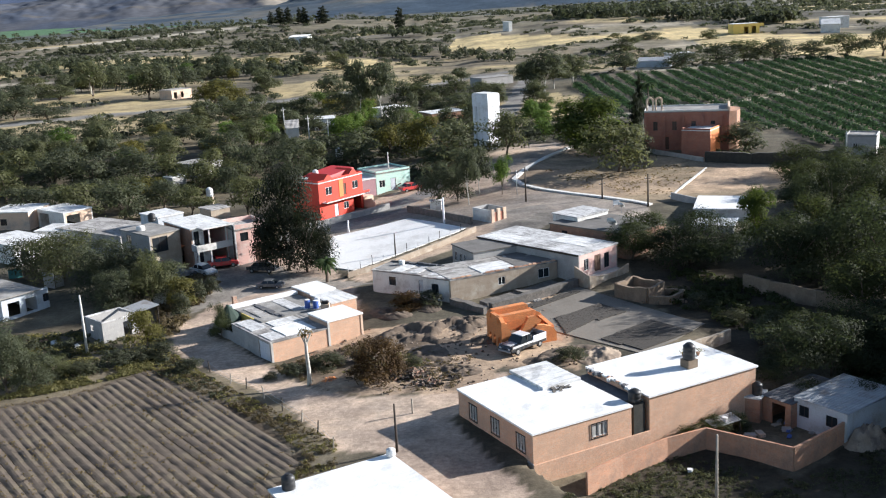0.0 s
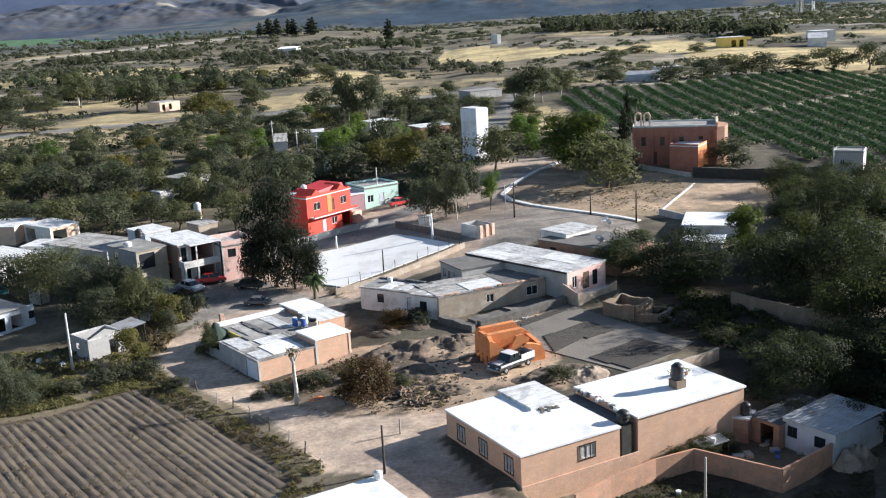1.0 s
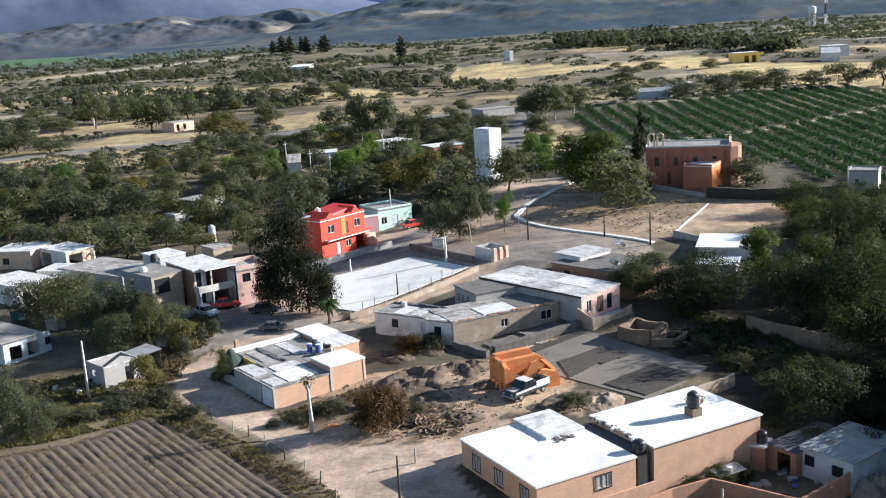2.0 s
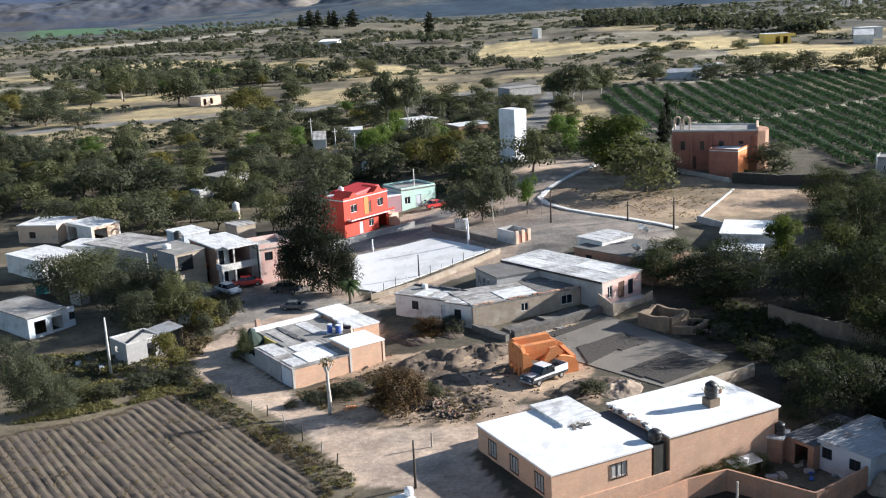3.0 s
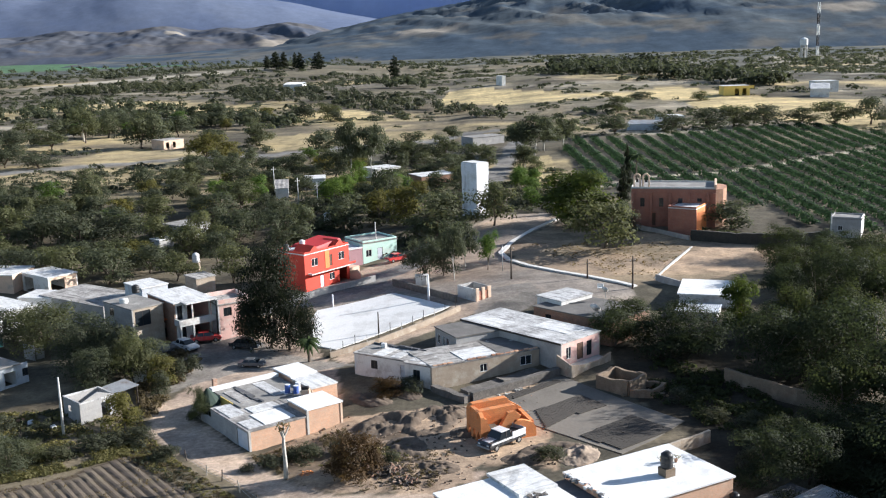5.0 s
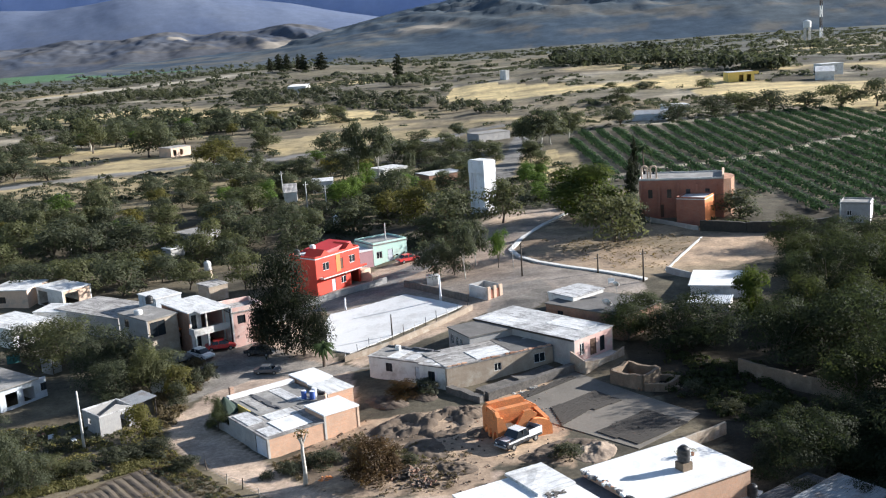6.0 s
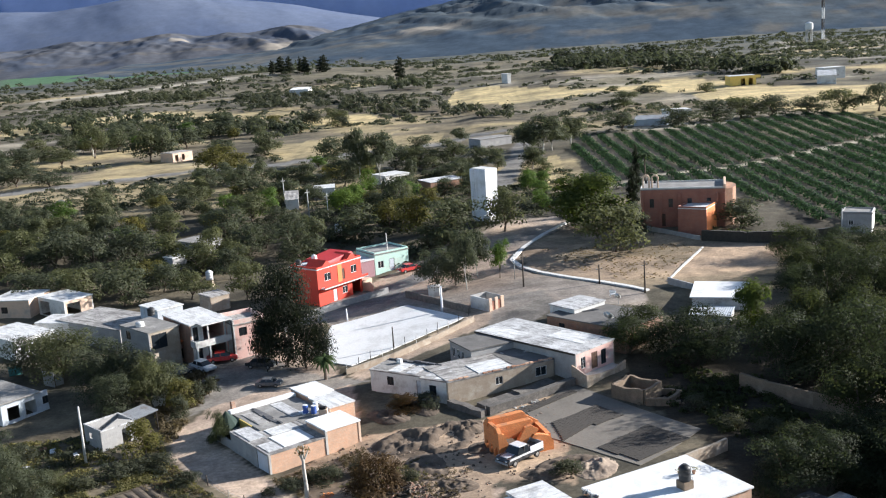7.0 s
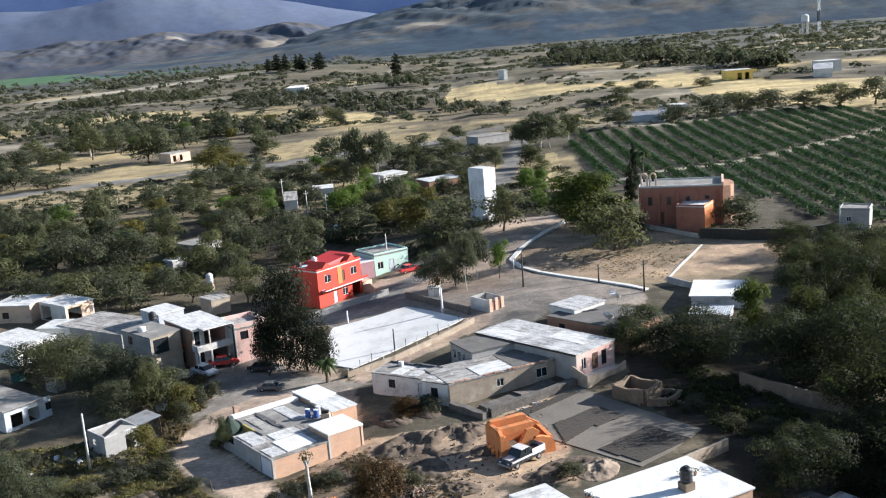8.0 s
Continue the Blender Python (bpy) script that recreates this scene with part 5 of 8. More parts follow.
far_k, far_k_axes = simple_house("house", (-61.63, 214.68, -36.62, 7.56, 6.04), 2.6, "low grey house in the mesquite wood", "plaster_grey", "roof_grey", [(0, 1, 2, 0.1, 2.1, "dark")], seed=111, deep=7.0)
far_l, far_l_axes = simple_house("house", (-60.68, 202.26, -37.96, 2.88, 3.29), 2.6, "small hut with a white roof in the wood", "plaster_grey", "roof_white", (), seed=112, deep=7.0)
far_m, far_m_axes = simple_house("house", (-23.37, 284.38, 38.05, 7.8, 13.56), 2.6, "low pale house among trees", "plaster_white", "roof_white", (), seed=113, deep=7.0)
far_n, far_n_axes = simple_house("house", (-10.45, 264.95, 29.95, 9.85, 7.54), 2.8, "brick house with a white roof among trees", ["brick_orange"] * 4, "roof_white", (), seed=114, deep=7.0)
far_o, far_o_axes = simple_house("house", (2.9, 346.57, 32.89, 12.35, 13.69), 2.8, "grey house at the far end of the road", "plaster_grey", "roof_grey", (), seed=115, deep=7.0)
far_p, far_p_axes = simple_house("house", (-46.01, 171.79, -47.75, 3.86, 3.5), 2.6, "unplastered brick hut in the wood", "adobe", "roof_patchy", (), seed=116, deep=7.0)


# ---- trees and shrubs ----
def leaf_cloud(r, lobes, count, size, droop=0.0, fill=0.55, up=0.35):
    """Many small leaf blades in the shells of lobes (x, y, z, rx, ry, rz), as vertices and faces."""
    weights = np.array([max(l[3] * l[4], l[3] * l[5]) for l in lobes])
    pick = r.choice(len(lobes), count, p=weights / weights.sum())
    lob = np.array(lobes)[pick]
    d = r.normal(size=(count, 3))
    d /= np.linalg.norm(d, axis=1)[:, None]
    d[:, 2] = np.where(d[:, 2] < -0.45, -d[:, 2] * 0.5, d[:, 2])
    rad = fill + (1.08 - fill) * r.random(count) ** 0.6
    knots = 1 + 0.22 * np.sin(d[:, 0] * 7 + pick) * np.sin(d[:, 1] * 6 + 2 * pick) * np.sin(d[:, 2] * 8 + pick * 3)
    p = lob[:, :3] + d * lob[:, 3:6] * (rad * knots)[:, None]
    nrm = d * 1.6 + r.normal(size=(count, 3)) * 0.3 + np.array([0, 0, up])
    nrm /= np.linalg.norm(nrm, axis=1)[:, None]
    a = np.cross(nrm, r.normal(size=(count, 3)))
    a /= np.linalg.norm(a, axis=1)[:, None] + 1e-9
    b = np.cross(nrm, a)
    s = size * r.uniform(0.55, 1.3, count)[:, None]
    a, b = a * s, b * s * r.uniform(0.6, 0.95, (count, 1))
    down = np.array([0, 0, -droop])
    v = np.stack([p - a, p - b * 0.9 + a * 0.1, p + a + down * s, p + b], 1).reshape(-1, 3)
    f = np.arange(count * 4).reshape(-1, 4)
    return v, f


def blades(name, v, f, material):
    me = bpy.data.meshes.new(name)
    me.vertices.add(len(v)), me.loops.add(f.size), me.polygons.add(len(f))
    me.vertices.foreach_set("co", np.asarray(v, float).ravel())
    me.loops.foreach_set("vertex_index", f.ravel().astype(np.int32))
    me.polygons.foreach_set("loop_start", np.arange(0, f.size, 4))
    me.update(calc_edges=True)
    me.materials.append(material)
    return me


def limbs(r, fork, spread, n, thick, bark, lift=0.62):
    """A trunk that forks into n limbs, in a tree one metre tall and one wide."""
    bm = bmesh.new()
    lean = r.uniform(-0.05, 0.05, 2)
    add_tube(bm, [(0, 0, -0.04), (lean[0] * 0.5, lean[1] * 0.5, fork * 0.5), (*lean, fork)], [thick * 1.4, thick, thick * 0.85], 7)
    for i in range(n):
        a = 2 * math.pi * (i + r.uniform(-0.3, 0.3)) / n
        q = spread * r.uniform(0.6, 1.0)
        tip = (lean[0] + q * math.cos(a), lean[1] + q * math.sin(a), lift + r.uniform(-0.08, 0.15))
        mid = (lean[0] + tip[0] * 0.45, lean[1] + tip[1] * 0.45, fork + (tip[2] - fork) * 0.6)
        add_tube(bm, [(*lean, fork * 0.94), mid, tip], [thick * 0.7, thick * 0.45, thick * 0.14], 5)
    me = bpy.data.meshes.new("trunk")
    bm.to_mesh(me)
    bm.free()
    me.materials.append(M[bark])
    me.shade_smooth()
    return me


KINDS = {}


def tree_kind(key, seeds, leaves, bark, count, size, form):
    """Variants of a tree, one metre tall and wide; form: (fork, spread, limbs, thick, lobes, low, high, wide)."""
    fork, spread, n, thick, lobes, low, high, wide = form
    for s in range(seeds):
        r = np.random.RandomState(sum(map(ord, key)) * 7 + s)
        lob = []
        for i in range(lobes):
            a, q = 2 * math.pi * i / lobes + r.uniform(-0.4, 0.4), wide * r.uniform(0.35, 0.75) * 0.5
            z = r.uniform(low + 0.12, high - 0.14)
            w = wide * r.uniform(0.17, 0.28) * (1.25 - 0.5 * (z - low) / (high - low))
            lob.append((q * math.cos(a), q * math.sin(a), z, w, w, (high - low) * r.uniform(0.16, 0.26)))
        lob.append((0, 0, (low + high) / 2, wide * 0.27, wide * 0.27, (high - low) * 0.42))
        lob.append((0.04, -0.03, high - (high - low) * 0.2, wide * 0.22, wide * 0.22, (high - low) * 0.2))
        v, f = leaf_cloud(r, lob, count, size)
        KINDS.setdefault(key, []).append((limbs(r, fork, spread, n, thick, bark), blades("crown", v, f, M[leaves])))


tree_kind("mesquite", 5, "mesquite", "bark", 8200, 0.0148, (0.14, 0.34, 5, 0.022, 14, 0.05, 1.0, 1.06))
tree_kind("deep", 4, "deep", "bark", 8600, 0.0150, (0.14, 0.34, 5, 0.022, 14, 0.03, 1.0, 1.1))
tree_kind("grove", 6, "mesquite", "bark", 2700, 0.026, (0.16, 0.34, 4, 0.024, 12, 0.06, 1.0, 1.06))
tree_kind("cedar", 3, "conifer", "bark", 9500, 0.0145, (0.12, 0.36, 7, 0.022, 20, 0.02, 1.0, 1.0))
tree_kind("round", 2, "dense", "bark", 9000, 0.021, (0.16, 0.3, 5, 0.024, 15, 0.06, 1.0, 1.02))
tree_kind("bright", 2, "bright", "bark", 3200, 0.024, (0.2, 0.3, 5, 0.022, 11, 0.08, 1.0, 1.0))
tree_kind("olive", 2, "olive", "bark", 2600, 0.026, (0.22, 0.3, 5, 0.02, 10, 0.1, 1.0, 1.0))
tree_kind("brown", 2, "brown", "bark", 3800, 0.024, (0.12, 0.3, 5, 0.024, 12, 0.0, 1.0, 1.0))
tree_kind("gum", 3, "mesquite", "bark_pale", 4200, 0.024, (0.3, 0.25, 6, 0.016, 11, 0.2, 1.0, 1.0))
tree_kind("scrub", 4, "scrub", "bark", 1800, 0.032, (0.1, 0.3, 4, 0.015, 10, 0.0, 0.95, 1.05))
tree_kind("dry", 3, "dry", "bark", 700, 0.045, (0.1, 0.3, 5, 0.015, 7, 0.0, 1.0, 1.0))


def column(key, leaves, count, size, taper, seeds=2):
    """A columnar tree: a cypress or a shaggy conifer."""
    for s in range(seeds):
        r = np.random.RandomState(900 + s + len(key))
        lob = []
        for i in range(16):
            z = 0.05 + 0.9 * i / 15
            w = 0.5 * taper(z)
            a = i * 2.4
            lob.append((w * 0.45 * math.cos(a), w * 0.45 * math.sin(a), z, w * 0.75, w * 0.75, 0.08))
        v, f = leaf_cloud(r, lob, count, size, 0.5, 0.4, 0.1)
        KINDS.setdefault(key, []).append((limbs(r, 0.3, 0.1, 3, 0.02, "bark", 0.7), blades("crown", v, f, M[leaves])))


column("cypress", "conifer", 1900, 0.045, lambda z: 1.0 * min(1, z * 5 + 0.45) * (1 - z ** 2.5) ** 0.6 + 0.06)

WORDS = {
    "mesquite": ("mesquite_tree", "spreading dark green mesquite tree with fine leaves", "tree"), "round": ("broadleaf_tree", "dense round dark green shade tree", "tree"),
    "bright": ("broadleaf_tree", "fresh green broadleaf tree with full crown", "tree"), "olive": ("broadleaf_tree", "yellowing olive-green tree with thin crown", "tree"), "brown": ("shrub", "large bush with rusty brown dead leaves", "shrub"),
    "deep": ("mesquite_tree", "leafy mesquite tree coloured very dark for a shady wood", "tree"), "gum": ("gum_tree", "tall gum tree with pale trunk and loose crown", "tree"), "scrub": ("shrub", "grey-green thorny scrub bush on dry ground", "shrub"), "dry": ("shrub", "dry leafless bush of brown twigs", "shrub"),
    "cedar": ("cedar_tree", "broad shaggy very dark evergreen tree beside the court", "tree"),
    "cypress": ("cypress_tree", "slender very dark cypress tree", "tree"),
}
tree_count = 0
STANDING = []


def tree(kind, x, y, h, w, group="trees of the village"):
    """A tree of that kind, height and crown width, with its own turn."""
    global tree_count
    tree_count += 1
    name, label, category = WORDS[kind]
    variants = KINDS["grove" if kind == "mesquite" and y > 175 else kind]
    STANDING.append((x, y, w))
    trunk, crown = variants[tree_count % len(variants)]
    ob = thing(name, x, y, top_of(x, y) - 0.05, label, category, group)
    ob.matrix_basis = pose(x, y, top_of(x, y) - 0.05, 0, 0, (tree_count * 137.5) % 360) @ Matrix.Diagonal((w, w, h, 1))
    for part_name, me in (("trunk", trunk), ("crown", crown)):
        o = new(part_name, me)
        o.parent = ob
    return ob


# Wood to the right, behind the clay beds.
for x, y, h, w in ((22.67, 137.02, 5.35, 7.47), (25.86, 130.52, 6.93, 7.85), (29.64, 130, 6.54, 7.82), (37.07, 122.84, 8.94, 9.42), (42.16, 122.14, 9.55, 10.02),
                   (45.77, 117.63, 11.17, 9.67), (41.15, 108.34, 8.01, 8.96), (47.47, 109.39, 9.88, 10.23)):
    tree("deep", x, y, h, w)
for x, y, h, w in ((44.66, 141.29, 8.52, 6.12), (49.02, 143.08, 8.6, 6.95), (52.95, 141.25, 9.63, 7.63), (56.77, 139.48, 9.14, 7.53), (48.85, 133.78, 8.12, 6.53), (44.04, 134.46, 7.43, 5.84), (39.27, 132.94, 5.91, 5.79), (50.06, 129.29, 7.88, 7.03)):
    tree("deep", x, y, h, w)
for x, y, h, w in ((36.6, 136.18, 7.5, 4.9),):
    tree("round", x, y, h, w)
# Big trees added out of view on the right, to shade compound and wood.
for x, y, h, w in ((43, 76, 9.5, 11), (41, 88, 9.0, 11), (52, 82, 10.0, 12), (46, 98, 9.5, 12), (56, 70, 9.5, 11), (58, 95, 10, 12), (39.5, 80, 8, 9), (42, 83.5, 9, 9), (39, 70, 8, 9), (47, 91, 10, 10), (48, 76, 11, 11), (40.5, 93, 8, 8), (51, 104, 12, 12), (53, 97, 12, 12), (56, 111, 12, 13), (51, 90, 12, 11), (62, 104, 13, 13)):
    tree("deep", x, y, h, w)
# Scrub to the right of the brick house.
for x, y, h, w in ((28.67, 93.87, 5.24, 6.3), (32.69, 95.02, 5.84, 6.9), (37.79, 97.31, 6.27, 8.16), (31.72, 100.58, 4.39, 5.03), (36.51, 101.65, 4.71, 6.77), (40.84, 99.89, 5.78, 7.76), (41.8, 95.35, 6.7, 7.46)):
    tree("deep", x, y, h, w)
for x, y, h, w in ((27.92, 97.79, 2.3, 3.27), (28.41, 102.72, 1.8, 2.28), (24.87, 115.59, 1.99, 3.19), (27.4, 110.32, 1.6, 3.66), (30.96, 107.86, 2.19, 3.58)):
    tree("scrub", x, y, h, w)
# Wood to the left of the forecourt.
for x, y, h, w in ((-57.08, 138.79, 7.15, 10.06), (-48.88, 132.94, 7.63, 9.65), (-62.32, 142.09, 5.7, 7.92), (-40.13, 128.48, 5.57, 6.46)):
    tree("mesquite", x, y, h, w)
for x, y, h, w in ((-40.64, 126.45, 7.3, 5.66), (-44.85, 123.94, 6.12, 5.56), (-46.2, 130.6, 7.0, 7.4)):
    tree("mesquite", x, y, h, w)
tree("olive", -37.31, 126.01, 4.02, 4.93)
for x, y, h, w in ((-43.88, 130.06, 7.33, 7.27),):
    tree("scrub", x, y, h, w)
for x, y, h, w in ((-26.0, 139.6, 14.2, 8.8), (-23.2, 138.4, 9.6, 7.4), (-28.6, 141.4, 8.6, 5.4), (-21.5, 138.8, 5.6, 4.6)):
    tree("cedar", x, y, h, w)
# Trees round the hut, the field's edge and the left foreground.
for x, y, h, w in ((-37.64, 112.59, 4.65, 4.45), (-47.87, 99.47, 7.48, 5.13), (-45.79, 100.78, 4.26, 4.61), (-54.71, 110.21, 5.26, 5.64), (-44.63, 103.86, 2.51, 3.55)):
    tree("olive" if x > -38 else "mesquite", x, y, h, w)
for x, y, h, w in ((-34.8, 108.6, 2.2, 3.4), (-31.4, 104.0, 1.2, 2.2), (-38.91, 106.56, 2.24, 3.63), (-41.81, 104.36, 1.89, 4.16), (-36.91, 108.05, 1.94, 3.06), (-35.63, 127.88, 3.33, 2.86), (-34.29, 129.85, 3, 2.53), (-36.48, 122.86, 3.23, 2.75), (-46.06, 110.93, 1.99, 2.52), (-52.23, 113.47, 2.03, 3.86), (-30.48, 104.68, 1.57, 2.67)):
    tree("scrub", x, y, h, w)
# Trees along the avenue and in the plaza.
for x, y, h, w in ((-6.2, 168.2, 7.6, 7.2), (-3.0, 170.6, 6.6, 5.6)):
    tree("mesquite", x, y, h, w)
for x, y, h, w in ((0.54, 174.34, 8.4, 4.6), (-1.2, 166.4, 8.8, 4.2), (-2.6, 180.5, 7.4, 5.4)):
    tree("gum", x, y, h, w)
for x, y, h, w in ((4.23, 171.24, 6.46, 3.53),):
    tree("bright", x, y, h, w)
for x, y, h, w in ((21.78, 203.13, 10.35, 14.73),):
    tree("round", x, y, h, w)
for x, y, h, w in ((24.79, 182.77, 8.69, 11.33), (29.12, 190.56, 6.75, 5.63), (48.17, 190.35, 5.47, 9.67), (6.12, 205.07, 9.16, 8.84)):
    tree("mesquite", x, y, h, w)
for x, y, h, w in ((13.4, 246.69, 5.99, 3.96), (14.63, 225.38, 4.52, 5.07), (17.07, 258.3, 4.17, 4.96), (-26.12, 267.12, 7.23, 4.88), (-29.73, 238.88, 6.91, 8.51), (-47.99, 244.77, 7.09, 7.41), (-47.7, 328.48, 4.42, 7.03)):
    tree("bright", x, y, h, w)
for x, y, h, w in ((13.2, 254.0, 5.2, 5.0), (15.6, 243.0, 4.0, 5.4), (16.4, 290.0, 6.4, 6.6), (18.6, 281.0, 4.2, 6.0)):
    tree("bright" if y < 260 else "mesquite", x, y, h, w)
for x, y, h, w in ((21.05, 317.73, 12.62, 13.5), (24.6, 326.0, 9.6, 11.0), (16.2, 322.0, 9.0, 8.5), (31.26, 336.81, 8.9, 10.7), (-30.51, 286.24, 16.58, 8.29), (-24.44, 283.71, 14.46, 9.13), (17.11, 339.8, 8.46, 7.21), (-3.95, 368.87, 5.88, 7.05), (16.84, 289.37, 5.88, 6.16)):
    tree("gum", x, y, h, w)
for x, y, h, w in ((36.58, 236.47, 10.8, 2), (33.16, 218.79, 8.6, 2.57), (-180.04, 480.24, 10.1, 3.58)):
    tree("cypress", x, y, h, w)
for x, y, h, w in ((-12.19, 218.35, 8.36, 9.2), (-18.05, 225.72, 6.42, 8.04), (-9.41, 242.07, 5.26, 5.73)):
    tree("olive", x, y, h, w)
for x, y, h, w in ((-34.49, 204.66, 7.93, 9.58), (-24.78, 217.11, 7.16, 10.82), (-3.54, 201.21, 9.04, 11.75), (-8.68, 202.97, 5.04, 6.59), (-18.16, 266.6, 5.34, 8.58), (2.25, 297.23, 6.68, 8.56), (-6.07, 317.06, 7.96, 10.14), (-15.47, 318.23, 6.48, 11.89), (-23.06, 316.98, 7.65, 10.16), (-44.79, 340.5, 9.12, 12.74),
                   (-45.86, 287.48, 7.31, 8.65), (-50.8, 284.47, 6.17, 7.65), (-35.05, 288.14, 7.47, 9.28), (-6.69, 254.68, 5.52, 6.83), (6.94, 294.2, 5.98, 6.27), (-0.91, 254.86, 6.19, 4.91), (-39.05, 261.51, 4.56, 5.63), (-50.8, 238.86, 7.2, 10.34), (-53.8, 225.89, 6.85, 9.81), (-42.98, 214.17, 5.34, 8.15), (-17.15, 355.65, 5.69, 9.47), (-35.75, 200.01, 5.01, 4.36)):
    tree("mesquite", x, y, h, w)
# The wood on the left, towards the highway.
for x, y, h, w in ((-92.63, 211.63, 9.3, 12.7), (-83.13, 205.06, 9.58, 12.32), (-75.44, 205.82, 8.48, 12.34), (-69.25, 211.66, 8.1, 12.65), (-60.5, 205.11, 7.87, 10.04), (-51.6, 196.24, 8.08, 9.62), (-45.41, 192.54, 7.41, 8.39), (-38.97, 176.5, 7.81, 7.71), (-78.95, 183.27, 6.65, 11.08), (-70.04, 181.25, 7.57, 10.94), (-60.56, 176.81, 7.87, 10.67), (-56.09, 185.29, 6.67, 9.12),
                   (-49.32, 178.88, 5.96, 7.83), (-90.1, 197.33, 7.66, 9.73), (-52.18, 208.13, 7.95, 9.03), (-45.05, 206.64, 8.45, 8.96), (-84.87, 237.43, 9.64, 8.99), (-83.86, 273.89, 7.35, 8.84)):
    tree("mesquite", x, y, h * 0.86, w * 0.84)
for x, y, h, w in ((-145.4, 405.31, 13.25, 12.98), (-116.35, 381.12, 13.06, 16.26), (-72.77, 378.17, 7.96, 10.04), (-143, 424.79, 10.07, 11.32), (-89.82, 377.31, 5.98, 12.05), (-113, 419.44, 8.82, 13.38), (-17.5, 232.63, 9.95, 7.48)):
    tree("mesquite", x, y, h, w)
for x, y, h, w in ((62.9, 440.56, 6.9, 11.58), (69.91, 362.72, 6.66, 11.46), (85.33, 372.2, 7.78, 13.7), (94.16, 376.51, 7.86, 11.86), (105.67, 379.18, 7.9, 15.91), (118.95, 380.75, 5.95, 11.97), (128.48, 373.98, 8.74, 15.66), (141.63, 375.55, 9.73, 13.74), (103.5, 473.98, 4.92, 8.93), (66.32, 501.08, 2.87, 7.36), (79.9, 488.2, 3.81, 12.79), (50.04, 356.74, 7.51, 11.3)):
    tree("mesquite", x, y, h, w)
for x, y, h, w in ((-181.91, 984.36, 11.27, 7.27), (-172, 975.43, 15.22, 10.28), (-163.69, 969.05, 15.11, 8.17), (-147.2, 958.35, 14.94, 8.08), (-131.19, 960.21, 14.96, 12.13), (-56.3, 855, 17.75, 9), (-154.21, 974.3, 14.18, 5.13)):
    tree("cypress", x, y, h, w, "far pines")
for x, y, h, w in ((-29.64, 114.71, 4.31, 2.32),):
    tree("deep", x, y, h, w)
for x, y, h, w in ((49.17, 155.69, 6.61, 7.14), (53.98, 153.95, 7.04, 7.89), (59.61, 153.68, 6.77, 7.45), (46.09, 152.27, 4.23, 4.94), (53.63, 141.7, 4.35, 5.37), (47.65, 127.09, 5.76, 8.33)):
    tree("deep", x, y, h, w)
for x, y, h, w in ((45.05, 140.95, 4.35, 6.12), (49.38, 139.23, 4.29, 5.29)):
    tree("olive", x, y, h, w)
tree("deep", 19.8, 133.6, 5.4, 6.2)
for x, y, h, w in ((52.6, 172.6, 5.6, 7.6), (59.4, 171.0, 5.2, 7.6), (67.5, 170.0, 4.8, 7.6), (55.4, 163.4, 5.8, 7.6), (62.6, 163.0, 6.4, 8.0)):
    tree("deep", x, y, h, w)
# Trees either side of the highway.
for x, y, h, w in ((-164.53, 382.97, 7.88, 14.46), (-149.4, 381.87, 7.02, 12.34), (-144.77, 331.49, 6.69, 12.56), (-131.7, 326.08, 5.69, 12.34), (-97.34, 270.88, 6.54, 8.81), (-73.45, 375.43, 8.84, 10.04), (-113.04, 385.87, 11.8, 14.49), (-168.22, 457.5, 10.54, 12.27), (-154.69, 465.72, 6.98, 14.96), (-76.4, 287.74, 3.92, 7.76), (-63, 287.38, 6.86, 12.38)):
    tree("mesquite", x, y, h, w, "trees along the highway")
for x, y, h, w in ((-79.52, 327.75, 10.07, 14.8), (-74.75, 334.49, 6.67, 10.77)):
    tree("olive", x, y, h, w, "trees along the highway")
# The brick yard's bush and the dead tree stump beside it.
for x, y, h, w in ((-10.31, 98.01, 4.09, 4.88), (-8.62, 99.43, 2.84, 2.81), (-11.99, 99.11, 2.55, 2.8), (-8.78, 120.41, 2.1, 4.02)):
    tree("brown", x, y, h, w)
for x, y, h, w in ((-19.2, 101.53, 1.52, 2.88), (-15.32, 103.01, 1.84, 3.49), (-17.03, 102.65, 1.84, 2.32), (-21.38, 100.8, 1.03, 1.72), (-12.46, 103.83, 1.54, 2.34), (-6.99, 100.65, 1.2, 2.27), (-6.03, 121.01, 2.1, 3.36), (-9.05, 120.73, 1.75, 2.69), (8.81, 100.17, 1.78, 3.37)):
    tree("scrub", x, y, h, w)


# The wood between the village and the highway: trees a few metres apart, with small clearings.
def wood_fill(outline, tries, space, low, high, group, seed, clear=0.36):
    r = random.Random(seed)
    xs, ys = [p[0] for p in outline], [p[1] for p in outline]
    for _ in range(tries):
        x, y = r.uniform(min(xs), max(xs)), r.uniform(min(ys), max(ys))
        h, kind = r.uniform(low, high), r.choice(["mesquite"] * 9 + ["olive", "bright", "scrub", "gum"])
        w = h * r.uniform(1.05, 1.5) if kind != "gum" else h * 0.8
        at = np.array([x]), np.array([y])
        if not inside(*at, outline)[0] or fractal(*at, 26, seed)[0] < clear or off_line(*at, BACK_ROAD)[0] < 5:
            continue
        if any(math.hypot(x - a, y - b) < space * (w + c) / 2 for a, b, c in STANDING) or any(math.hypot(x - a, y - b) < w / 2 + c * 0.8 or off_line(*at, [(a, b), (a * 0.9, b * 0.9)])[0] < w / 2 + c * 0.35 for a, b, c in PLOTS):
            continue
        tree(kind, x, y, h, w, group)


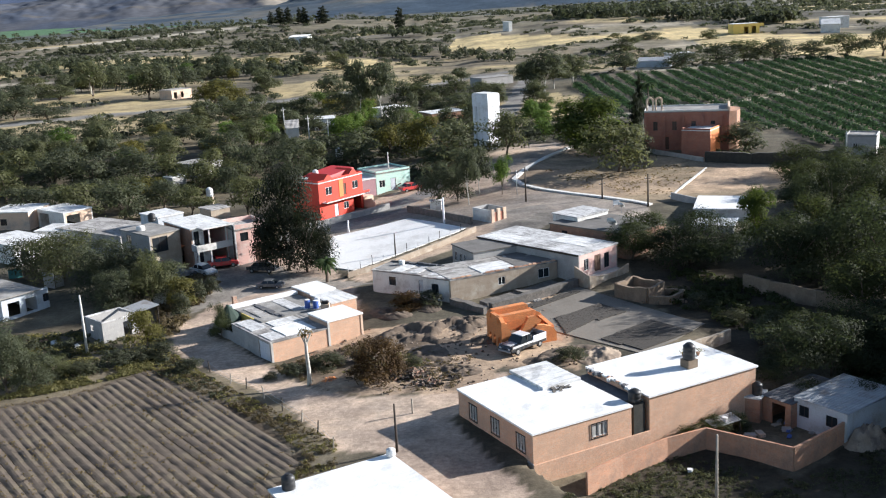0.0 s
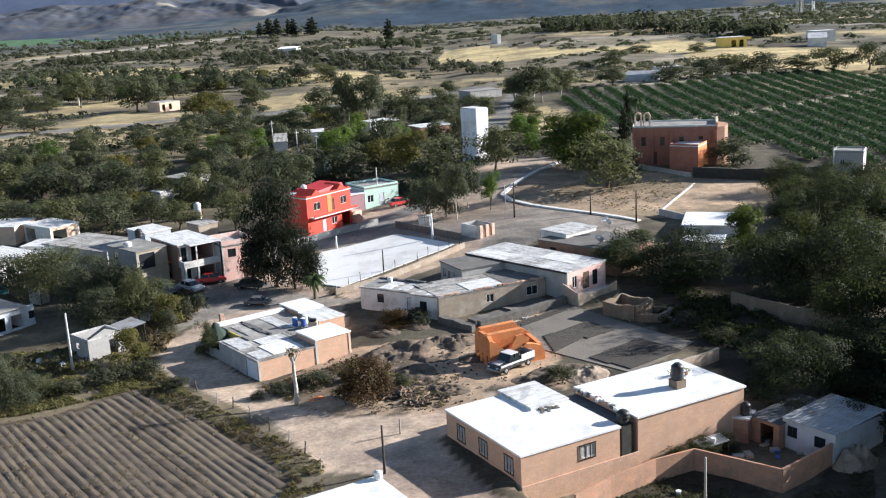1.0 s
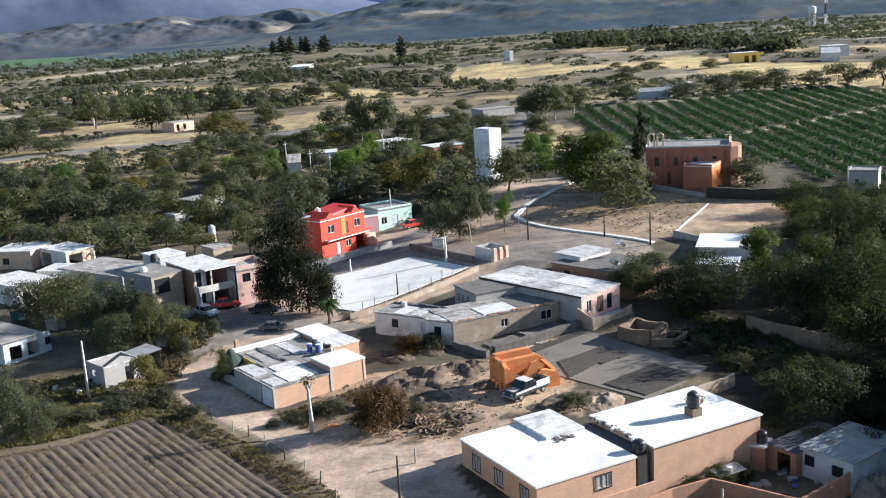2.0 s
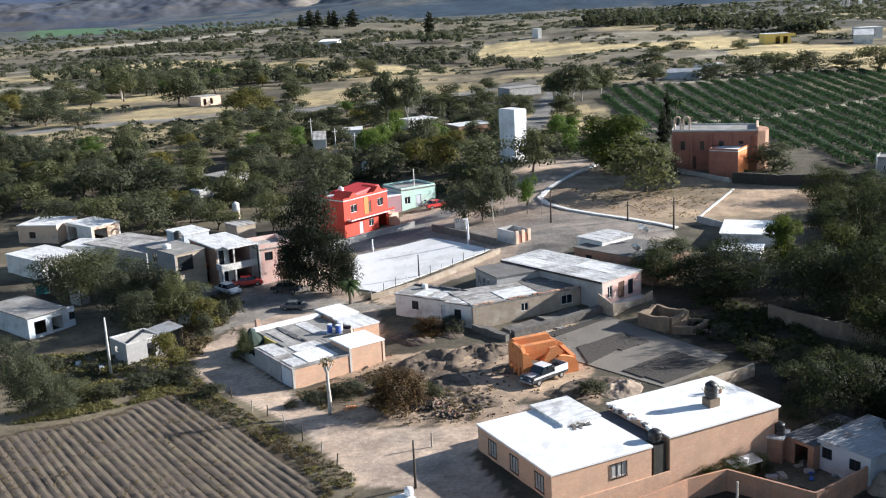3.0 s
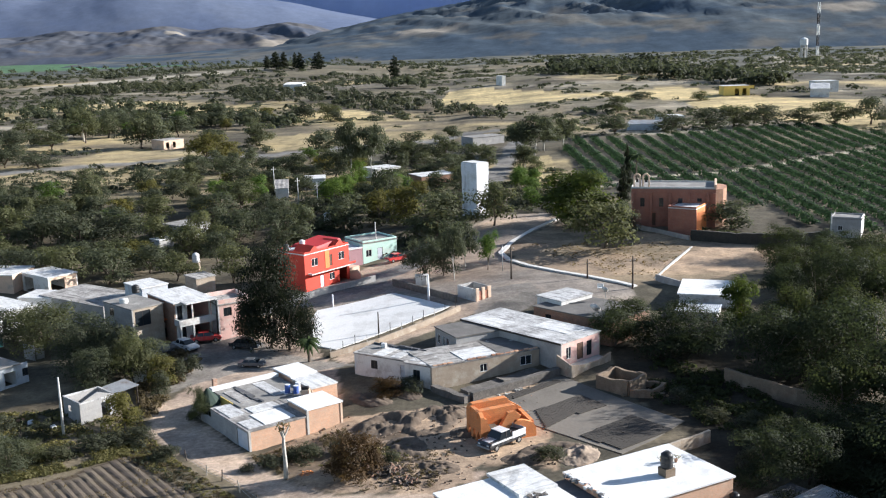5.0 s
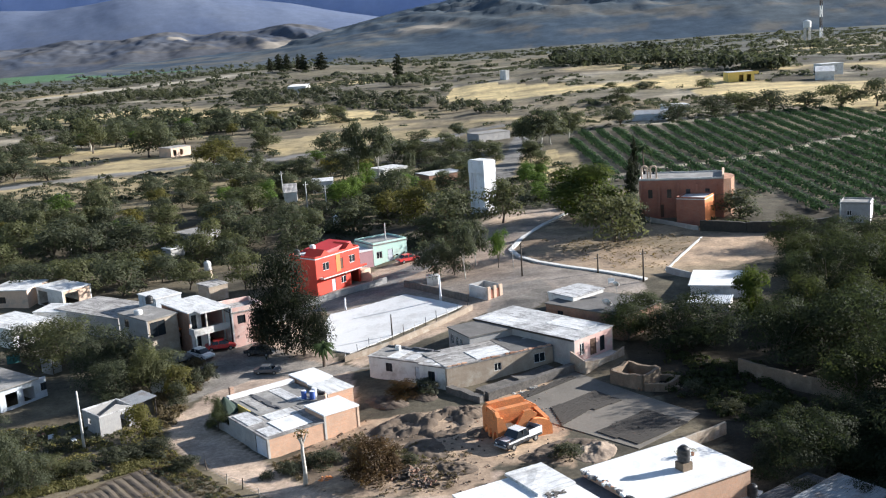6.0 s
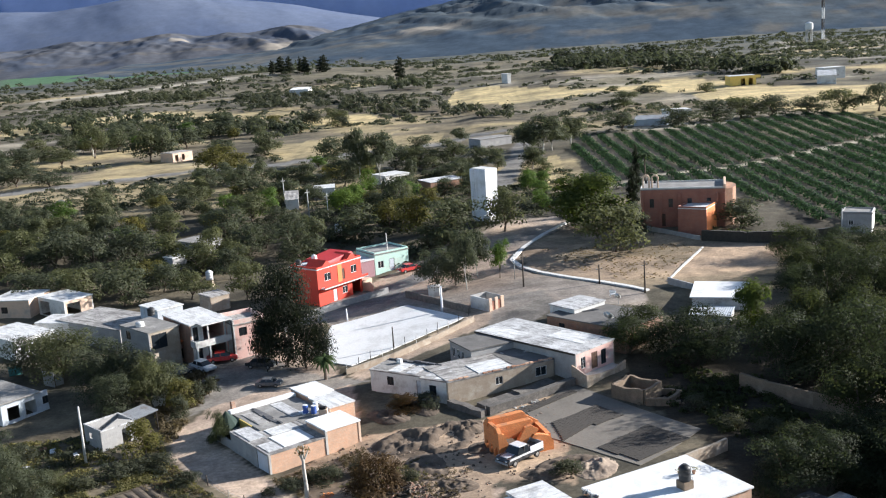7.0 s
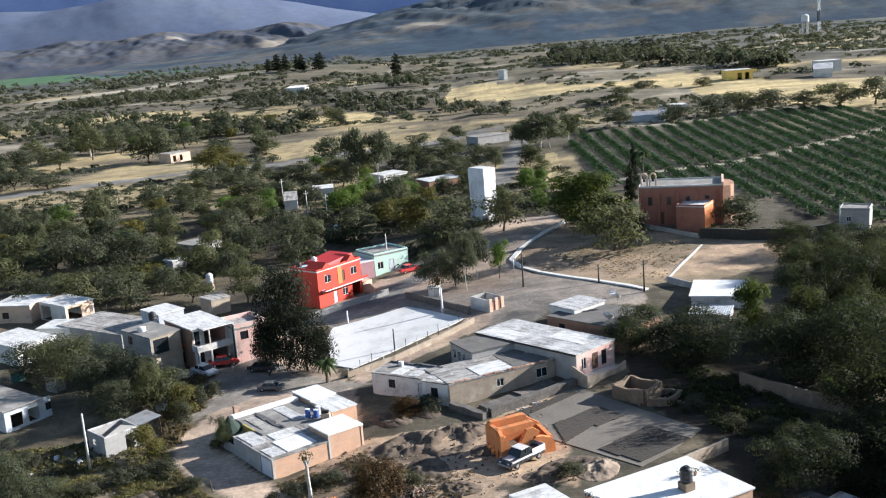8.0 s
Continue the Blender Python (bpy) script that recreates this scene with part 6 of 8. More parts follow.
wood_fill([(-126, 275), (-94, 253), (-73, 272), (-84, 322), (-60, 318), (-37, 318), (-9, 328), (3, 300), (3, 262), (-4, 236), (-12, 214), (-24, 229), (-38, 206), (-44, 203), (-46, 186), (-62, 184), (-91, 190), (-120, 230)], 900, 0.78, 3.6, 6.6, "trees of the wood", 61, 0.44)
wood_fill([(-126, 275), (-94, 255), (-91, 190), (-84, 168), (-100, 168), (-118, 210), (-150, 280)], 300, 0.78, 3.8, 6.6, "trees of the wood", 62, 0.42)
wood_fill([(-200, 330), (-175, 420), (-120, 480), (-60, 470), (-30, 440), (-60, 425), (-110, 440), (-140, 395), (-150, 345), (-170, 325)], 700, 0.8, 5.0, 8.5, "trees of the plain", 63, 0.42)


# The far scrub, too many to count.
def far_scrub():
    r = np.random.RandomState(7)
    n = 26000
    y = 190 * (1400 / 190) ** r.random(n)
    x = (r.random(n) * 2 - 1) * (y * 0.5 + 20)
    d = fractal(x, y * 1.3, 60, 131, 4) * 0.6 + fractal(x, y, 18, 141, 3) * 0.4
    straw = np.zeros(n, bool)
    for poly in (STRAW_A, STRAW_B, STRAW_C, STRAW_D, STRAW_E, STRAW_F, CROP, KNOLL_YARD, AVENUE, BARE):
        straw |= inside(x, y, poly)
    straw |= off_line(x, y, HIGHWAY) < 6
    straw |= off_line(x, y, BACK_ROAD) < 5
    straw |= (off_line(x, y, PALE_STRIP) < 22) | inside(x, y, GREEN_FAR)
    straw |= (y < 300) & (x > 25)
    keep = (d > np.where(y < 330, 0.45, np.where(y > 800, 0.485, 0.475)) + np.where(straw, 1.0, 0)) & (r.random(n) < 0.62)
    x, y = x[keep], y[keep]
    z = ground_z(x, y)
    verts, faces, at = [], [], 0
    for i in range(len(x)):
        s = r.uniform(0.6, 1.0) * (1.8 if y[i] < 420 else 2.5 if y[i] < 850 else 4.2) * (1 + 0.6 * (r.random() < 0.12))
        near = y[i] < 420
        h = s * r.uniform(0.5, 0.85)
        v, f = leaf_cloud(r, [(0, 0, h * 0.5, s * 0.75, s * 0.75, h * 0.5), (s * 0.5, 0.1, h * 0.4, s * 0.5, s * 0.5, h * 0.36), (-s * 0.4, 0.3 * s, h * 0.42, s * 0.45, s * 0.45, h * 0.4)], 44 if near else 24, s * (0.17 if near else 0.26))
        verts.append(v + (x[i], y[i], z[i]))
        faces.append(f + at)
        at += len(v)
    me = blades("scrub_growth", np.concatenate(verts), np.concatenate(faces), M["scrub"])
    tagged(new("scrub_growth", me), "low grey-green scrub scattered over the dry plain", "scrub", "", "stuff")


far_scrub()


# ---- fields ----
def ploughed_field():
    """Ridges and furrows, a metre apart, over the field by the lane."""
    poly = FIELD
    d, n = np.array([0.613, -0.790]), np.array([0.790, 0.613])
    pts = np.array(poly)
    lo, hi = (pts @ n).min(), (pts @ n).max()
    s0, s1 = (pts @ d).min(), (pts @ d).max()
    along = np.arange(s0, s1, 0.7)
    r = np.random.RandomState(3)
    verts, faces = [], []
    for row, q in enumerate(np.arange(lo, hi, 0.88)):
        wob = 0.12 * np.sin(along * 0.11 + row * 0.7)
        c = d[None] * along[:, None] + n[None] * (q + wob)[:, None]
        ok = inside(c[:, 0] + r.normal(0, 0.3, len(along)), c[:, 1], poly)
        broken = fractal(c[:, 0], c[:, 1], 4, 301)
        run = []
        for i, good in enumerate(list(ok) + [False]):
            if good:
                run.append(i)
                continue
            if len(run) > 3:
                first = len(verts)
                for k, i2 in enumerate(run):
                    fade = min(1, k / 2, (len(run) - 1 - k) / 2)
                    h = (0.105 * (0.35 + 0.9 * broken[i2]) + r.uniform(-0.03, 0.03)) * fade
                    for off, rise in ((-0.42, -0.02), (-0.18, 0.72), (0.02, 1.0), (0.18, 0.55), (0.42, -0.02)):
                        p = c[i2] + n * off * (1 + r.uniform(-0.1, 0.1))
                        verts.append((p[0], p[1], top_of(p[0], p[1]) + 0.02 + h * rise))
                for k in range(len(run) - 1):
                    for j in range(4):
                        a = first + 5 * k + j
                        faces.append((a, a + 5, a + 6, a + 1))
            run = []
    m = plain("ridged_field_soil", (0.120, 0.091, 0.067), (0.088, 0.067, 0.049), (0.155, 0.124, 0.078), 0.98, 0.35, 6.0, 0.9, 0, 0.8)
    me = mesh_of("ploughed_field", verts, faces, m, False)
    tagged(new("ploughed_field", me), "ploughed field with straight ridges and stubble", "field", "", "stuff")
    # Stubble and weeds on the ridges.
    k = 450
    x, y = r.uniform(pts[:, 0].min(), pts[:, 0].max(), k * 3), r.uniform(pts[:, 1].min(), pts[:, 1].max(), k * 3)
    ok = inside(x, y, poly) & (fractal(x, y, 5, 311) > 0.5)
    vs, fs, at = [], [], 0
    for px_, py_ in zip(x[ok], y[ok]):
        v, f = leaf_cloud(r, [(0, 0, 0.14, 0.2, 0.2, 0.14)], 8, 0.07)
        vs.append(v + (px_, py_, top_of(px_, py_) + 0.12)), fs.append(f + at)
        at += len(v)
    tagged(new("field_weeds", blades("field_weeds", np.concatenate(vs), np.concatenate(fs), M["dry"])), "dry stubble and weeds between the ridges", "weeds", "", "stuff")


ploughed_field()


def verge(name, outline, count, size, leaves, label, seed):
    """Tufts of dry grass or weeds, too many to count, inside an outline."""
    r = np.random.RandomState(seed)
    pts = np.array(outline)
    x, y = r.uniform(pts[:, 0].min(), pts[:, 0].max(), count * 4), r.uniform(pts[:, 1].min(), pts[:, 1].max(), count * 4)
    ok = inside(x, y, outline) & (fractal(x, y, 4, seed + 5) > 0.44)
    x, y = x[ok][:count], y[ok][:count]
    vs, fs, at = [], [], 0
    for px_, py_ in zip(x, y):
        s = size * r.uniform(0.5, 1.5)
        v, f = leaf_cloud(r, [(0, 0, s * 0.6, s, s, s * 0.7), (s * 0.5, s * 0.3, s * 0.4, s * 0.6, s * 0.6, s * 0.5)], 24, s * 0.28)
        vs.append(v + (px_, py_, top_of(px_, py_))), fs.append(f + at)
        at += len(v)
    if vs:
        tagged(new(name, blades(name, np.concatenate(vs), np.concatenate(fs), M[leaves])), label, "weeds", "", "stuff")


FENCE_STRIP = [(-36.0, 106.5), (-33.8, 110.0), (-29.9, 104.4), (-25.6, 99.2), (-18.6, 91.4), (-12.6, 83.4), (-11.9, 78.6), (-15.3, 77.0), (-15.2, 82.2), (-18.9, 87.4), (-24.7, 94.9), (-29.7, 99.4), (-35.0, 105.0)]
verge("verge_weeds", FENCE_STRIP, 1700, 0.19, "dry", "brown dry weeds along the fence between field and lane", 401)
verge("verge_grass", FENCE_STRIP, 1900, 0.17, "grass", "yellow dry grass along the fence between field and lane", 402)
verge("verge_scrub", [(-36.0, 106.5), (-33.8, 110.0), (-29.9, 104.4), (-25.6, 99.2), (-24.7, 94.9), (-29.7, 99.4), (-35.0, 105.0)], 110, 0.24, "scrub", "green-grey weeds along the field edge", 415)
verge("field_end_weeds", [(-36.0, 72.0), (-33.0, 75.6), (-24.0, 75.8), (-17.0, 74.2), (-17.5, 71.5)], 700, 0.16, "scrub", "green weeds at the near end of the field", 416)
verge("field_edge_grass", [(-49.55, 97.41), (-45.79, 100.78), (-41.5, 103.49), (-36.14, 107.96), (-34.84, 105.21), (-40.6, 100.97), (-44.53, 99.1)], 900, 0.28, "grass", "yellow dry grass along the top of the field", 403)
verge("left_undergrowth", [(-51.24, 99.84), (-56.67, 117.68), (-47.47, 118.43), (-36.44, 115.19), (-33.7, 107.66), (-41.62, 103.84), (-45.79, 100.78)], 260, 0.45, "scrub", "tangled undergrowth between hut and field", 404)
verge("left_dry_growth", [(-51.24, 99.84), (-56.67, 117.68), (-47.47, 118.43), (-36.44, 115.19), (-33.7, 107.66), (-41.62, 103.84), (-45.79, 100.78)], 700, 0.3, "grass", "yellow dry growth between hut and field", 414)
verge("compound_weeds", [(5.33, 71.22), (11.03, 79.95), (18.42, 82.5), (23.76, 76.82), (33.1, 82.23), (29.18, 71.77), (5.22, 69.84)], 1700, 0.14, "scrub", "grey-green weeds outside the brick compound wall", 405)
verge("compound_scrub", [(8.17, 74.89), (18.07, 80.9), (23.63, 76.35), (27.15, 76.53), (22.45, 72.3), (8.01, 73.44)], 350, 0.2, "scrub", "green-grey weeds below the compound wall", 406)
verge("house_side_weeds", [(-21.7, 104.12), (-16.52, 107.69), (-12.52, 110.67), (-11.25, 103.46), (-14.85, 99.31), (-18.8, 99.08)], 330, 0.2, "dry", "weeds beside the brick wall of the bend house", 407)
verge("lot_weeds", [(-16.22, 96.93), (-12.46, 103.83), (-5.49, 106.35), (0.4, 101.22), (-2.9, 93.88), (-11.45, 93.73)], 500, 0.16, "dry", "dry weeds in the brick yard", 408)
verge("lot_grass", [(-14.5, 100.5), (-10.0, 105.5), (-4.5, 104.5), (-5.5, 100.5), (-11.0, 101.0)], 260, 0.15, "grass", "yellow dry grass round the brown bush", 417)
verge("plaza_weeds", [(-35.76, 115.1), (-35.05, 122.68), (-34.93, 131.03), (-34.47, 135.54), (-38.25, 138.5), (-40.3, 131.77), (-39.38, 123.23)], 350, 0.5, "dry", "dry tall weeds along the forecourt", 409)
verge("wall_creeper", [(40.91, 187.17), (48.09, 182.22), (62.48, 181.91), (63.33, 184.48), (49.01, 185.79), (41.91, 191.8)], 260, 0.6, "mesquite", "dark creeper along the stone wall", 412)
verge("knoll_grass", [(12.01, 189.05), (30.76, 186.39), (39.26, 179.87), (29.58, 163.18), (19.35, 165.52)], 500, 0.16, "dry", "dry grass tufts on the church knoll", 410)
# Undergrowth takes the darkened leaves, which puts shade into the hollow.
verge("dark_hollow_growth", [(23.42, 128.76), (33.85, 123.28), (36.08, 111.05), (31.63, 104.06), (26.51, 106.59), (21.95, 116.96)], 500, 0.5, "deep", "undergrowth coloured dark for the shade under the trees", 411)


def crop_field():
    """Rows of low green crop, with bare paths across."""
    r = np.random.RandomState(17)
    poly = CROP
    pts = np.array(poly)
    vs, fs, at = [], [], 0
    for x in np.arange(pts[:, 0].min(), pts[:, 0].max() + 12, 5.3):
        for y in np.arange(pts[:, 1].min(), pts[:, 1].max(), 0.72):
            px_, py_ = x + 0.0011 * (x - 58) * (y - 300) + r.normal(0, 0.25), y + r.normal(0, 0.2)
            at_p = np.array([px_]), np.array([py_])
            if not inside(*at_p, poly)[0] or off_line(*at_p, CROP_PATH)[0] < 1.9 or fractal(*at_p, 12, 77)[0] < 0.17:
                continue
            s = r.uniform(0.75, 1.15)
            v, f = leaf_cloud(r, [(0, 0, 0.55 * s, 1.7 * s, 0.8, 0.75 * s)], 30, 0.26)
            vs.append(v + (px_, py_, top_of(px_, py_))), fs.append(f + at)
            at += len(v)
    tagged(new("crop_rows", blades("crop_rows", np.concatenate(vs), np.concatenate(fs), M["crop"])), "rows of low dark green crop plants", "crop", "", "stuff")


crop_field()


# ---- brick yard ----
def kiln():
    ob = thing("brick_kiln", 2.15, 104.7, 0.0, "half-dismantled field kiln built of bright orange bricks", "kiln", turn=23)
    ob.matrix_basis = ob.matrix_basis @ Matrix.Diagonal((0.95, 0.95, 0.88, 1))
    arch = lambda c, w, h: [(c - w, 0.0), (c - w, h * 0.6), (c - w * 0.55, h * 0.88), (c, h), (c + w * 0.55, h * 0.88), (c + w, h * 0.6), (c + w, 0.0)]
    side = [(0, -0.4), (0, 3.2), (0.5, 3.7), (3.4, 3.7), (4.0, 3.2), (4.0, -0.4), (4.0, 0.0)] + [p for c in (3.3, 2.1, 0.9) for p in arch(c, 0.34, 1.35)[::-1]] + [(0, 0.0)]
    part("firing_wall", prism(side, 0.0, 0.45), M["brick_kiln"], ob, "wall with three firing arches", pose(0, 4.0, 0, 0, 0, -90))
    front = [(0.46, -0.4), (0.46, 3.0), (0.75, 3.0), (1.3, 1.1), (1.9, 0.9), (3.3, 3.3), (4.1, 3.4), (4.9, 2.75), (4.5, 2.2), (4.1, 2.35), (3.3, 1.3), (3.3, -0.4), (3.0, -0.4)]
    part("front_wall", prism(front, 0.0, 0.5), M["brick_kiln"], ob, "broken front wall with an arch", pose(0, 0, 0))
    part("arch_wall", prism([(4.6, -0.4), (4.75, 0.9), (4.5, 1.6), (3.9, 1.95), (4.3, 2.25), (5.2, 2.1), (6.2, 1.7), (6.6, 1.0), (6.6, -0.4)], -0.15, 0.45), M["brick_kiln"], ob, "bulging remains of an arch")
    back = [(0.46, -0.4), (0.46, 3.7), (4.2, 3.9), (6.6, 2.2), (6.6, -0.4)]
    part("back_wall", prism(back, 3.5, 4.0), M["brick_kiln"], ob)
    part("right_wall", prism([(0.5, -0.4), (0.5, 1.7), (3.5, 2.1), (3.5, -0.4)], 0.0, 0.5), M["brick_kiln"], ob, "", pose(6.6, 0, 0, 0, 0, 90))
    for y, z, x1 in ((0.75, 3.75, 4.6), (2.7, 4.0, 4.6)):
        part("stacked_bricks", prism([(-0.1, z - 0.9), (-0.12, z - 0.25), (0.2, z), (x1 - 0.3, z + 0.12), (x1, z - 0.1), (x1 - 0.2, z - 0.6)], y, y + 0.75), M["brick_kiln"], ob, "slanting stack of fired bricks")
    part("fill", box(0.6, 3.2, 0.6, 3.4, -0.3, 0.8, bevel=0.1), M["soil_dark"], ob, "ash and earth inside")


kiln()


def mound(x, y, rx, ry, h, soil, label, seed, dent=0.0, name="earth_mound", turn=0.0):
    """A heap with an uneven top, hollowed where it has been dug."""
    r, n = random.Random(seed), 34
    bm = bmesh.new()
    grid = {}
    ca, sa = math.cos(radians(turn)), math.sin(radians(turn))
    for i in range(n + 1):
        for j in range(n + 1):
            u, v = 2 * i / n - 1, 2 * j / n - 1
            q = math.hypot(u, v)
            z = max(0, 1 - q * q) ** 1.5 * h * 0.75 * (0.85 + 0.7 * noise.noise((u * 2.0 + seed, v * 2.0, 0.5)) + 0.4 * noise.noise((u * 5 + seed, v * 5, 1.5)) + 0.28 * noise.noise((u * 12 + seed, v * 12, 2.5))) - dent * h * math.exp(-(u * u + v * v) * 6)
            z += r.uniform(-0.035, 0.035) * h if q < 0.95 else -0.3
            px_, py_ = 1.4 * rx * u, 1.4 * ry * v
            wx, wy = x + ca * px_ - sa * py_, y + sa * px_ + ca * py_
            grid[i, j] = bm.verts.new((wx - x, wy - y, z + top_of(wx, wy) - top_of(x, y) - 0.04))
    for i in range(n):
        for j in range(n):
            bm.faces.new((grid[i, j], grid[i + 1, j], grid[i + 1, j + 1], grid[i, j + 1]))
    me = bpy.data.meshes.new(name)
    bm.to_mesh(me)
    bm.free()
    me.materials.append(M[soil])
    me.shade_smooth()
    ob = new(name, me)
    ob.matrix_basis = pose(x, y, top_of(x, y))
    return tagged(ob, label, "heap", "heaps in the brick yard")


for (x, y), rx, ry, h, soil, dent, s in (((-8.18, 111.27), 3.2, 2.2, 1.5, "soil_dark", 0.4, 1), ((-3.5, 111.69), 3.6, 2.4, 2.0, "soil_dark", 1.1, 2), ((-1, 114.25), 1.8, 1.6, 0.8, "soil_dark", 0.0, 3), ((-2.15, 99.1), 1.8, 1.2, 0.7, "soil_dark", 0.2, 4),
                                        ((9.32, 102.62), 2.8, 1.8, 1.0, "soil_dark", 0.9, 5), ((11.76, 101.46), 2.2, 1.6, 0.8, "soil_pale", 0.0, 6), ((-5.4, 103.68), 3.0, 2.0, 0.6, "soil_dark", 0.0, 7), ((-10.63, 119.16), 2.6, 1.4, 0.8, "soil_dark", 0.2, 8),
                                        ((6.03, 100.52), 1.6, 1.2, 0.55, "soil_dark", 0.0, 9), ((0.5, 108.27), 1.5, 1.2, 0.5, "soil_dark", 0.0, 10), ((-2, 124.37), 2.0, 1.2, 0.7, "soil_dark", 0.0, 11), ((-6.71, 121.16), 2.5, 1.3, 0.6, "soil_dark", 0.0, 12),
                                        ((-12.46, 103.83), 1.6, 1.2, 0.5, "soil_dark", 0.0, 13), ((2.98, 109.84), 1.6, 1.2, 0.5, "soil_dark", 0.0, 14)):
    mound(x, y, rx, ry, h, soil, "heap of dark turned earth in the brick yard" if soil == "soil_dark" else "heap of pale clay in the brick yard", s, dent, turn=s * 40)


def loose_pile(x, y, count, spread, size, material, label, name, category, seed, high=0.6):
    """Split logs or bricks lying in a pile, one mesh each."""
    ob = thing(name, x, y, top_of(x, y), label, category)
    r = random.Random(seed)
    for i in range(count):
        a, q = r.uniform(0, 6.28), spread * math.sqrt(r.random())
        s = [v * r.uniform(0.7, 1.3) for v in size]
        z = max(0.0, high * (1 - q / spread)) * r.random() + s[2] / 2
        part("log" if name == "log_pile" else "brick", box(-s[0] / 2, s[0] / 2, -s[1] / 2, s[1] / 2, -s[2] / 2, s[2] / 2, bevel=0.02), M[material[i % len(material)]], ob, "", pose(q * math.cos(a), 0.7 * q * math.sin(a), z, r.uniform(-20, 20), r.uniform(-25, 25), r.uniform(0, 180)))


x, y = (-7.32, 98.33)
loose_pile(x, y, 60, 1.9, (1.1, 0.16, 0.16), ("wood_dark", "bark", "brick_old"), "pile of split firewood in the brick yard", "log_pile", "firewood", 5)
x, y = (-5.09, 95.62)
loose_pile(x, y, 36, 1.3, (0.7, 0.16, 0.16), ("wood_dark", "bark", "brick_old"), "scattered firewood in the brick yard", "log_pile", "firewood", 6, 0.3)
x, y = (-15.04, 99.05)
loose_pile(x, y, 50, 0.9, (0.28, 0.14, 0.1), ("brick_kiln", "brick_orange"), "small pile of orange bricks on the roadside", "brick_pile", "bricks", 7, 0.5)


def debris(name, outline, count, low, high, flat, material, label, seed):
    """Clods, brick ends or sticks lying about, too many to count."""
    r = np.random.RandomState(seed)
    pts = np.array(outline)
    x, y = r.uniform(pts[:, 0].min(), pts[:, 0].max(), count * 3), r.uniform(pts[:, 1].min(), pts[:, 1].max(), count * 3)
    ok = inside(x, y, outline) & (fractal(x, y, 3.5, seed) > 0.46)
    verts, faces = [], []
    for px_, py_ in zip(x[ok][:count], y[ok][:count]):
        a, q = r.uniform(0, 6.28), r.uniform(low, high)
        u, w, h = q, q * flat * r.uniform(0.7, 1.3), q * min(flat, 0.6) * r.uniform(0.6, 1.2)
        z, first = top_of(px_, py_) + 0.05, len(verts)
        for dz, k in ((-0.1, 1.0), (h, 0.7)):
            for du, dv in ((-u, -w), (u, -w), (u, w), (-u, w)):
                du, dv = du * k * r.uniform(0.75, 1.2), dv * k * r.uniform(0.75, 1.2)
                verts.append((px_ + du * math.cos(a) - dv * math.sin(a), py_ + du * math.sin(a) + dv * math.cos(a), z + dz * r.uniform(0.7, 1.2)))
        faces += [tuple(first + i for i in f) for f in ((4, 5, 6, 7), (0, 1, 5, 4), (1, 2, 6, 5), (2, 3, 7, 6), (3, 0, 4, 7))]
    tagged(new(name, mesh_of(name, verts, faces, M[material])), label, "debris", "", "stuff")


debris("earth_clods", LOT, 220, 0.05, 0.17, 0.8, "soil_dark", "clods of dark earth strewn over the brick yard", 601)
debris("clay_clods", LOT, 260, 0.04, 0.13, 0.8, "soil_pale", "pale clay clods in the brick yard", 602)
debris("brick_ends", LOT, 60, 0.06, 0.12, 0.6, "brick_orange", "broken orange bricks lying in the brick yard", 603)
debris("sticks", [(-13.5, 96.5), (-3.0, 94.5), (-1.0, 100.0), (-9.0, 103.0), (-14.0, 102.5)], 170, 0.25, 0.7, 0.09, "wood_dark", "dark sticks and brushwood round the firewood", 604)
debris("verge_stones", [(4.0, 117.0), (1.0, 119.5), (9.0, 126.5), (11.5, 125.5)], 160, 0.08, 0.24, 0.8, "concrete", "pale stones along the low wall", 605)


def draped(bm, top, low, cx, cy, base, above):
    """Closes a slab and lays its top on the ground, a little above it."""
    face = bm.faces.new(top)
    for i in range(len(top)):
        j = (i + 1) % len(top)
        bm.faces.new((top[i], low[i], low[j], top[j]))
    bmesh.ops.triangulate(bm, faces=[face])
    for _ in range(3):
        level = [e for e in bm.edges if all(v.co.z > -0.45 for v in e.verts)]
        bmesh.ops.subdivide_edges(bm, edges=level, cuts=1, use_grid_fill=False)
        bmesh.ops.triangulate(bm, faces=bm.faces)
        for v in bm.verts:
            if v.co.z > -0.45:
                v.co.z = top_of(v.co.x + cx, v.co.y + cy) - base + above
    bmesh.ops.recalc_face_normals(bm, faces=bm.faces)


# The drying beds: swept clay floors with rows of raw bricks.
def drying_bed(outline, bricks, turn, label):
    cx, cy = sum(p[0] for p in outline) / len(outline), sum(p[1] for p in outline) / len(outline)
    bm = bmesh.new()
    top = [bm.verts.new((x - cx, y - cy, 0.11 + top_of(x, y) - top_of(cx, cy))) for x, y in outline]
    low = [bm.verts.new((x - cx, y - cy, -0.6)) for x, y in outline]
    draped(bm, top, low, cx, cy, top_of(cx, cy), 0.07)
    ob = thing("drying_floor", cx, cy, top_of(cx, cy), label, "drying floor", "drying floors")
    part("clay_floor", bm, M["clay_floor"], ob)
    for number, patch in enumerate(bricks):
        pts = np.array(patch)
        r = random.Random(number)
        a = radians(turn)
        u, v = np.array([math.cos(a), math.sin(a)]), np.array([-math.sin(a), math.cos(a)])
        us, vs = pts @ u, pts @ v
        mesh, faces = [], []
        for p in np.arange(us.min(), us.max(), 0.32):
            for q in np.arange(vs.min(), vs.max(), 0.175):
                c = u * p + v * q
                if not inside(c[:1], c[1:], patch)[0] or r.random() < 0.004:
                    continue
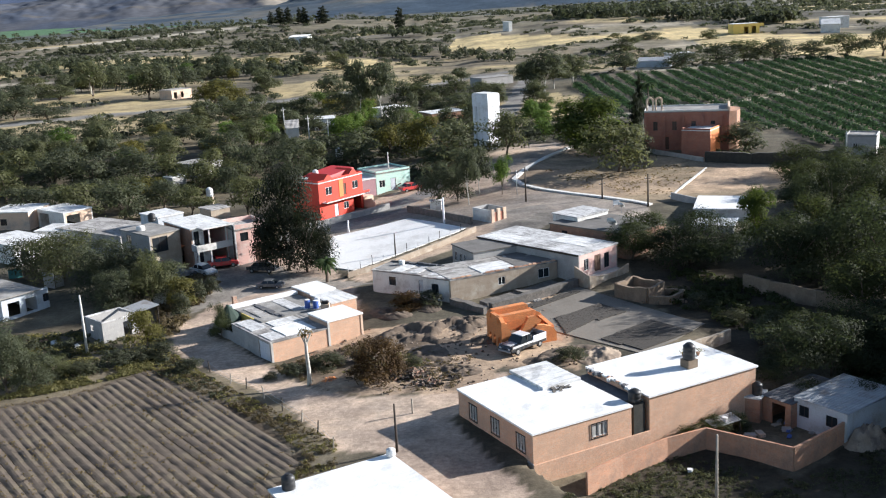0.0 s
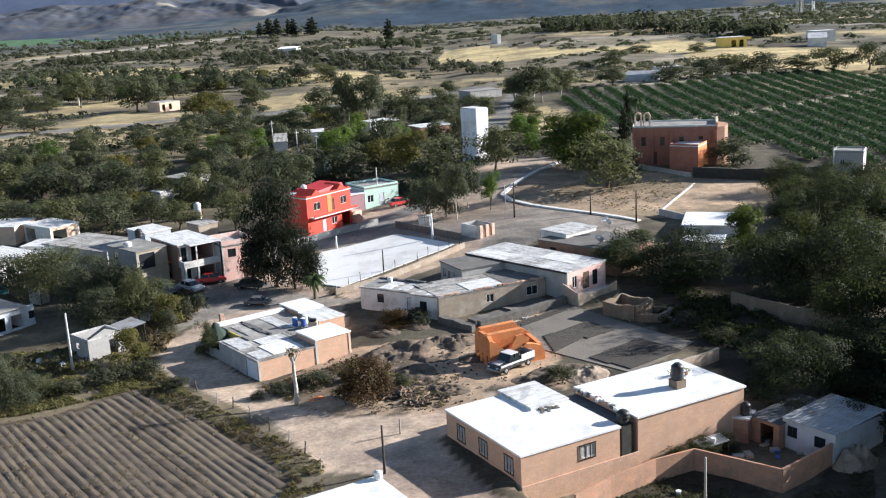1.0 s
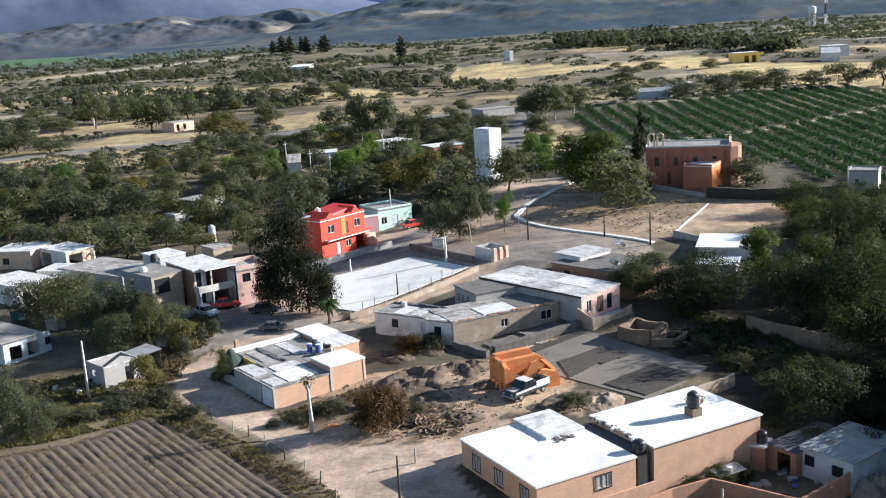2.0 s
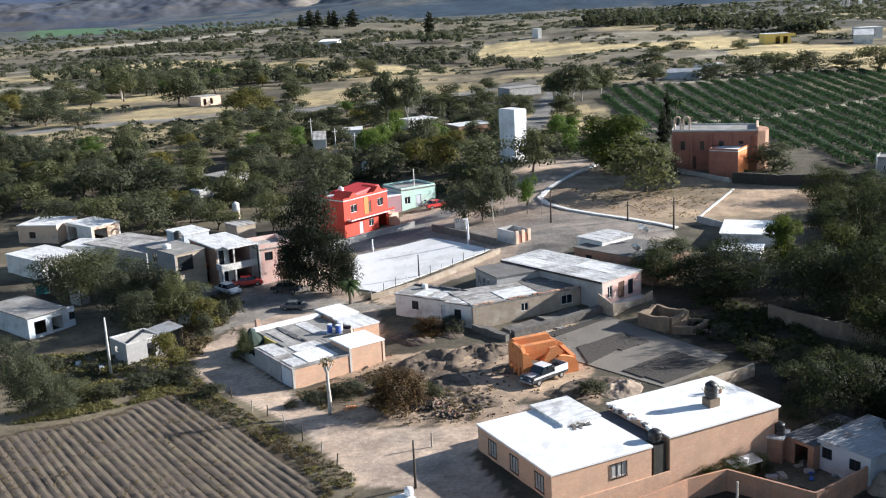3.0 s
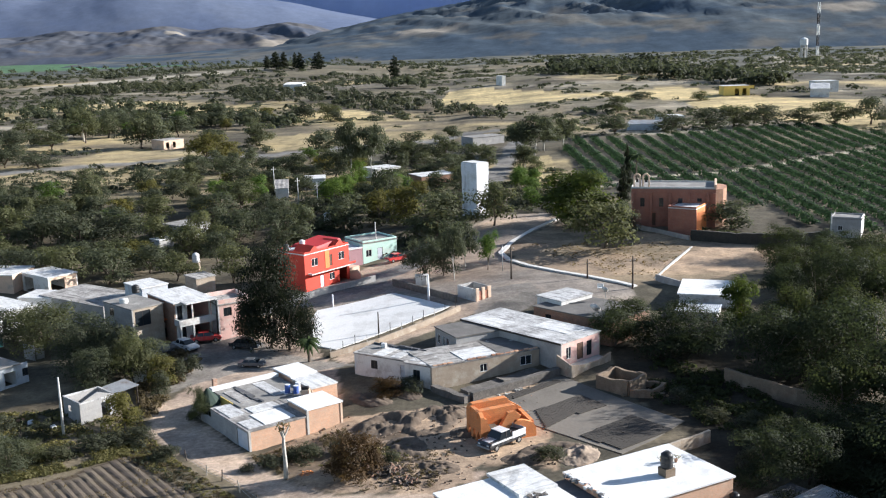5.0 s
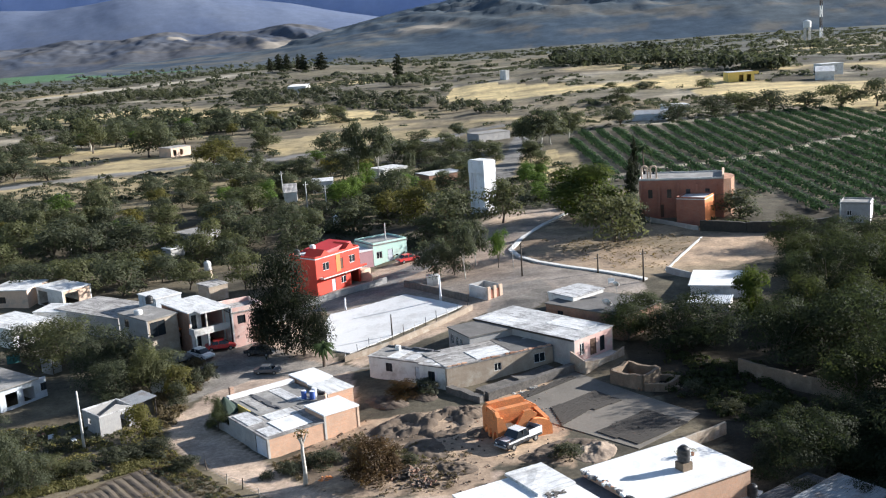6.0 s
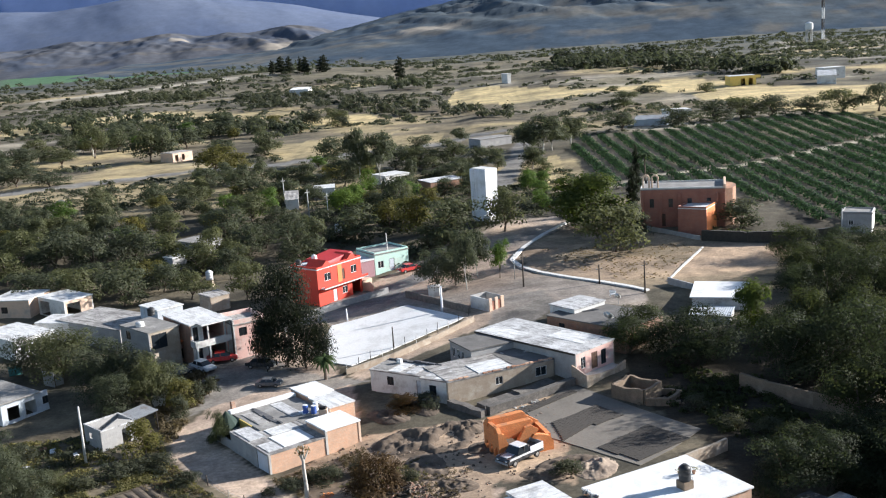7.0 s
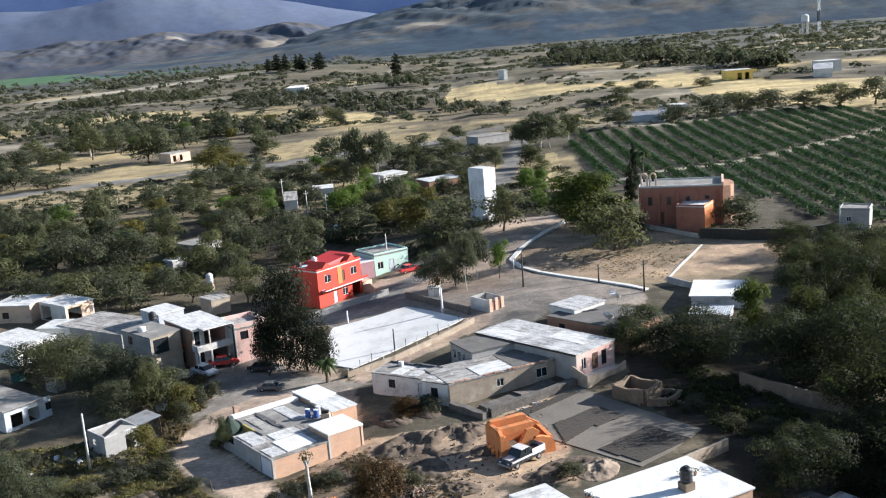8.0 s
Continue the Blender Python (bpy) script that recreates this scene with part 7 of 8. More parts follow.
                k, h = len(mesh), r.uniform(0.09, 0.115)
                z0 = top_of(c[0], c[1]) - top_of(cx, cy)
                for dz in (0.05, 0.075 + h):
                    for du, dv in ((-0.154, -0.084), (0.154, -0.084), (0.154, 0.084), (-0.154, 0.084)):
                        w = c + u * (du + r.uniform(-0.005, 0.005)) + v * (dv + r.uniform(-0.005, 0.005))
                        mesh.append((w[0] - cx, w[1] - cy, z0 + dz - 0.0))
                faces += [(k + 4, k + 5, k + 6, k + 7), (k, k + 1, k + 5, k + 4), (k + 1, k + 2, k + 6, k + 5), (k + 2, k + 3, k + 7, k + 6), (k + 3, k, k + 4, k + 7)]
        o = new("raw_bricks", mesh_of("raw_bricks", mesh, faces, M["clay_raw"]))
        o.parent = ob
        tagged(o, "rows of dark raw clay bricks, the narrow strip standing for shade", kind="stuff")


# The last, narrow brick patch is a dark strip for the low wall's shade.
drying_bed([(5.64, 117.38), (11.53, 125.17), (24.16, 110.05), (19.98, 105), (16.17, 101.37), (7.82, 109.86)], ([(8.3, 113.9), (13.7, 118.3), (16.5, 115.2), (13.2, 112.6), (12.6, 112.9), (9.1, 108.6)], [(12.4, 106.2), (18.8, 112.0), (22.5, 107.5), (16.4, 102.4)], [(2.6, 117.0), (6.6, 119.6), (11.6, 123.2), (12.0, 122.4), (7.4, 118.6), (4.6, 116.6)]), 40, "swept clay drying floor with patches of raw bricks")


def run_wall(name, points, height, material, label, thick=0.2, category="wall", uneven=0.0, seed=0, down=0.5, top_z=None):
    """A free-standing wall along points: a part for each stretch, with a level or ragged top."""
    x0, y0 = points[0]
    ob = thing(name, x0, y0, top_of(x0, y0), label, category)
    r = random.Random(seed)
    for (ax, ay), (bx, by) in zip(points, points[1:]):
        l = math.hypot(bx - ax, by - ay)
        n = max(1, int(l / 1.2)) if uneven else max(1, int(l / 6))
        tops = [r.uniform(-uneven, uneven) for _ in range(n + 1)]
        outline = []
        for i in range(n + 1):
            t = i / n
            g = top_of(ax + (bx - ax) * t, ay + (by - ay) * t) - top_of(x0, y0)
            outline.append((l * t, g + height + tops[i] if top_z is None else top_z - top_of(x0, y0) + tops[i]))
        bottom = [(l * (1 - i / n), top_of(bx + (ax - bx) * i / n, by + (ay - by) * i / n) - top_of(x0, y0) - down) for i in range(n + 1)]
        m = ob.matrix_basis.inverted() @ pose(ax, ay, top_of(x0, y0), 0, 0, math.degrees(math.atan2(by - ay, bx - ax)))
        part("wall_stretch", prism(outline + bottom, -thick / 2, thick / 2), M[material], ob, "", m)
    return ob


run_wall("compound_wall", [(7.76, 75.47), (10.82, 78.23), (14.91, 81.2), (18.49, 82.9), (21.63, 80.54), (24.41, 78.43), (28.92, 82.09), (32.37, 85.32), (37.25, 89.33)], 2.0, "brick_wall", "unplastered brick wall round a compound", 0.2, "wall", 0.0, 2)
run_wall("sheet_screen", [(-58.97, 137.3), (-57.17, 136.52)], 2.0, "sheet", "rusty grey metal sheets propped up as a screen", 0.06, "screen", 0.1, 13)
run_wall("sheet_screen", [(-57.19, 136.96), (-56.33, 137.59)], 1.6, "sheet", "rusty grey metal sheets propped up as a screen", 0.06, "screen", 0.1, 14)
run_wall("tarp_screen", [(-65.58, 141.44), (-64, 142.31)], 1.3, "teal", "teal plastic tarpaulin screen beside a yard", 0.05, "screen", 0.05, 15)
run_wall("timber_screen", [(-63.41, 141.3), (-60.13, 139.2)], 1.5, "wood_dark", "dark timber board screen in a yard", 0.06, "screen", 0.1, 16)
run_wall("white_board", [(-41.03, 127.1), (-39.38, 127.4)], 1.6, "plaster_white", "square white board standing among shrubs", 0.08, "board", 0.0, 17)
run_wall("garden_wall", [(18.37, 98.94), (21.92, 101.54), (25.44, 104.11)], 1.3, "adobe", "pale adobe wall at the end of the drying beds", 0.3, "wall", 0.05, 3)
run_wall("stone_bank", [(-3.3, 121.2), (-0.6, 118.4), (0.7, 117.0)], 0.8, "stone_dark", "dark rubble bank beside the adobe house", 0.9, "wall", 0.25, 4)
run_wall("long_low_wall", [(1.2, 117.6), (6.4, 121.0), (11.8, 124.8)], 1.0, "stone_dark", "long low grey wall with a flat top", 0.8, "wall", 0.04, 18)
run_wall("rubble_verge", [(0.4, 119.6), (4.6, 122.6), (9.2, 126.2)], 0.4, "stone_dark", "strip of pale rubble below the adobe house", 1.6, "rubble", 0.2, 19)
run_wall("stone_wall", [(40.01, 184.3), (47.35, 181.71), (53.82, 180.82), (61.68, 181.57)], 1.9, "stone_shade_black", "dark dry stone wall below the crop field", 0.6, "wall", 0.12, 5)
run_wall("court_wall", [(-17.23, 134.26), (-11.22, 138.45), (-5.23, 144.29), (-0.26, 149.71)], 0.8, "adobe", "low tan wall along the concrete court", 0.25, "wall", 0.0, 6)
run_wall("court_back_wall", [(-11.15, 167.87), (-4.71, 158.81), (-0.82, 153.48)], 1.1, "stone_dark", "low dark wall behind the concrete court", 0.3, "wall", 0.0, 7)
run_wall("street_wall", [(-26.59, 161.8), (-20.61, 168.27), (-14.48, 172.89)], 1.0, "plaster_grey", "low grey street wall opposite the red house", 0.2, "wall", 0.0, 8)
run_wall("wood_wall", [(31.07, 121.3), (33.4, 118.4), (37.4, 114.2), (43.5, 109.4), (50.0, 106.0)], 1.9, "adobe_old_shaded", "old adobe wall coloured dark for the shade under the trees", 0.35, "wall", 0.06, 9)
run_wall("church_yard_wall", [(32.01, 194), (36.91, 187.44), (39.73, 184.35)], 0.9, "plaster_grey", "grey churchyard retaining wall", 0.25, "wall", 0.0, 10)
run_wall("path_wall", [(29.78, 160.46), (32.74, 156.44)], 1.0, "plaster_grey", "short grey wall at the foot of the path", 0.25, "wall", 0.0, 11)


# The old round ruin beyond the beds.
def ruin():
    x, y = (16.0, 120.6)
    ob = thing("ruin", x, y, top_of(x, y), "roofless broken adobe hut beside the drying beds", "ruin")
    r = random.Random(12)
    for corners, high in (([(16.0, 120.6), (19.2, 117.9), (21.6, 120.6), (18.4, 123.4), (16.0, 120.6)], 1.75), ([(19.4, 117.7), (22.0, 117.2), (23.7, 119.6), (21.7, 120.8)], 0.85)):
        for (ax, ay), (bx, by) in zip(corners, corners[1:]):
            length, n = math.hypot(bx - ax, by - ay), 7
            top = [(length * i / n, high * (1 - 0.14 * abs(math.sin(i * 0.5 + ax))) + r.uniform(-0.06, 0.06)) for i in range(n + 1)]
            part("wall_stretch", prism(top + [(length, -0.7), (0, -0.7)], -0.2, 0.2), M["adobe_old_shaded"], ob, "", pose(ax - x, ay - y, 0, 0, 0, math.degrees(math.atan2(by - ay, bx - ax))))
    for i in range(14):
        q = r.uniform(0.1, 0.28)
        part("fallen_block", box(-q, q, -q * 0.7, q * 0.7, -0.2, q, bevel=0.05), M["adobe_old_shaded"], ob, "", pose(5.0 + r.gauss(0, 1.3), -2.6 + r.gauss(0, 0.9), 0, r.uniform(-20, 20), r.uniform(-20, 20), r.uniform(0, 180)))


ruin()


# ---- concrete court, kerbs and plaza ----
def court():
    pts = COURT
    cx, cy = sum(p[0] for p in pts) / len(pts), sum(p[1] for p in pts) / len(pts)
    z = max(top_of(*p) for p in pts) * 0.35 + min(top_of(*p) for p in pts) * 0.65
    bm = bmesh.new()
    top = [bm.verts.new((x - cx, y - cy, top_of(x, y) + 0.12)) for x, y in pts]
    low = [bm.verts.new((x - cx, y - cy, -2.5)) for x, y in pts]
    draped(bm, top, low, cx, cy, 0.0, 0.14)
    ob = thing("sports_court", cx, cy, 0.0, "pale concrete sports court, bright in the sun", "court", "", "structure")
    part("concrete_slab", bm, M["court"], ob)


court()


def kerb(points, width, height, label):
    ob = thing("kerb", *points[0], top_of(*points[0]), label, "kerb", "", "structure")
    for (ax, ay), (bx, by) in zip(points, points[1:]):
        l = math.hypot(bx - ax, by - ay)
        za, zb = top_of(ax, ay) - top_of(*points[0]), top_of(bx, by) - top_of(*points[0])
        m = ob.matrix_basis.inverted() @ pose(ax, ay, top_of(*points[0]), 0, 0, math.degrees(math.atan2(by - ay, bx - ax)))
        part("kerb_stretch", prism([(0, za + height), (l, zb + height), (l, zb - 0.4), (0, za - 0.4)], -width / 2, width / 2), M["kerb"], ob, "", m)


kerb([(18.68, 208.78), (13.24, 199.37), (9.02, 190.02), (6.65, 182.29), (7.87, 176.96), (10.87, 171.97), (15.08, 167.46), (19.97, 163.3), (23.84, 159.86), (26.17, 157.34)], 0.85, 0.22, "whitewashed kerb walk round the church knoll")
kerb([(29.9, 161.55), (34.18, 171.04), (39.42, 180.59)], 0.32, 0.15, "pale path edge up to the church")


court_fence = thing("court_fence", -17.2, 134.9, 0.0, "thin iron and white posts along the court wall", "fence")
for i in range(12):
    x, y = -17.2 + 1.48 * i, 134.9 + 1.28 * i + 0.012 * i * i
    part("post", tube([(x + 17.2, y - 134.9, top_of(x, y) - 0.3), (x + 17.2, y - 134.9, top_of(x, y) + 1.35 + 0.25 * (i % 3))], [0.045, 0.04], 6), M["iron" if i % 3 else "kerb"], court_fence)


def planter():
    x, y, ang, l, w = (-0.63, 156.26, -50.62, 4.18, 3.09)
    ob = thing("garden_booth", x, y, top_of(x, y), "low white and terracotta walled booth in the plaza", "booth")
    m = frame_at(x, y, ang, ob)
    part("white_wall", box(0, l, 0, 0.2, -0.8, 1.9, bevel=0.02), M["plaster_white"], ob, "", m)
    part("back_wall", box(0, l, w - 0.2, w, -0.8, 1.9, bevel=0.02), M["plaster_grey"], ob, "", m)
    part("left_wall", box(0, 0.2, 0.2, w - 0.2, -0.8, 1.9), M["plaster_grey"], ob, "", m)
    for i in range(3):
        y0 = 0.1 + (w - 0.8) * i / 2
        part("pier", box(l - 0.2, l + 0.1, y0, y0 + 0.6, -0.8, 2.0, bevel=0.03), M["plaster_peach"], ob, "peach painted pier", m)
    part("right_wall", box(l - 0.15, l, 0.2, w - 0.2, -0.8, 1.5), M["brick_red"], ob, "", m)


planter()
bench_x, bench_y = (-6.5, 166.2)
sign = thing("plaza_kiosk", bench_x, bench_y, top_of(bench_x, bench_y), "small white kiosk box under the plaza trees", "kiosk")
part("body", box(-0.9, 0.9, -0.7, 0.7, -0.3, 1.5, bevel=0.04), M["plaster_white"], sign)
part("roof", box(-1.0, 1.0, -0.8, 0.8, 1.5, 1.62, bevel=0.02), M["roof_white"], sign)


# ---- vehicles ----
def paint(name, c):
    m, n, k, b = shader(name)
    at = n.new("ShaderNodeTexCoord").outputs["Object"]
    dust = noise_node(n, k, at, 2.5, 5.0)
    k.new(mix(n, k, c, (0.30, 0.26, 0.21), ramp(n, k, dust, [(0.45, grey(0)), (0.75, grey(0.45))])), b.inputs["Base Color"])
    b.inputs["Roughness"].default_value, b.inputs["Coat Weight"].default_value = 0.35, 0.4
    return m


CAR_PAINT = {"red": paint("red_car_paint", (0.62, 0.03, 0.03)), "white": paint("white_car_paint", (0.72, 0.74, 0.76)), "dark": paint("dark_car_paint", (0.02, 0.024, 0.03)), "grey": paint("grey_car_paint", (0.10, 0.11, 0.125)), "silver": paint("silver_car_paint", (0.48, 0.50, 0.53))}


def shell(outline, half, tuck):
    """A car body: a side outline, drawn in towards its top."""
    bm = bmesh.new()
    zs = [z for _, z in outline]
    z0, z1 = min(zs), max(zs)
    rings = []
    for s in (-1, -0.86, 0.86, 1):
        inner = abs(s) < 1
        ring = []
        for x, z in outline:
            t = (z - z0) / (z1 - z0 + 1e-6)
            w = half * (1 - tuck * t) * s
            ring.append(bm.verts.new((x * (1.0 if inner else 0.985), w, z if inner else z0 + (z - z0) * 0.93)))
        rings.append(ring)
    n = len(outline)
    for a, b in zip(rings, rings[1:]):
        for i in range(n):
            bm.faces.new((a[i], a[(i + 1) % n], b[(i + 1) % n], b[i]))
    bm.faces.new(rings[0][::-1]), bm.faces.new(rings[-1])
    bmesh.ops.recalc_face_normals(bm, faces=bm.faces)
    return bm


def vehicle(x, y, heading, colour, kind, label):
    """A parked car or pickup; heading in degrees from +x."""
    ob = thing("pickup_truck" if kind == "pickup" else "car", x, y, top_of(x, y) + 0.02, label, "truck" if kind == "pickup" else "car", "parked vehicles", turn=heading)
    p = CAR_PAINT[colour]
    if kind == "pickup":
        lower = [(-2.65, 0.45), (-2.6, 1.0), (0.9, 1.05), (2.45, 0.98), (2.65, 0.75), (2.6, 0.42)]
        cabin = [(-0.55, 1.03), (-0.45, 1.72), (0.75, 1.74), (1.25, 1.05)]
        half = 0.98
    else:
        lower = [(-2.1, 0.4), (-2.12, 0.85), (-1.5, 0.97), (1.1, 0.95), (2.0, 0.82), (2.12, 0.6), (2.08, 0.36)]
        cabin = [(-1.45, 0.95), (-0.95, 1.42), (0.45, 1.44), (1.15, 0.94)]
        half = 0.84
    part("body", shell(lower, half, 0.04), p, ob)
    part("glasshouse", shell(cabin, half * 0.93, 0.16), M["glass"], ob, "dark tinted windows")
    zc = max(z for _, z in cabin)
    x0, x1 = cabin[1][0], cabin[2][0]
    part("roof_panel", box(x0 - 0.02, x1 + 0.02, -half * 0.76, half * 0.76, zc - 0.06, zc + 0.03, bevel=0.03), p if kind != "pickup" else CAR_PAINT["white"], ob)
    for s in (-1, 1):
        part("pillar", box((x0 + x1) / 2 - 0.05, (x0 + x1) / 2 + 0.05, s * half * 0.8, s * half * 0.9, cabin[0][1], zc - 0.03), p, ob)
        part("rear_pillar", box(x0 - 0.3, x0 - 0.2, s * half * 0.8, s * half * 0.91, cabin[0][1], zc - 0.25), p, ob)
    if kind == "pickup":
        for s in (-1, 1):
            part("bed_side", box(-2.62, -0.62, s * half, s * (half - 0.1), 0.72, 1.42, bevel=0.02), CAR_PAINT["white"], ob)
            part("side_stripe", box(-0.6, 2.4, s * (half + 0.005), s * (half - 0.05), 0.78, 0.98, bevel=0.01), CAR_PAINT["white"], ob)
        part("tailgate", box(-2.64, -2.54, -half + 0.1, half - 0.1, 1.0, 1.42, bevel=0.02), CAR_PAINT["silver"], ob)
        part("bonnet_stripe", box(1.2, 2.4, -0.5, 0.5, 1.0, 1.06, bevel=0.02), CAR_PAINT["silver"], ob)
    end = lower[0][0], max(a for a, _ in lower)
    part("bumper", box(end[1] - 0.05, end[1] + 0.12, -half * 0.9, half * 0.9, 0.4, 0.58, bevel=0.03), M["galv"], ob)
    part("bumper", box(end[0] - 0.12, end[0] + 0.04, -half * 0.9, half * 0.9, 0.42, 0.6, bevel=0.03), M["galv"], ob)
    for s in (-0.62, 0.62):
        part("headlight", box(end[1] - 0.06, end[1] + 0.02, s * half - 0.15, s * half + 0.15, 0.66, 0.82, bevel=0.03), M["tank_white"], ob)
        part("tail_light", box(end[0] - 0.03, end[0] + 0.05, s * half - 0.12, s * half + 0.12, 0.68, 0.84, bevel=0.02), CAR_PAINT["red"], ob)
    r = 0.36 if kind == "pickup" else 0.31
    for wx in ((-1.6, 1.7) if kind == "pickup" else (-1.3, 1.3)):
        for s in (-1, 1):
            t = part("tyre", tube([(0, -0.11, 0), (0, -0.09, 0), (0, 0.09, 0), (0, 0.11, 0)], [r * 0.86, r, r, r * 0.86], 16), M["tyre"], ob, "", pose(wx, s * (half - 0.08), r))
            part("rim", tube([(0, -0.115, 0), (0, 0.115, 0)], [r * 0.55, r * 0.55], 12), M["galv"], t)
    return ob


x, y = (4.25, 104.5)
vehicle(x, y, -136, "dark", "pickup", "old dark pickup truck with silver bed sides beside the kiln")
x, y = (-11.73, 186.87)
vehicle(x, y, 35, "red", "car", "bright red car parked in front of the mint house")
x, y = (-37.6, 139.4)
vehicle(x, y, -40, "white", "car", "white and pale blue car parked at the forecourt")
x, y = (-40.48, 137.95)
vehicle(x, y, 40, "grey", "car", "dark grey car parked under the trees")
x, y = (-35.6, 142.6)
vehicle(x, y, 15, "red", "car", "red car parked against the pink house")
x, y = (-29.42, 139.31)
vehicle(x, y, -15, "dark", "car", "dark car parked under the conifer")
x, y = (-27.14, 132.35)
wreck = vehicle(x, y, -5, "grey", "car", "low wrecked grey car at the roadside")
wreck.matrix_basis = wreck.matrix_basis @ Matrix.Diagonal((0.8, 0.9, 0.72, 1))
x, y = (59.02, 157.07)
vehicle(x, y, 20, "dark", "car", "dark blue car parked among the trees")


# ---- poles, fences, tanks and small things ----
def standing(spec, colour, label, r=0.12, arm=True, group="utility poles"):
    (x, y), h = spec
    return pole(x, y, h, colour, label, r, arm, (0, 0), group)


standing(((-43.86, 111.02), 6.89), "pole_grey", "pale concrete pole beside the derelict hut", 0.14, False)
standing(((-7.2, 80.68), 4.22), "wood_dark", "dark wooden pole beside the lane", 0.1, False)
standing(((25.61, 156.47), 4.97), "wood_dark", "dark wooden utility pole on the church street")
standing(((19.53, 162.61), 3.03), "wood_dark", "dark wooden utility pole on the church street")
standing(((7.75, 163.61), 5.46), "wood_dark", "dark wooden utility pole at the street corner")
standing(((-11.49, 142.65), 3.14), "wood_dark", "dark pole at the edge of the court", 0.1, False)
standing(((-37.08, 236.92), 7.26), "pole_grey", "pale concrete utility pole among the trees")
standing(((-32.56, 235.65), 6.34), "pole_grey", "pale concrete utility pole among the trees")
standing(((-147.93, 410.64), 7.6), "pole_grey", "distant pale pole in the fields", 0.3, False)
standing(((-15.83, 191.27), 6.79), "pole_grey", "pale utility pole in front of the mint house", 0.12, False)
standing(((17.08, 72.73), 5.9), "wood_pale", "weathered wooden pole outside the compound wall", 0.11, False)
standing(((-5, 156.24), 3.99), "tower", "white-painted post at the end of the court", 0.16, False, "court posts")
standing(((-19.79, 158.35), 1.95), "tower", "short white post on the street", 0.14, False, "court posts")
standing(((63.94, 183.45), 4.5), "pole_grey", "pale pole beside the concrete hut", 0.12, False)
standing(((54.75, 144.79), 5.23), "wood_dark", "dark pole among the trees", 0.1, False)
standing(((-33.93, 143.02), 5.68), "wood_dark", "dark pole in front of the pink house", 0.1, False)
standing(((-46.65, 260.08), 6.96), "pole_grey", "pale concrete utility pole among the trees")
standing(((6.59, 169.48), 4.17), "galv", "thin steel street post", 0.06, False)

# Field fence: leaning posts and slack wires.
fence = thing("field_fence", *(-12.72, 82.44), 0.0, "leaning wooden posts with slack wire along the lane", "fence")
fence_posts = [(-12.69, 82.21), (-14.54, 85.79), (-16.43, 88.97), (-18.73, 92.11), (-21.09, 95.6), (-23.4, 98.24), (-25.3, 99.69), (-28.29, 103.58)]
for i, (x, y) in enumerate(fence_posts):
    r = random.Random(i)
    m = fence.matrix_basis.inverted() @ pose(x, y, top_of(x, y), r.uniform(-9, 9), r.uniform(-9, 9), 0)
    part("post", tube([(0, 0, -0.3), (0.02, 0, 0.7), (0, 0.02, 1.3)], [0.075, 0.065, 0.055], 6), M["wood_dark" if i % 2 else "wood_pale"], fence, "", m)
for (ax, ay), (bx, by) in zip(fence_posts, fence_posts[1:]):
    for h in (0.55, 1.05):
        a, b = Vector((ax, ay, top_of(ax, ay) + h)), Vector((bx, by, top_of(bx, by) + h))
        o = fence.matrix_basis.translation
        part("wire", tube([a - o, (a + b) / 2 - o - Vector((0, 0, 0.08)), b - o], [0.012] * 3, 4), M["galv"], fence)
post_x, post_y = (-6.35, 88.62)
short_post = thing("gate_post", post_x, post_y, top_of(post_x, post_y), "short weathered gate post at the lane corner", "post")
part("shaft", tube([(0, 0, -0.3), (0, 0, 1.4)], [0.09, 0.075], 7), M["wood_pale"], short_post)

# The bare pale stump of a dead tree.
stump_x, stump_y, stump_h, _ = (-17.1, 98.37, 5.69, 1.12)
stump = thing("dead_tree", stump_x, stump_y, top_of(stump_x, stump_y), "dead tree with whitewashed trunk and lopped stubs", "tree")
part("trunk", tube([(0, 0, -0.2), (0.05, 0, stump_h * 0.3), (-0.03, 0, stump_h * 0.62), (0.02, 0, stump_h * 0.8)], [0.26, 0.2, 0.17, 0.15], 9), M["bark_pale"], stump, "", None, True)
for a, q, z in ((20, 0.7, 1.0), (150, 0.8, 1.02), (265, 0.5, 0.97), (80, 0.35, 1.05)):
    part("branch", tube([(0, 0, stump_h * 0.74), (q * 0.5 * math.cos(radians(a)), q * 0.5 * math.sin(radians(a)), stump_h * 0.86), (q * math.cos(radians(a)), q * math.sin(radians(a)), stump_h * z)], [0.12, 0.09, 0.05], 6), M["bark_pale"], stump)
r = np.random.RandomState(4)
v, f = leaf_cloud(r, [(0, 0, stump_h * 0.95, 0.8, 0.8, 0.5)], 70, 0.14)
me = blades("twigs", v, f, M["dry"])
o = new("twigs", me)
o.parent = stump


def on_house(hs, axes, x, y, z):
    return hs.matrix_basis @ axes @ Vector((x, y, z))


# Tanks on roofs.
p = on_house(big_house, big_axes, 18.7, 3.2, 3.0)
stand = thing("tank_stand", p.x, p.y, p.z, "grey rendered tank stand on a white roof", "stand", turn=30)
part("brickwork", box(-0.55, 0.55, -0.55, 0.55, 0, 0.75, bevel=0.02), M["adobe_old_shaded"], stand)
water_tank(p.x, p.y, p.z + 0.75, 1.5, 0.55)
p = on_house(big_house, big_axes, 10.65, 0.75, -0.45)
tower_b = thing("tank_stand", p.x, p.y, p.z, "tank stand coloured black for shade in the passage", "stand", turn=30)
# The stand is coloured black to carry the passage's shade.
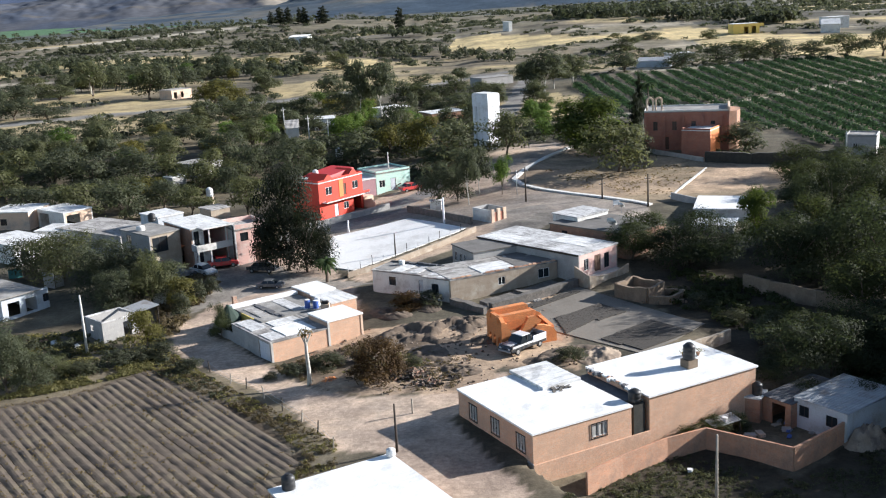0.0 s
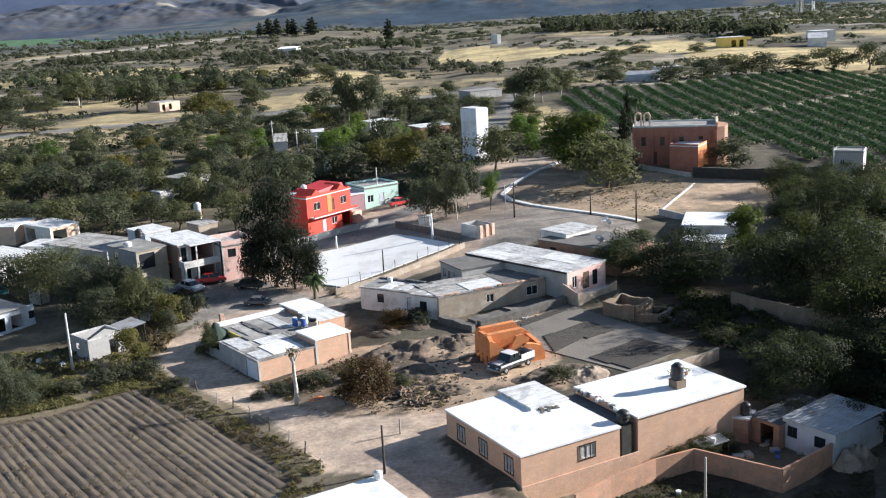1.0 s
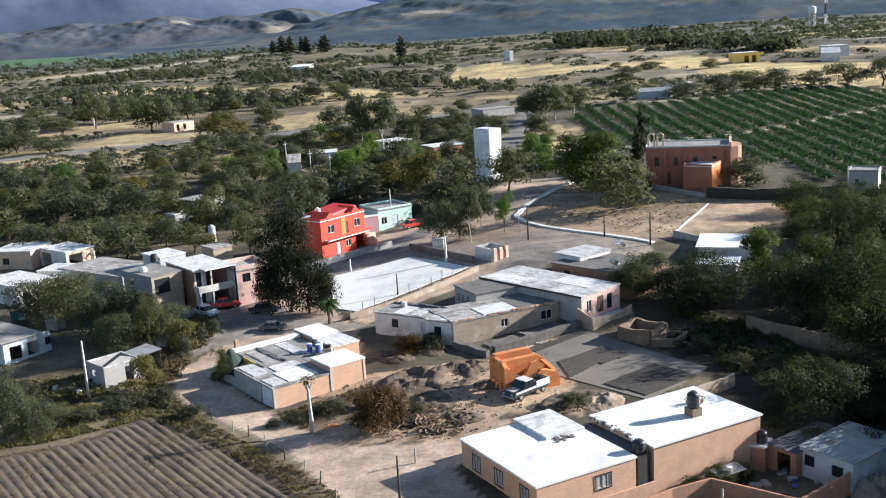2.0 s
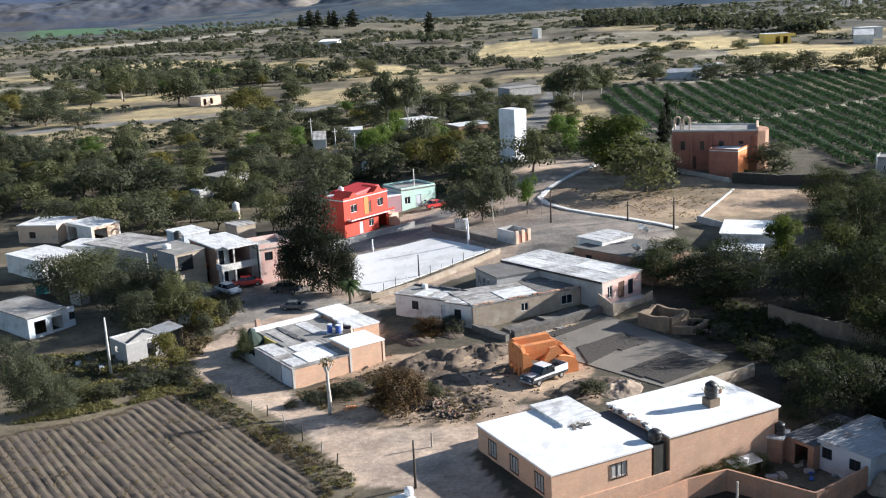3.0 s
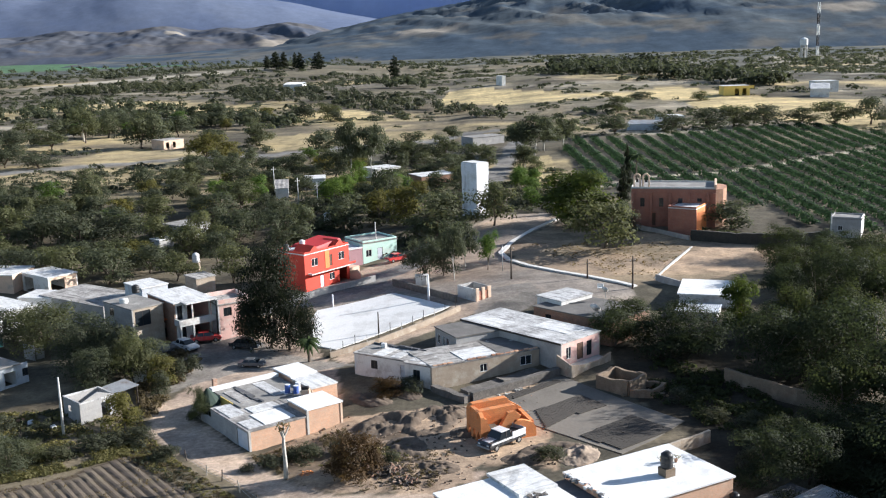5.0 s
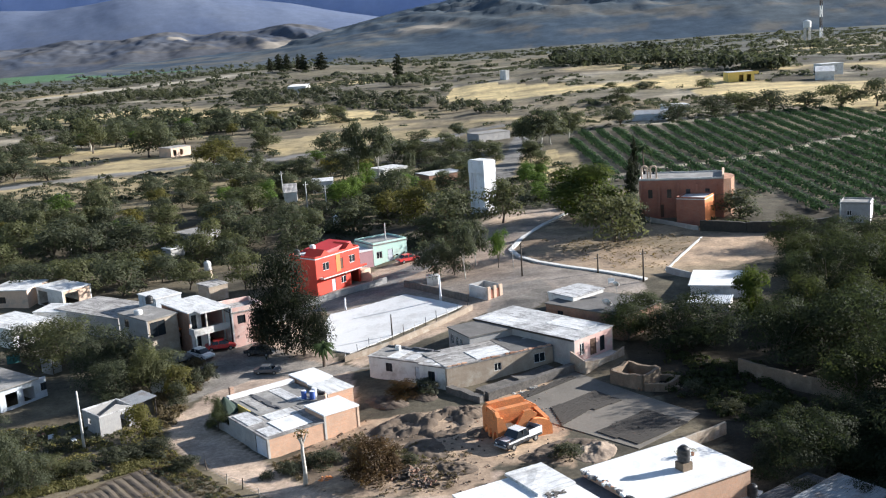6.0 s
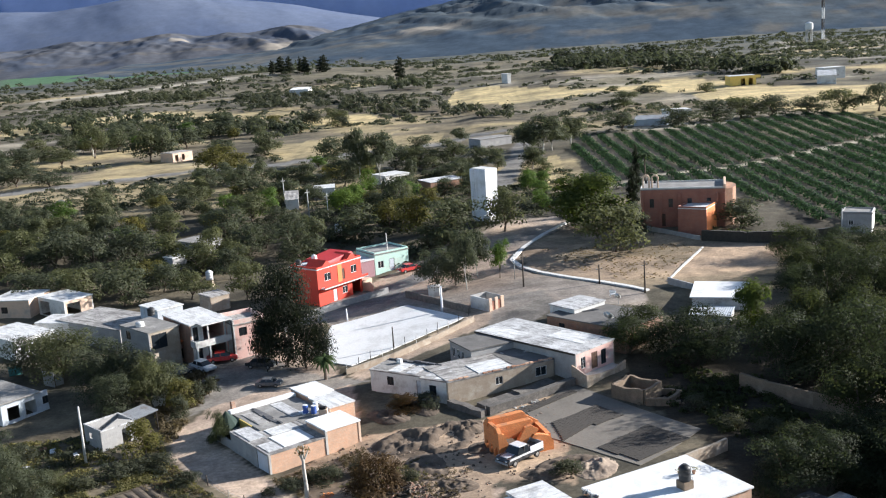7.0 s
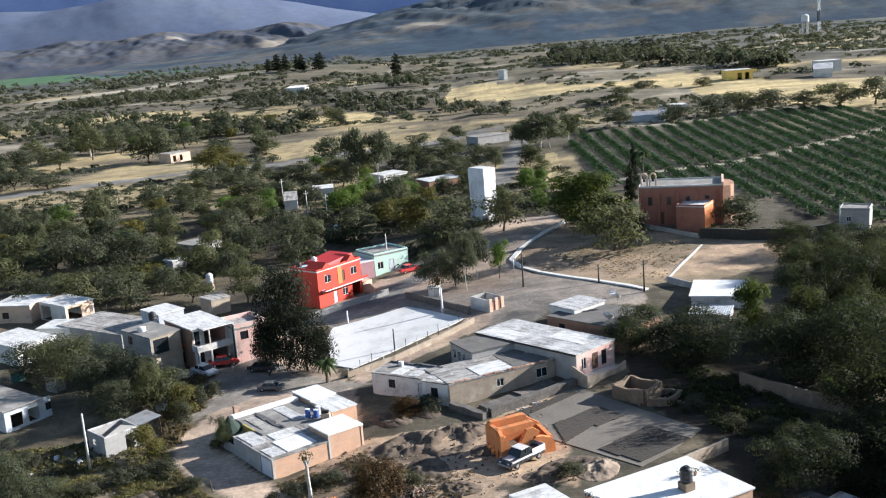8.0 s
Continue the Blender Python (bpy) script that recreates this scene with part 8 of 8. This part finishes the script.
part("brickwork", box(-0.6, 0.6, -0.6, 0.6, 0, 2.9, bevel=0.02), M["stone_shade_black"], tower_b)
water_tank(p.x, p.y, p.z + 2.9, 1.15, 0.55)
x, y, z = (-14.15, 69.9, 2.02)
water_tank(x, y, z - 0.0, 1.5, 0.5)
x, y, z = (-7.1, 74.63, 2.44)
water_tank(x, y, z, 0.6, 0.35, "tank_white", "small white tank at a roof corner")
x, y, z = (24.2, 88.71, 0.4)
water_tank(x, y, z, 1.2, 0.45)
x, y, z = (-46.87, 148.83, 6.3)
water_tank(x, y, z, 1.2, 0.55)
x, y, z = (-46.8, 143.19, 6.22)
water_tank(x, y, z, 0.7, 0.6, "tank_white", "white plastic tank on a grey roof")
x, y, z = (-48.09, 187.36, 1.01)
mast = thing("tank_stand", x, y, z, "tall brick stand for a water tank in the wood", "stand")
part("brickwork", box(-0.6, 0.6, -0.6, 0.6, -0.3, 0.21 + 1.2), M["adobe"], mast)
water_tank(x, y, z + 0.21 + 1.2, 1.7, 0.65, "tank_white", "white water tank high on a stand")
x, y, z = (-28.1, 217.95, 2.44)
mast = thing("tank_stand", x, y, z, "brick stand for a water tank behind the red house", "stand")
part("brickwork", box(-0.6, 0.6, -0.6, 0.6, -0.3, 1.6), M["adobe"], mast)
water_tank(x, y, z + 1.6, 1.8, 0.8, "tank_white", "white water tank behind the red house")


def dish(x, y, z, r, label):
    ob = thing("satellite_dish", x, y, z, label, "satellite dish", "", turn=-35)
    part("post", tube([(0, 0, 0), (0, 0, 1.1)], [0.04, 0.04], 7), M["galv"], ob)
    prof = [(0.0, 0.02), (0.02, r * 0.4), (0.07, r * 0.75), (0.14, r)]
    part("reflector", tube([(0, -a, 0) for a, _ in prof], [b for _, b in prof], 20), M["tank_white"], ob, "", pose(0, 0, 1.3, 35, 0, 0), True)
    part("feed_arm", tube([(0, -0.1, -r * 0.8), (0, -0.7, 0.1)], [0.02, 0.02], 5), M["galv"], ob, "", pose(0, 0, 1.3, 35, 0, 0))


x, y, z = (17.82, 137.16, 4.47)
dish(x, y, z, 0.75, "white satellite dish on a dark flat roof")
x, y, z = (20, 144.26, 5.15)
dish(x, y, z, 0.5, "small satellite dish on a house roof")
x, y, z = (19.74, 147.7, 5.46)
chair = thing("roof_clutter", x, y, z, "white plastic furniture standing on a roof", "furniture")
part("seat", box(-0.45, 0.45, -0.3, 0.3, 0.25, 0.32, bevel=0.03), M["tank_white"], chair)
part("backrest", box(-0.45, 0.45, 0.25, 0.32, 0.32, 0.8, bevel=0.03), M["tank_white"], chair)
for sx in (-0.4, 0.4):
    part("leg", box(sx - 0.05, sx + 0.05, -0.25, 0.25, 0, 0.25), M["tank_white"], chair)

# Things on the roof and in the yard of the bend house.
for x, y, s, c, n, lab in ((1.5, 8.9, 1.0, "tarp_blue", "drum", "blue plastic drum on a roof"), (2.2, 9.6, 0.9, "tarp_blue", "drum", "blue plastic drum on a roof"), (1.6, 10.2, 1.0, "tank_white", "drum", "white plastic drum on a roof"), (3.4, 10.2, 0.75, "plaster_peach", "crate", "pale yellow crate on a roof")):
    p = on_house(bend, bend_axes, x, y, 2.36 if x < 2.4 else 2.28)
    ob = thing(n, p.x, p.y, p.z, lab, n)
    if n == "drum":
        part("body", tube([(0, 0, 0), (0, 0, s * 0.3), (0, 0, s * 0.33), (0, 0, s)], [0.32, 0.33, 0.3, 0.32], 14), M[c], ob)
        part("lid", tube([(0, 0, s), (0, 0, s + 0.04)], [0.3, 0.28], 14), M["tank_white"], ob)
    else:
        part("body", box(-0.5, 0.5, -0.4, 0.4, 0, s, bevel=0.03), M[c], ob)
        part("load", box(-0.4, 0.4, -0.3, 0.3, s, s + 0.3, bevel=0.08), M["iron"], ob)
p = on_house(bend, bend_axes, -3.2, 1.1, 0.0)
x, y = p.x, p.y
canopy = thing("shade_canopy", x, y, top_of(x, y), "closed dark green cloth canopy in a front yard", "canopy")
part("post", tube([(0, 0, -0.2), (0, 0, 3.2)], [0.05, 0.04], 7), M["galv"], canopy)
part("cloth", tube([(0, 0, 1.6), (0, 0, 2.1), (0.05, 0, 2.8), (0, 0, 3.4)], [1.5, 1.3, 0.6, 0.08], 11), M["tarp_green"], canopy)
tree("round", x - 1.2, y + 0.4, 1.5, 1.6, "garden shrubs")
tree("scrub", x + 0.8, y - 0.5, 1.2, 1.2, "garden shrubs")

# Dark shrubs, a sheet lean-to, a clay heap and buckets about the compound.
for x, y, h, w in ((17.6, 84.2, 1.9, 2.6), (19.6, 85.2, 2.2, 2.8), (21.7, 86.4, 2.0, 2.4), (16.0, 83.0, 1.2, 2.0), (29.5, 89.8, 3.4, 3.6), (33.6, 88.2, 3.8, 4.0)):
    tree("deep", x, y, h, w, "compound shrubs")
lean = thing("lean_to", 20.2, 85.6, top_of(20.2, 85.6), "rusty sheet lean-to against the brick house", "shed", turn=30)
part("roof", corrugated(3.0, 1.3, 1.5, 0.25), M["sheet"], lean, "", pose(-1.5, -1.1, 0))
for lx in (-1.4, 1.4):
    part("post", tube([(lx, -1.0, -0.2), (lx, -1.0, 1.5)], [0.05, 0.05], 6), M["wood_dark"], lean)
# Two round white spots of unknown kind, built as buckets.
for x, y, z in ((20.5, 84.9, top_of(20.2, 85.6) + 1.6), (16.3, 78.6, top_of(16.3, 78.6))):
    ob = thing("bucket", x, y, z, "white bucket standing for an unidentified round white object", "bucket", "white buckets")
    part("body", tube([(0, 0, 0), (0, 0, 0.38)], [0.17, 0.22], 14), M["tank_white"], ob)
    part("rim", tube([(0, 0, 0.36), (0, 0, 0.4)], [0.24, 0.24], 14), M["tank_white"], ob)
mound(31.8, 83.2, 1.9, 1.3, 2.3, "soil_pale", "heap of pale clay against the compound wall", 33, 0.0, turn=40)
pots = thing("roof_plants", *on_house(big_house, big_axes, 20.4, 5.4, 3.0), "pale tangle of dry potted plants on the white roof", "plants")
r = np.random.RandomState(9)
v, f = leaf_cloud(r, [(0, 0, 0.4, 0.7, 0.5, 0.4), (1.0, 0.3, 0.35, 0.6, 0.4, 0.35)], 260, 0.06)
o = tagged(new("stems", blades("stems", v, f, M["grass"])), kind="stuff")
o.parent = pots
for q in (-0.3, 0.3, 1.0):
    part("pot", tube([(q, 0.1, 0), (q, 0.1, 0.3)], [0.13, 0.18], 10), M["brick_orange"], pots)

# Yard clutter inside the compound.
r = random.Random(31)
for i in range(16):
    x, y = (24.95, 85.9)
    x, y = x + r.gauss(0, 2.2), y + r.gauss(0, 1.6)
    s = r.uniform(0.25, 0.6)
    ob = thing("scrap", x, y, top_of(x, y), "scrap timber and metal lying in the compound yard", "scrap", "compound scrap")
    bm = box(-s, s, -s * 0.6, s * 0.6, 0, s * r.uniform(0.4, 1.2), bevel=0.04)
    add_box(bm, -s * 1.4, s * 1.2, -0.06, 0.06, s * 0.3, s * 0.45)
    part("piece", bm, M[r.choice(["wood_dark", "plaster_grey", "sheet", "iron", "tarp_blue", "wood_pale"])], ob, "", pose(0, 0, 0, 0, 0, r.uniform(0, 180)))
# Rubble and small heaps between hut and field.
for i in range(14):
    x, y = (-49.14, 113.1)
    x, y = x + r.gauss(0, 3), y + r.gauss(0, 2)
    s = r.uniform(0.2, 0.5)
    ob = thing("rubble_block", x, y, top_of(x, y), "broken concrete and rubbish dumped near the hut", "rubble", "dumped rubble")
    part("block", box(-s, s, -s * 0.7, s * 0.7, -0.1, s * 0.8, bevel=0.06), M[r.choice(["concrete", "plaster_white", "brick_orange", "tarp_green", "plaster_grey"])], ob, "", pose(0, 0, 0, r.uniform(-15, 15), r.uniform(-15, 15), r.uniform(0, 180)))


# ---- palms ----
def palm(x, y, h, w, label):
    ob = thing("palm_tree", x, y, top_of(x, y), label, "tree")
    part("trunk", tube([(0, 0, -0.2), (0.05, 0, h * 0.4), (0, 0.04, h * 0.82)], [0.22, 0.17, 0.15], 9), M["bark"], ob)
    r = random.Random(int(x * 10))
    for i in range(22):
        a, lift = i * 2.4, r.uniform(-0.4, 0.9)
        bm = bmesh.new()
        prev = None
        for k in range(6):
            t = k / 5
            q, z = w / 2 * t, h * 0.82 + w * 0.34 * (lift * t - 1.05 * t * t)
            wd = 0.28 * w / 2 * math.sin(math.pi * (0.12 + 0.86 * t)) * 0.5
            c, s = math.cos(a), math.sin(a)
            cur = [bm.verts.new((q * c - d * wd * s, q * s + d * wd * c, z - abs(d) * wd * 0.5)) for d in (-1, 0, 1)]
            if prev:
                for j in range(2):
                    bm.faces.new((prev[j], prev[j + 1], cur[j + 1], cur[j]))
            prev = cur
        part("frond", bm, M["palm"], ob)


x, y, h, w = (-19.88, 133.45, 3.69, 3.7)
palm(x, y, h, w, "small palm with drooping green fronds beside the court")
x, y, h, w = (38.41, 235.39, 10.14, 4.49)
palm(x, y, h, w, "tall palm behind the church")

# ---- far landmarks ----
x, y = (319, 1026.33)
silo = thing("water_tower", x, y, top_of(x, y), "distant white cylindrical water tower on legs", "water tower")
part("tank_body", tube([(0, 0, 13), (0, 0, 13.5), (0, 0, 19), (0, 0, 20.5)], [3, 3.6, 3.6, 0.6], 18), M["tank_white"], silo)
for a in range(4):
    part("leg", tube([(3 * math.cos(a * 1.57 + 0.8), 3 * math.sin(a * 1.57 + 0.8), -1), (3 * math.cos(a * 1.57 + 0.8), 3 * math.sin(a * 1.57 + 0.8), 13.2)], [0.7, 0.6], 8), M["concrete"], silo)
x, y = (362.98, 1123.89)
mast = thing("radio_mast", x, y, top_of(x, y), "distant red and white banded lattice mast", "mast")
for i in range(5):
    seg = bmesh.new()
    for a in range(3):
        c, s = math.cos(a * 2.094), math.sin(a * 2.094)
        add_tube(seg, [(1.4 * c, 1.4 * s, i * 11 - 1), (1.3 * c, 1.3 * s, i * 11 + 10)], [0.35, 0.35], 5)
        c2, s2 = math.cos((a + 1) * 2.094), math.sin((a + 1) * 2.094)
        add_tube(seg, [(1.4 * c, 1.4 * s, i * 11 - 1), (1.3 * c2, 1.3 * s2, i * 11 + 10)], [0.2, 0.2], 5)
    part("mast_section", seg, M["tank_white" if i % 2 == 0 else "iron"], mast)
x, y = (-106.23, 265.66)
culvert = thing("culvert", x, y, top_of(x, y), "pale concrete culvert mouth under the road", "culvert")
bm, rings = bmesh.new(), []
for i in range(20):
    a = 2 * math.pi * i / 20
    rings.append([bm.verts.new((q * math.cos(a), yy, 1.6 + q * math.sin(a))) for q, yy in ((1.5, -0.3), (1.7, -0.3), (1.7, 8.0), (1.5, 8.0))])
for a, b in zip(rings, rings[1:] + rings[:1]):
    for k in range(4):
        bm.faces.new((a[k], a[(k + 1) % 4], b[(k + 1) % 4], b[k]))
part("pipe_ring", bm, M["stone_dark"], culvert, "dark open pipe", pose(1.0, 0, 0.0, 0, 0, 20))
part("wing_wall", prism([(-4.5, -1.0), (-4.5, 0.4), (-0.9, 3.4), (-0.9, -1.0)], -0.3, 0.1), M["kerb"], culvert, "", pose(0, 0, 0, 0, 0, 20))
part("head_wall", prism([(-0.9, 2.9), (-0.9, 3.5), (3.0, 3.5), (3.0, 2.9)], -0.3, 0.1), M["stone_dark"], culvert, "", pose(0, 0, 0, 0, 0, 20))


def far_belt(outline, count, size, label, seed, leaves="mesquite"):
    """A belt of trees too far off to count."""
    r = np.random.RandomState(seed)
    pts = np.array(outline)
    x, y = r.uniform(pts[:, 0].min(), pts[:, 0].max(), count * 5), r.uniform(pts[:, 1].min(), pts[:, 1].max(), count * 5)
    ok = inside(x, y, outline)
    x, y = x[ok][:count], y[ok][:count]
    vs, fs, at = [], [], 0
    for px_, py_ in zip(x, y):
        w, h = size * r.uniform(0.6, 1.1), size * r.uniform(0.6, 1.2)
        v, f = leaf_cloud(r, [(0, 0, h * 0.5, w * 0.5, w * 0.5, h * 0.5), (w * 0.3, 0, h * 0.4, w * 0.4, w * 0.4, h * 0.38)], 60, w * 0.14)
        vs.append(v + (px_, py_, top_of(px_, py_))), fs.append(f + at)
        at += len(v)
    if vs:
        tagged(new("far_wood", blades("far_wood", np.concatenate(vs), np.concatenate(fs), M[leaves])), label, "wood", "", "stuff")


far_belt([(51.25, 638.4), (104.59, 575.18), (128.7, 538.69), (154.95, 523.85), (169.39, 573.13), (123.36, 642.24), (80.97, 924.66)], 260, 8.0, "dark belt of trees beyond the straw fields", 501)
far_belt([(69.03, 865.57), (118.2, 650.52), (162.7, 898.24), (77.94, 977.33)], 60, 11.0, "tall dark trees behind the grassy hill", 502, "conifer")
far_belt([(-62.71, 615.83), (-22.65, 591.52), (-24.8, 650.31), (-81.99, 804.51)], 40, 6.0, "clump of trees on the plain", 503)
far_belt([(-294.07, 760.86), (-178.54, 725.34), (-200.72, 834.85), (-316.89, 832.55)], 160, 6.0, "dark hedge along the pale field", 504, "scrub")
far_belt([(-273.46, 611.21), (-212.34, 627.68), (-113.72, 515.76), (-64.85, 443.42), (-70.26, 418.06), (-153.24, 489.99), (-236.4, 527.16)], 190, 5.5, "scattered trees in the dry plain", 505)
far_belt([(-144.04, 656.65), (-116.09, 657.96), (15.96, 456.73), (14.83, 426.12), (-65.54, 529.34), (-123.26, 574.83)], 150, 5.0, "low scrub trees on the reddish slope", 506, "scrub")
far_belt([(-504.95, 1135.65), (-205.8, 1019.91), (-133.47, 1315.47), (-159.93, 1579.15), (-393.19, 1720.8), (-614.07, 1382.99)], 160, 7.0, "trees dotted over the far green fields", 507)
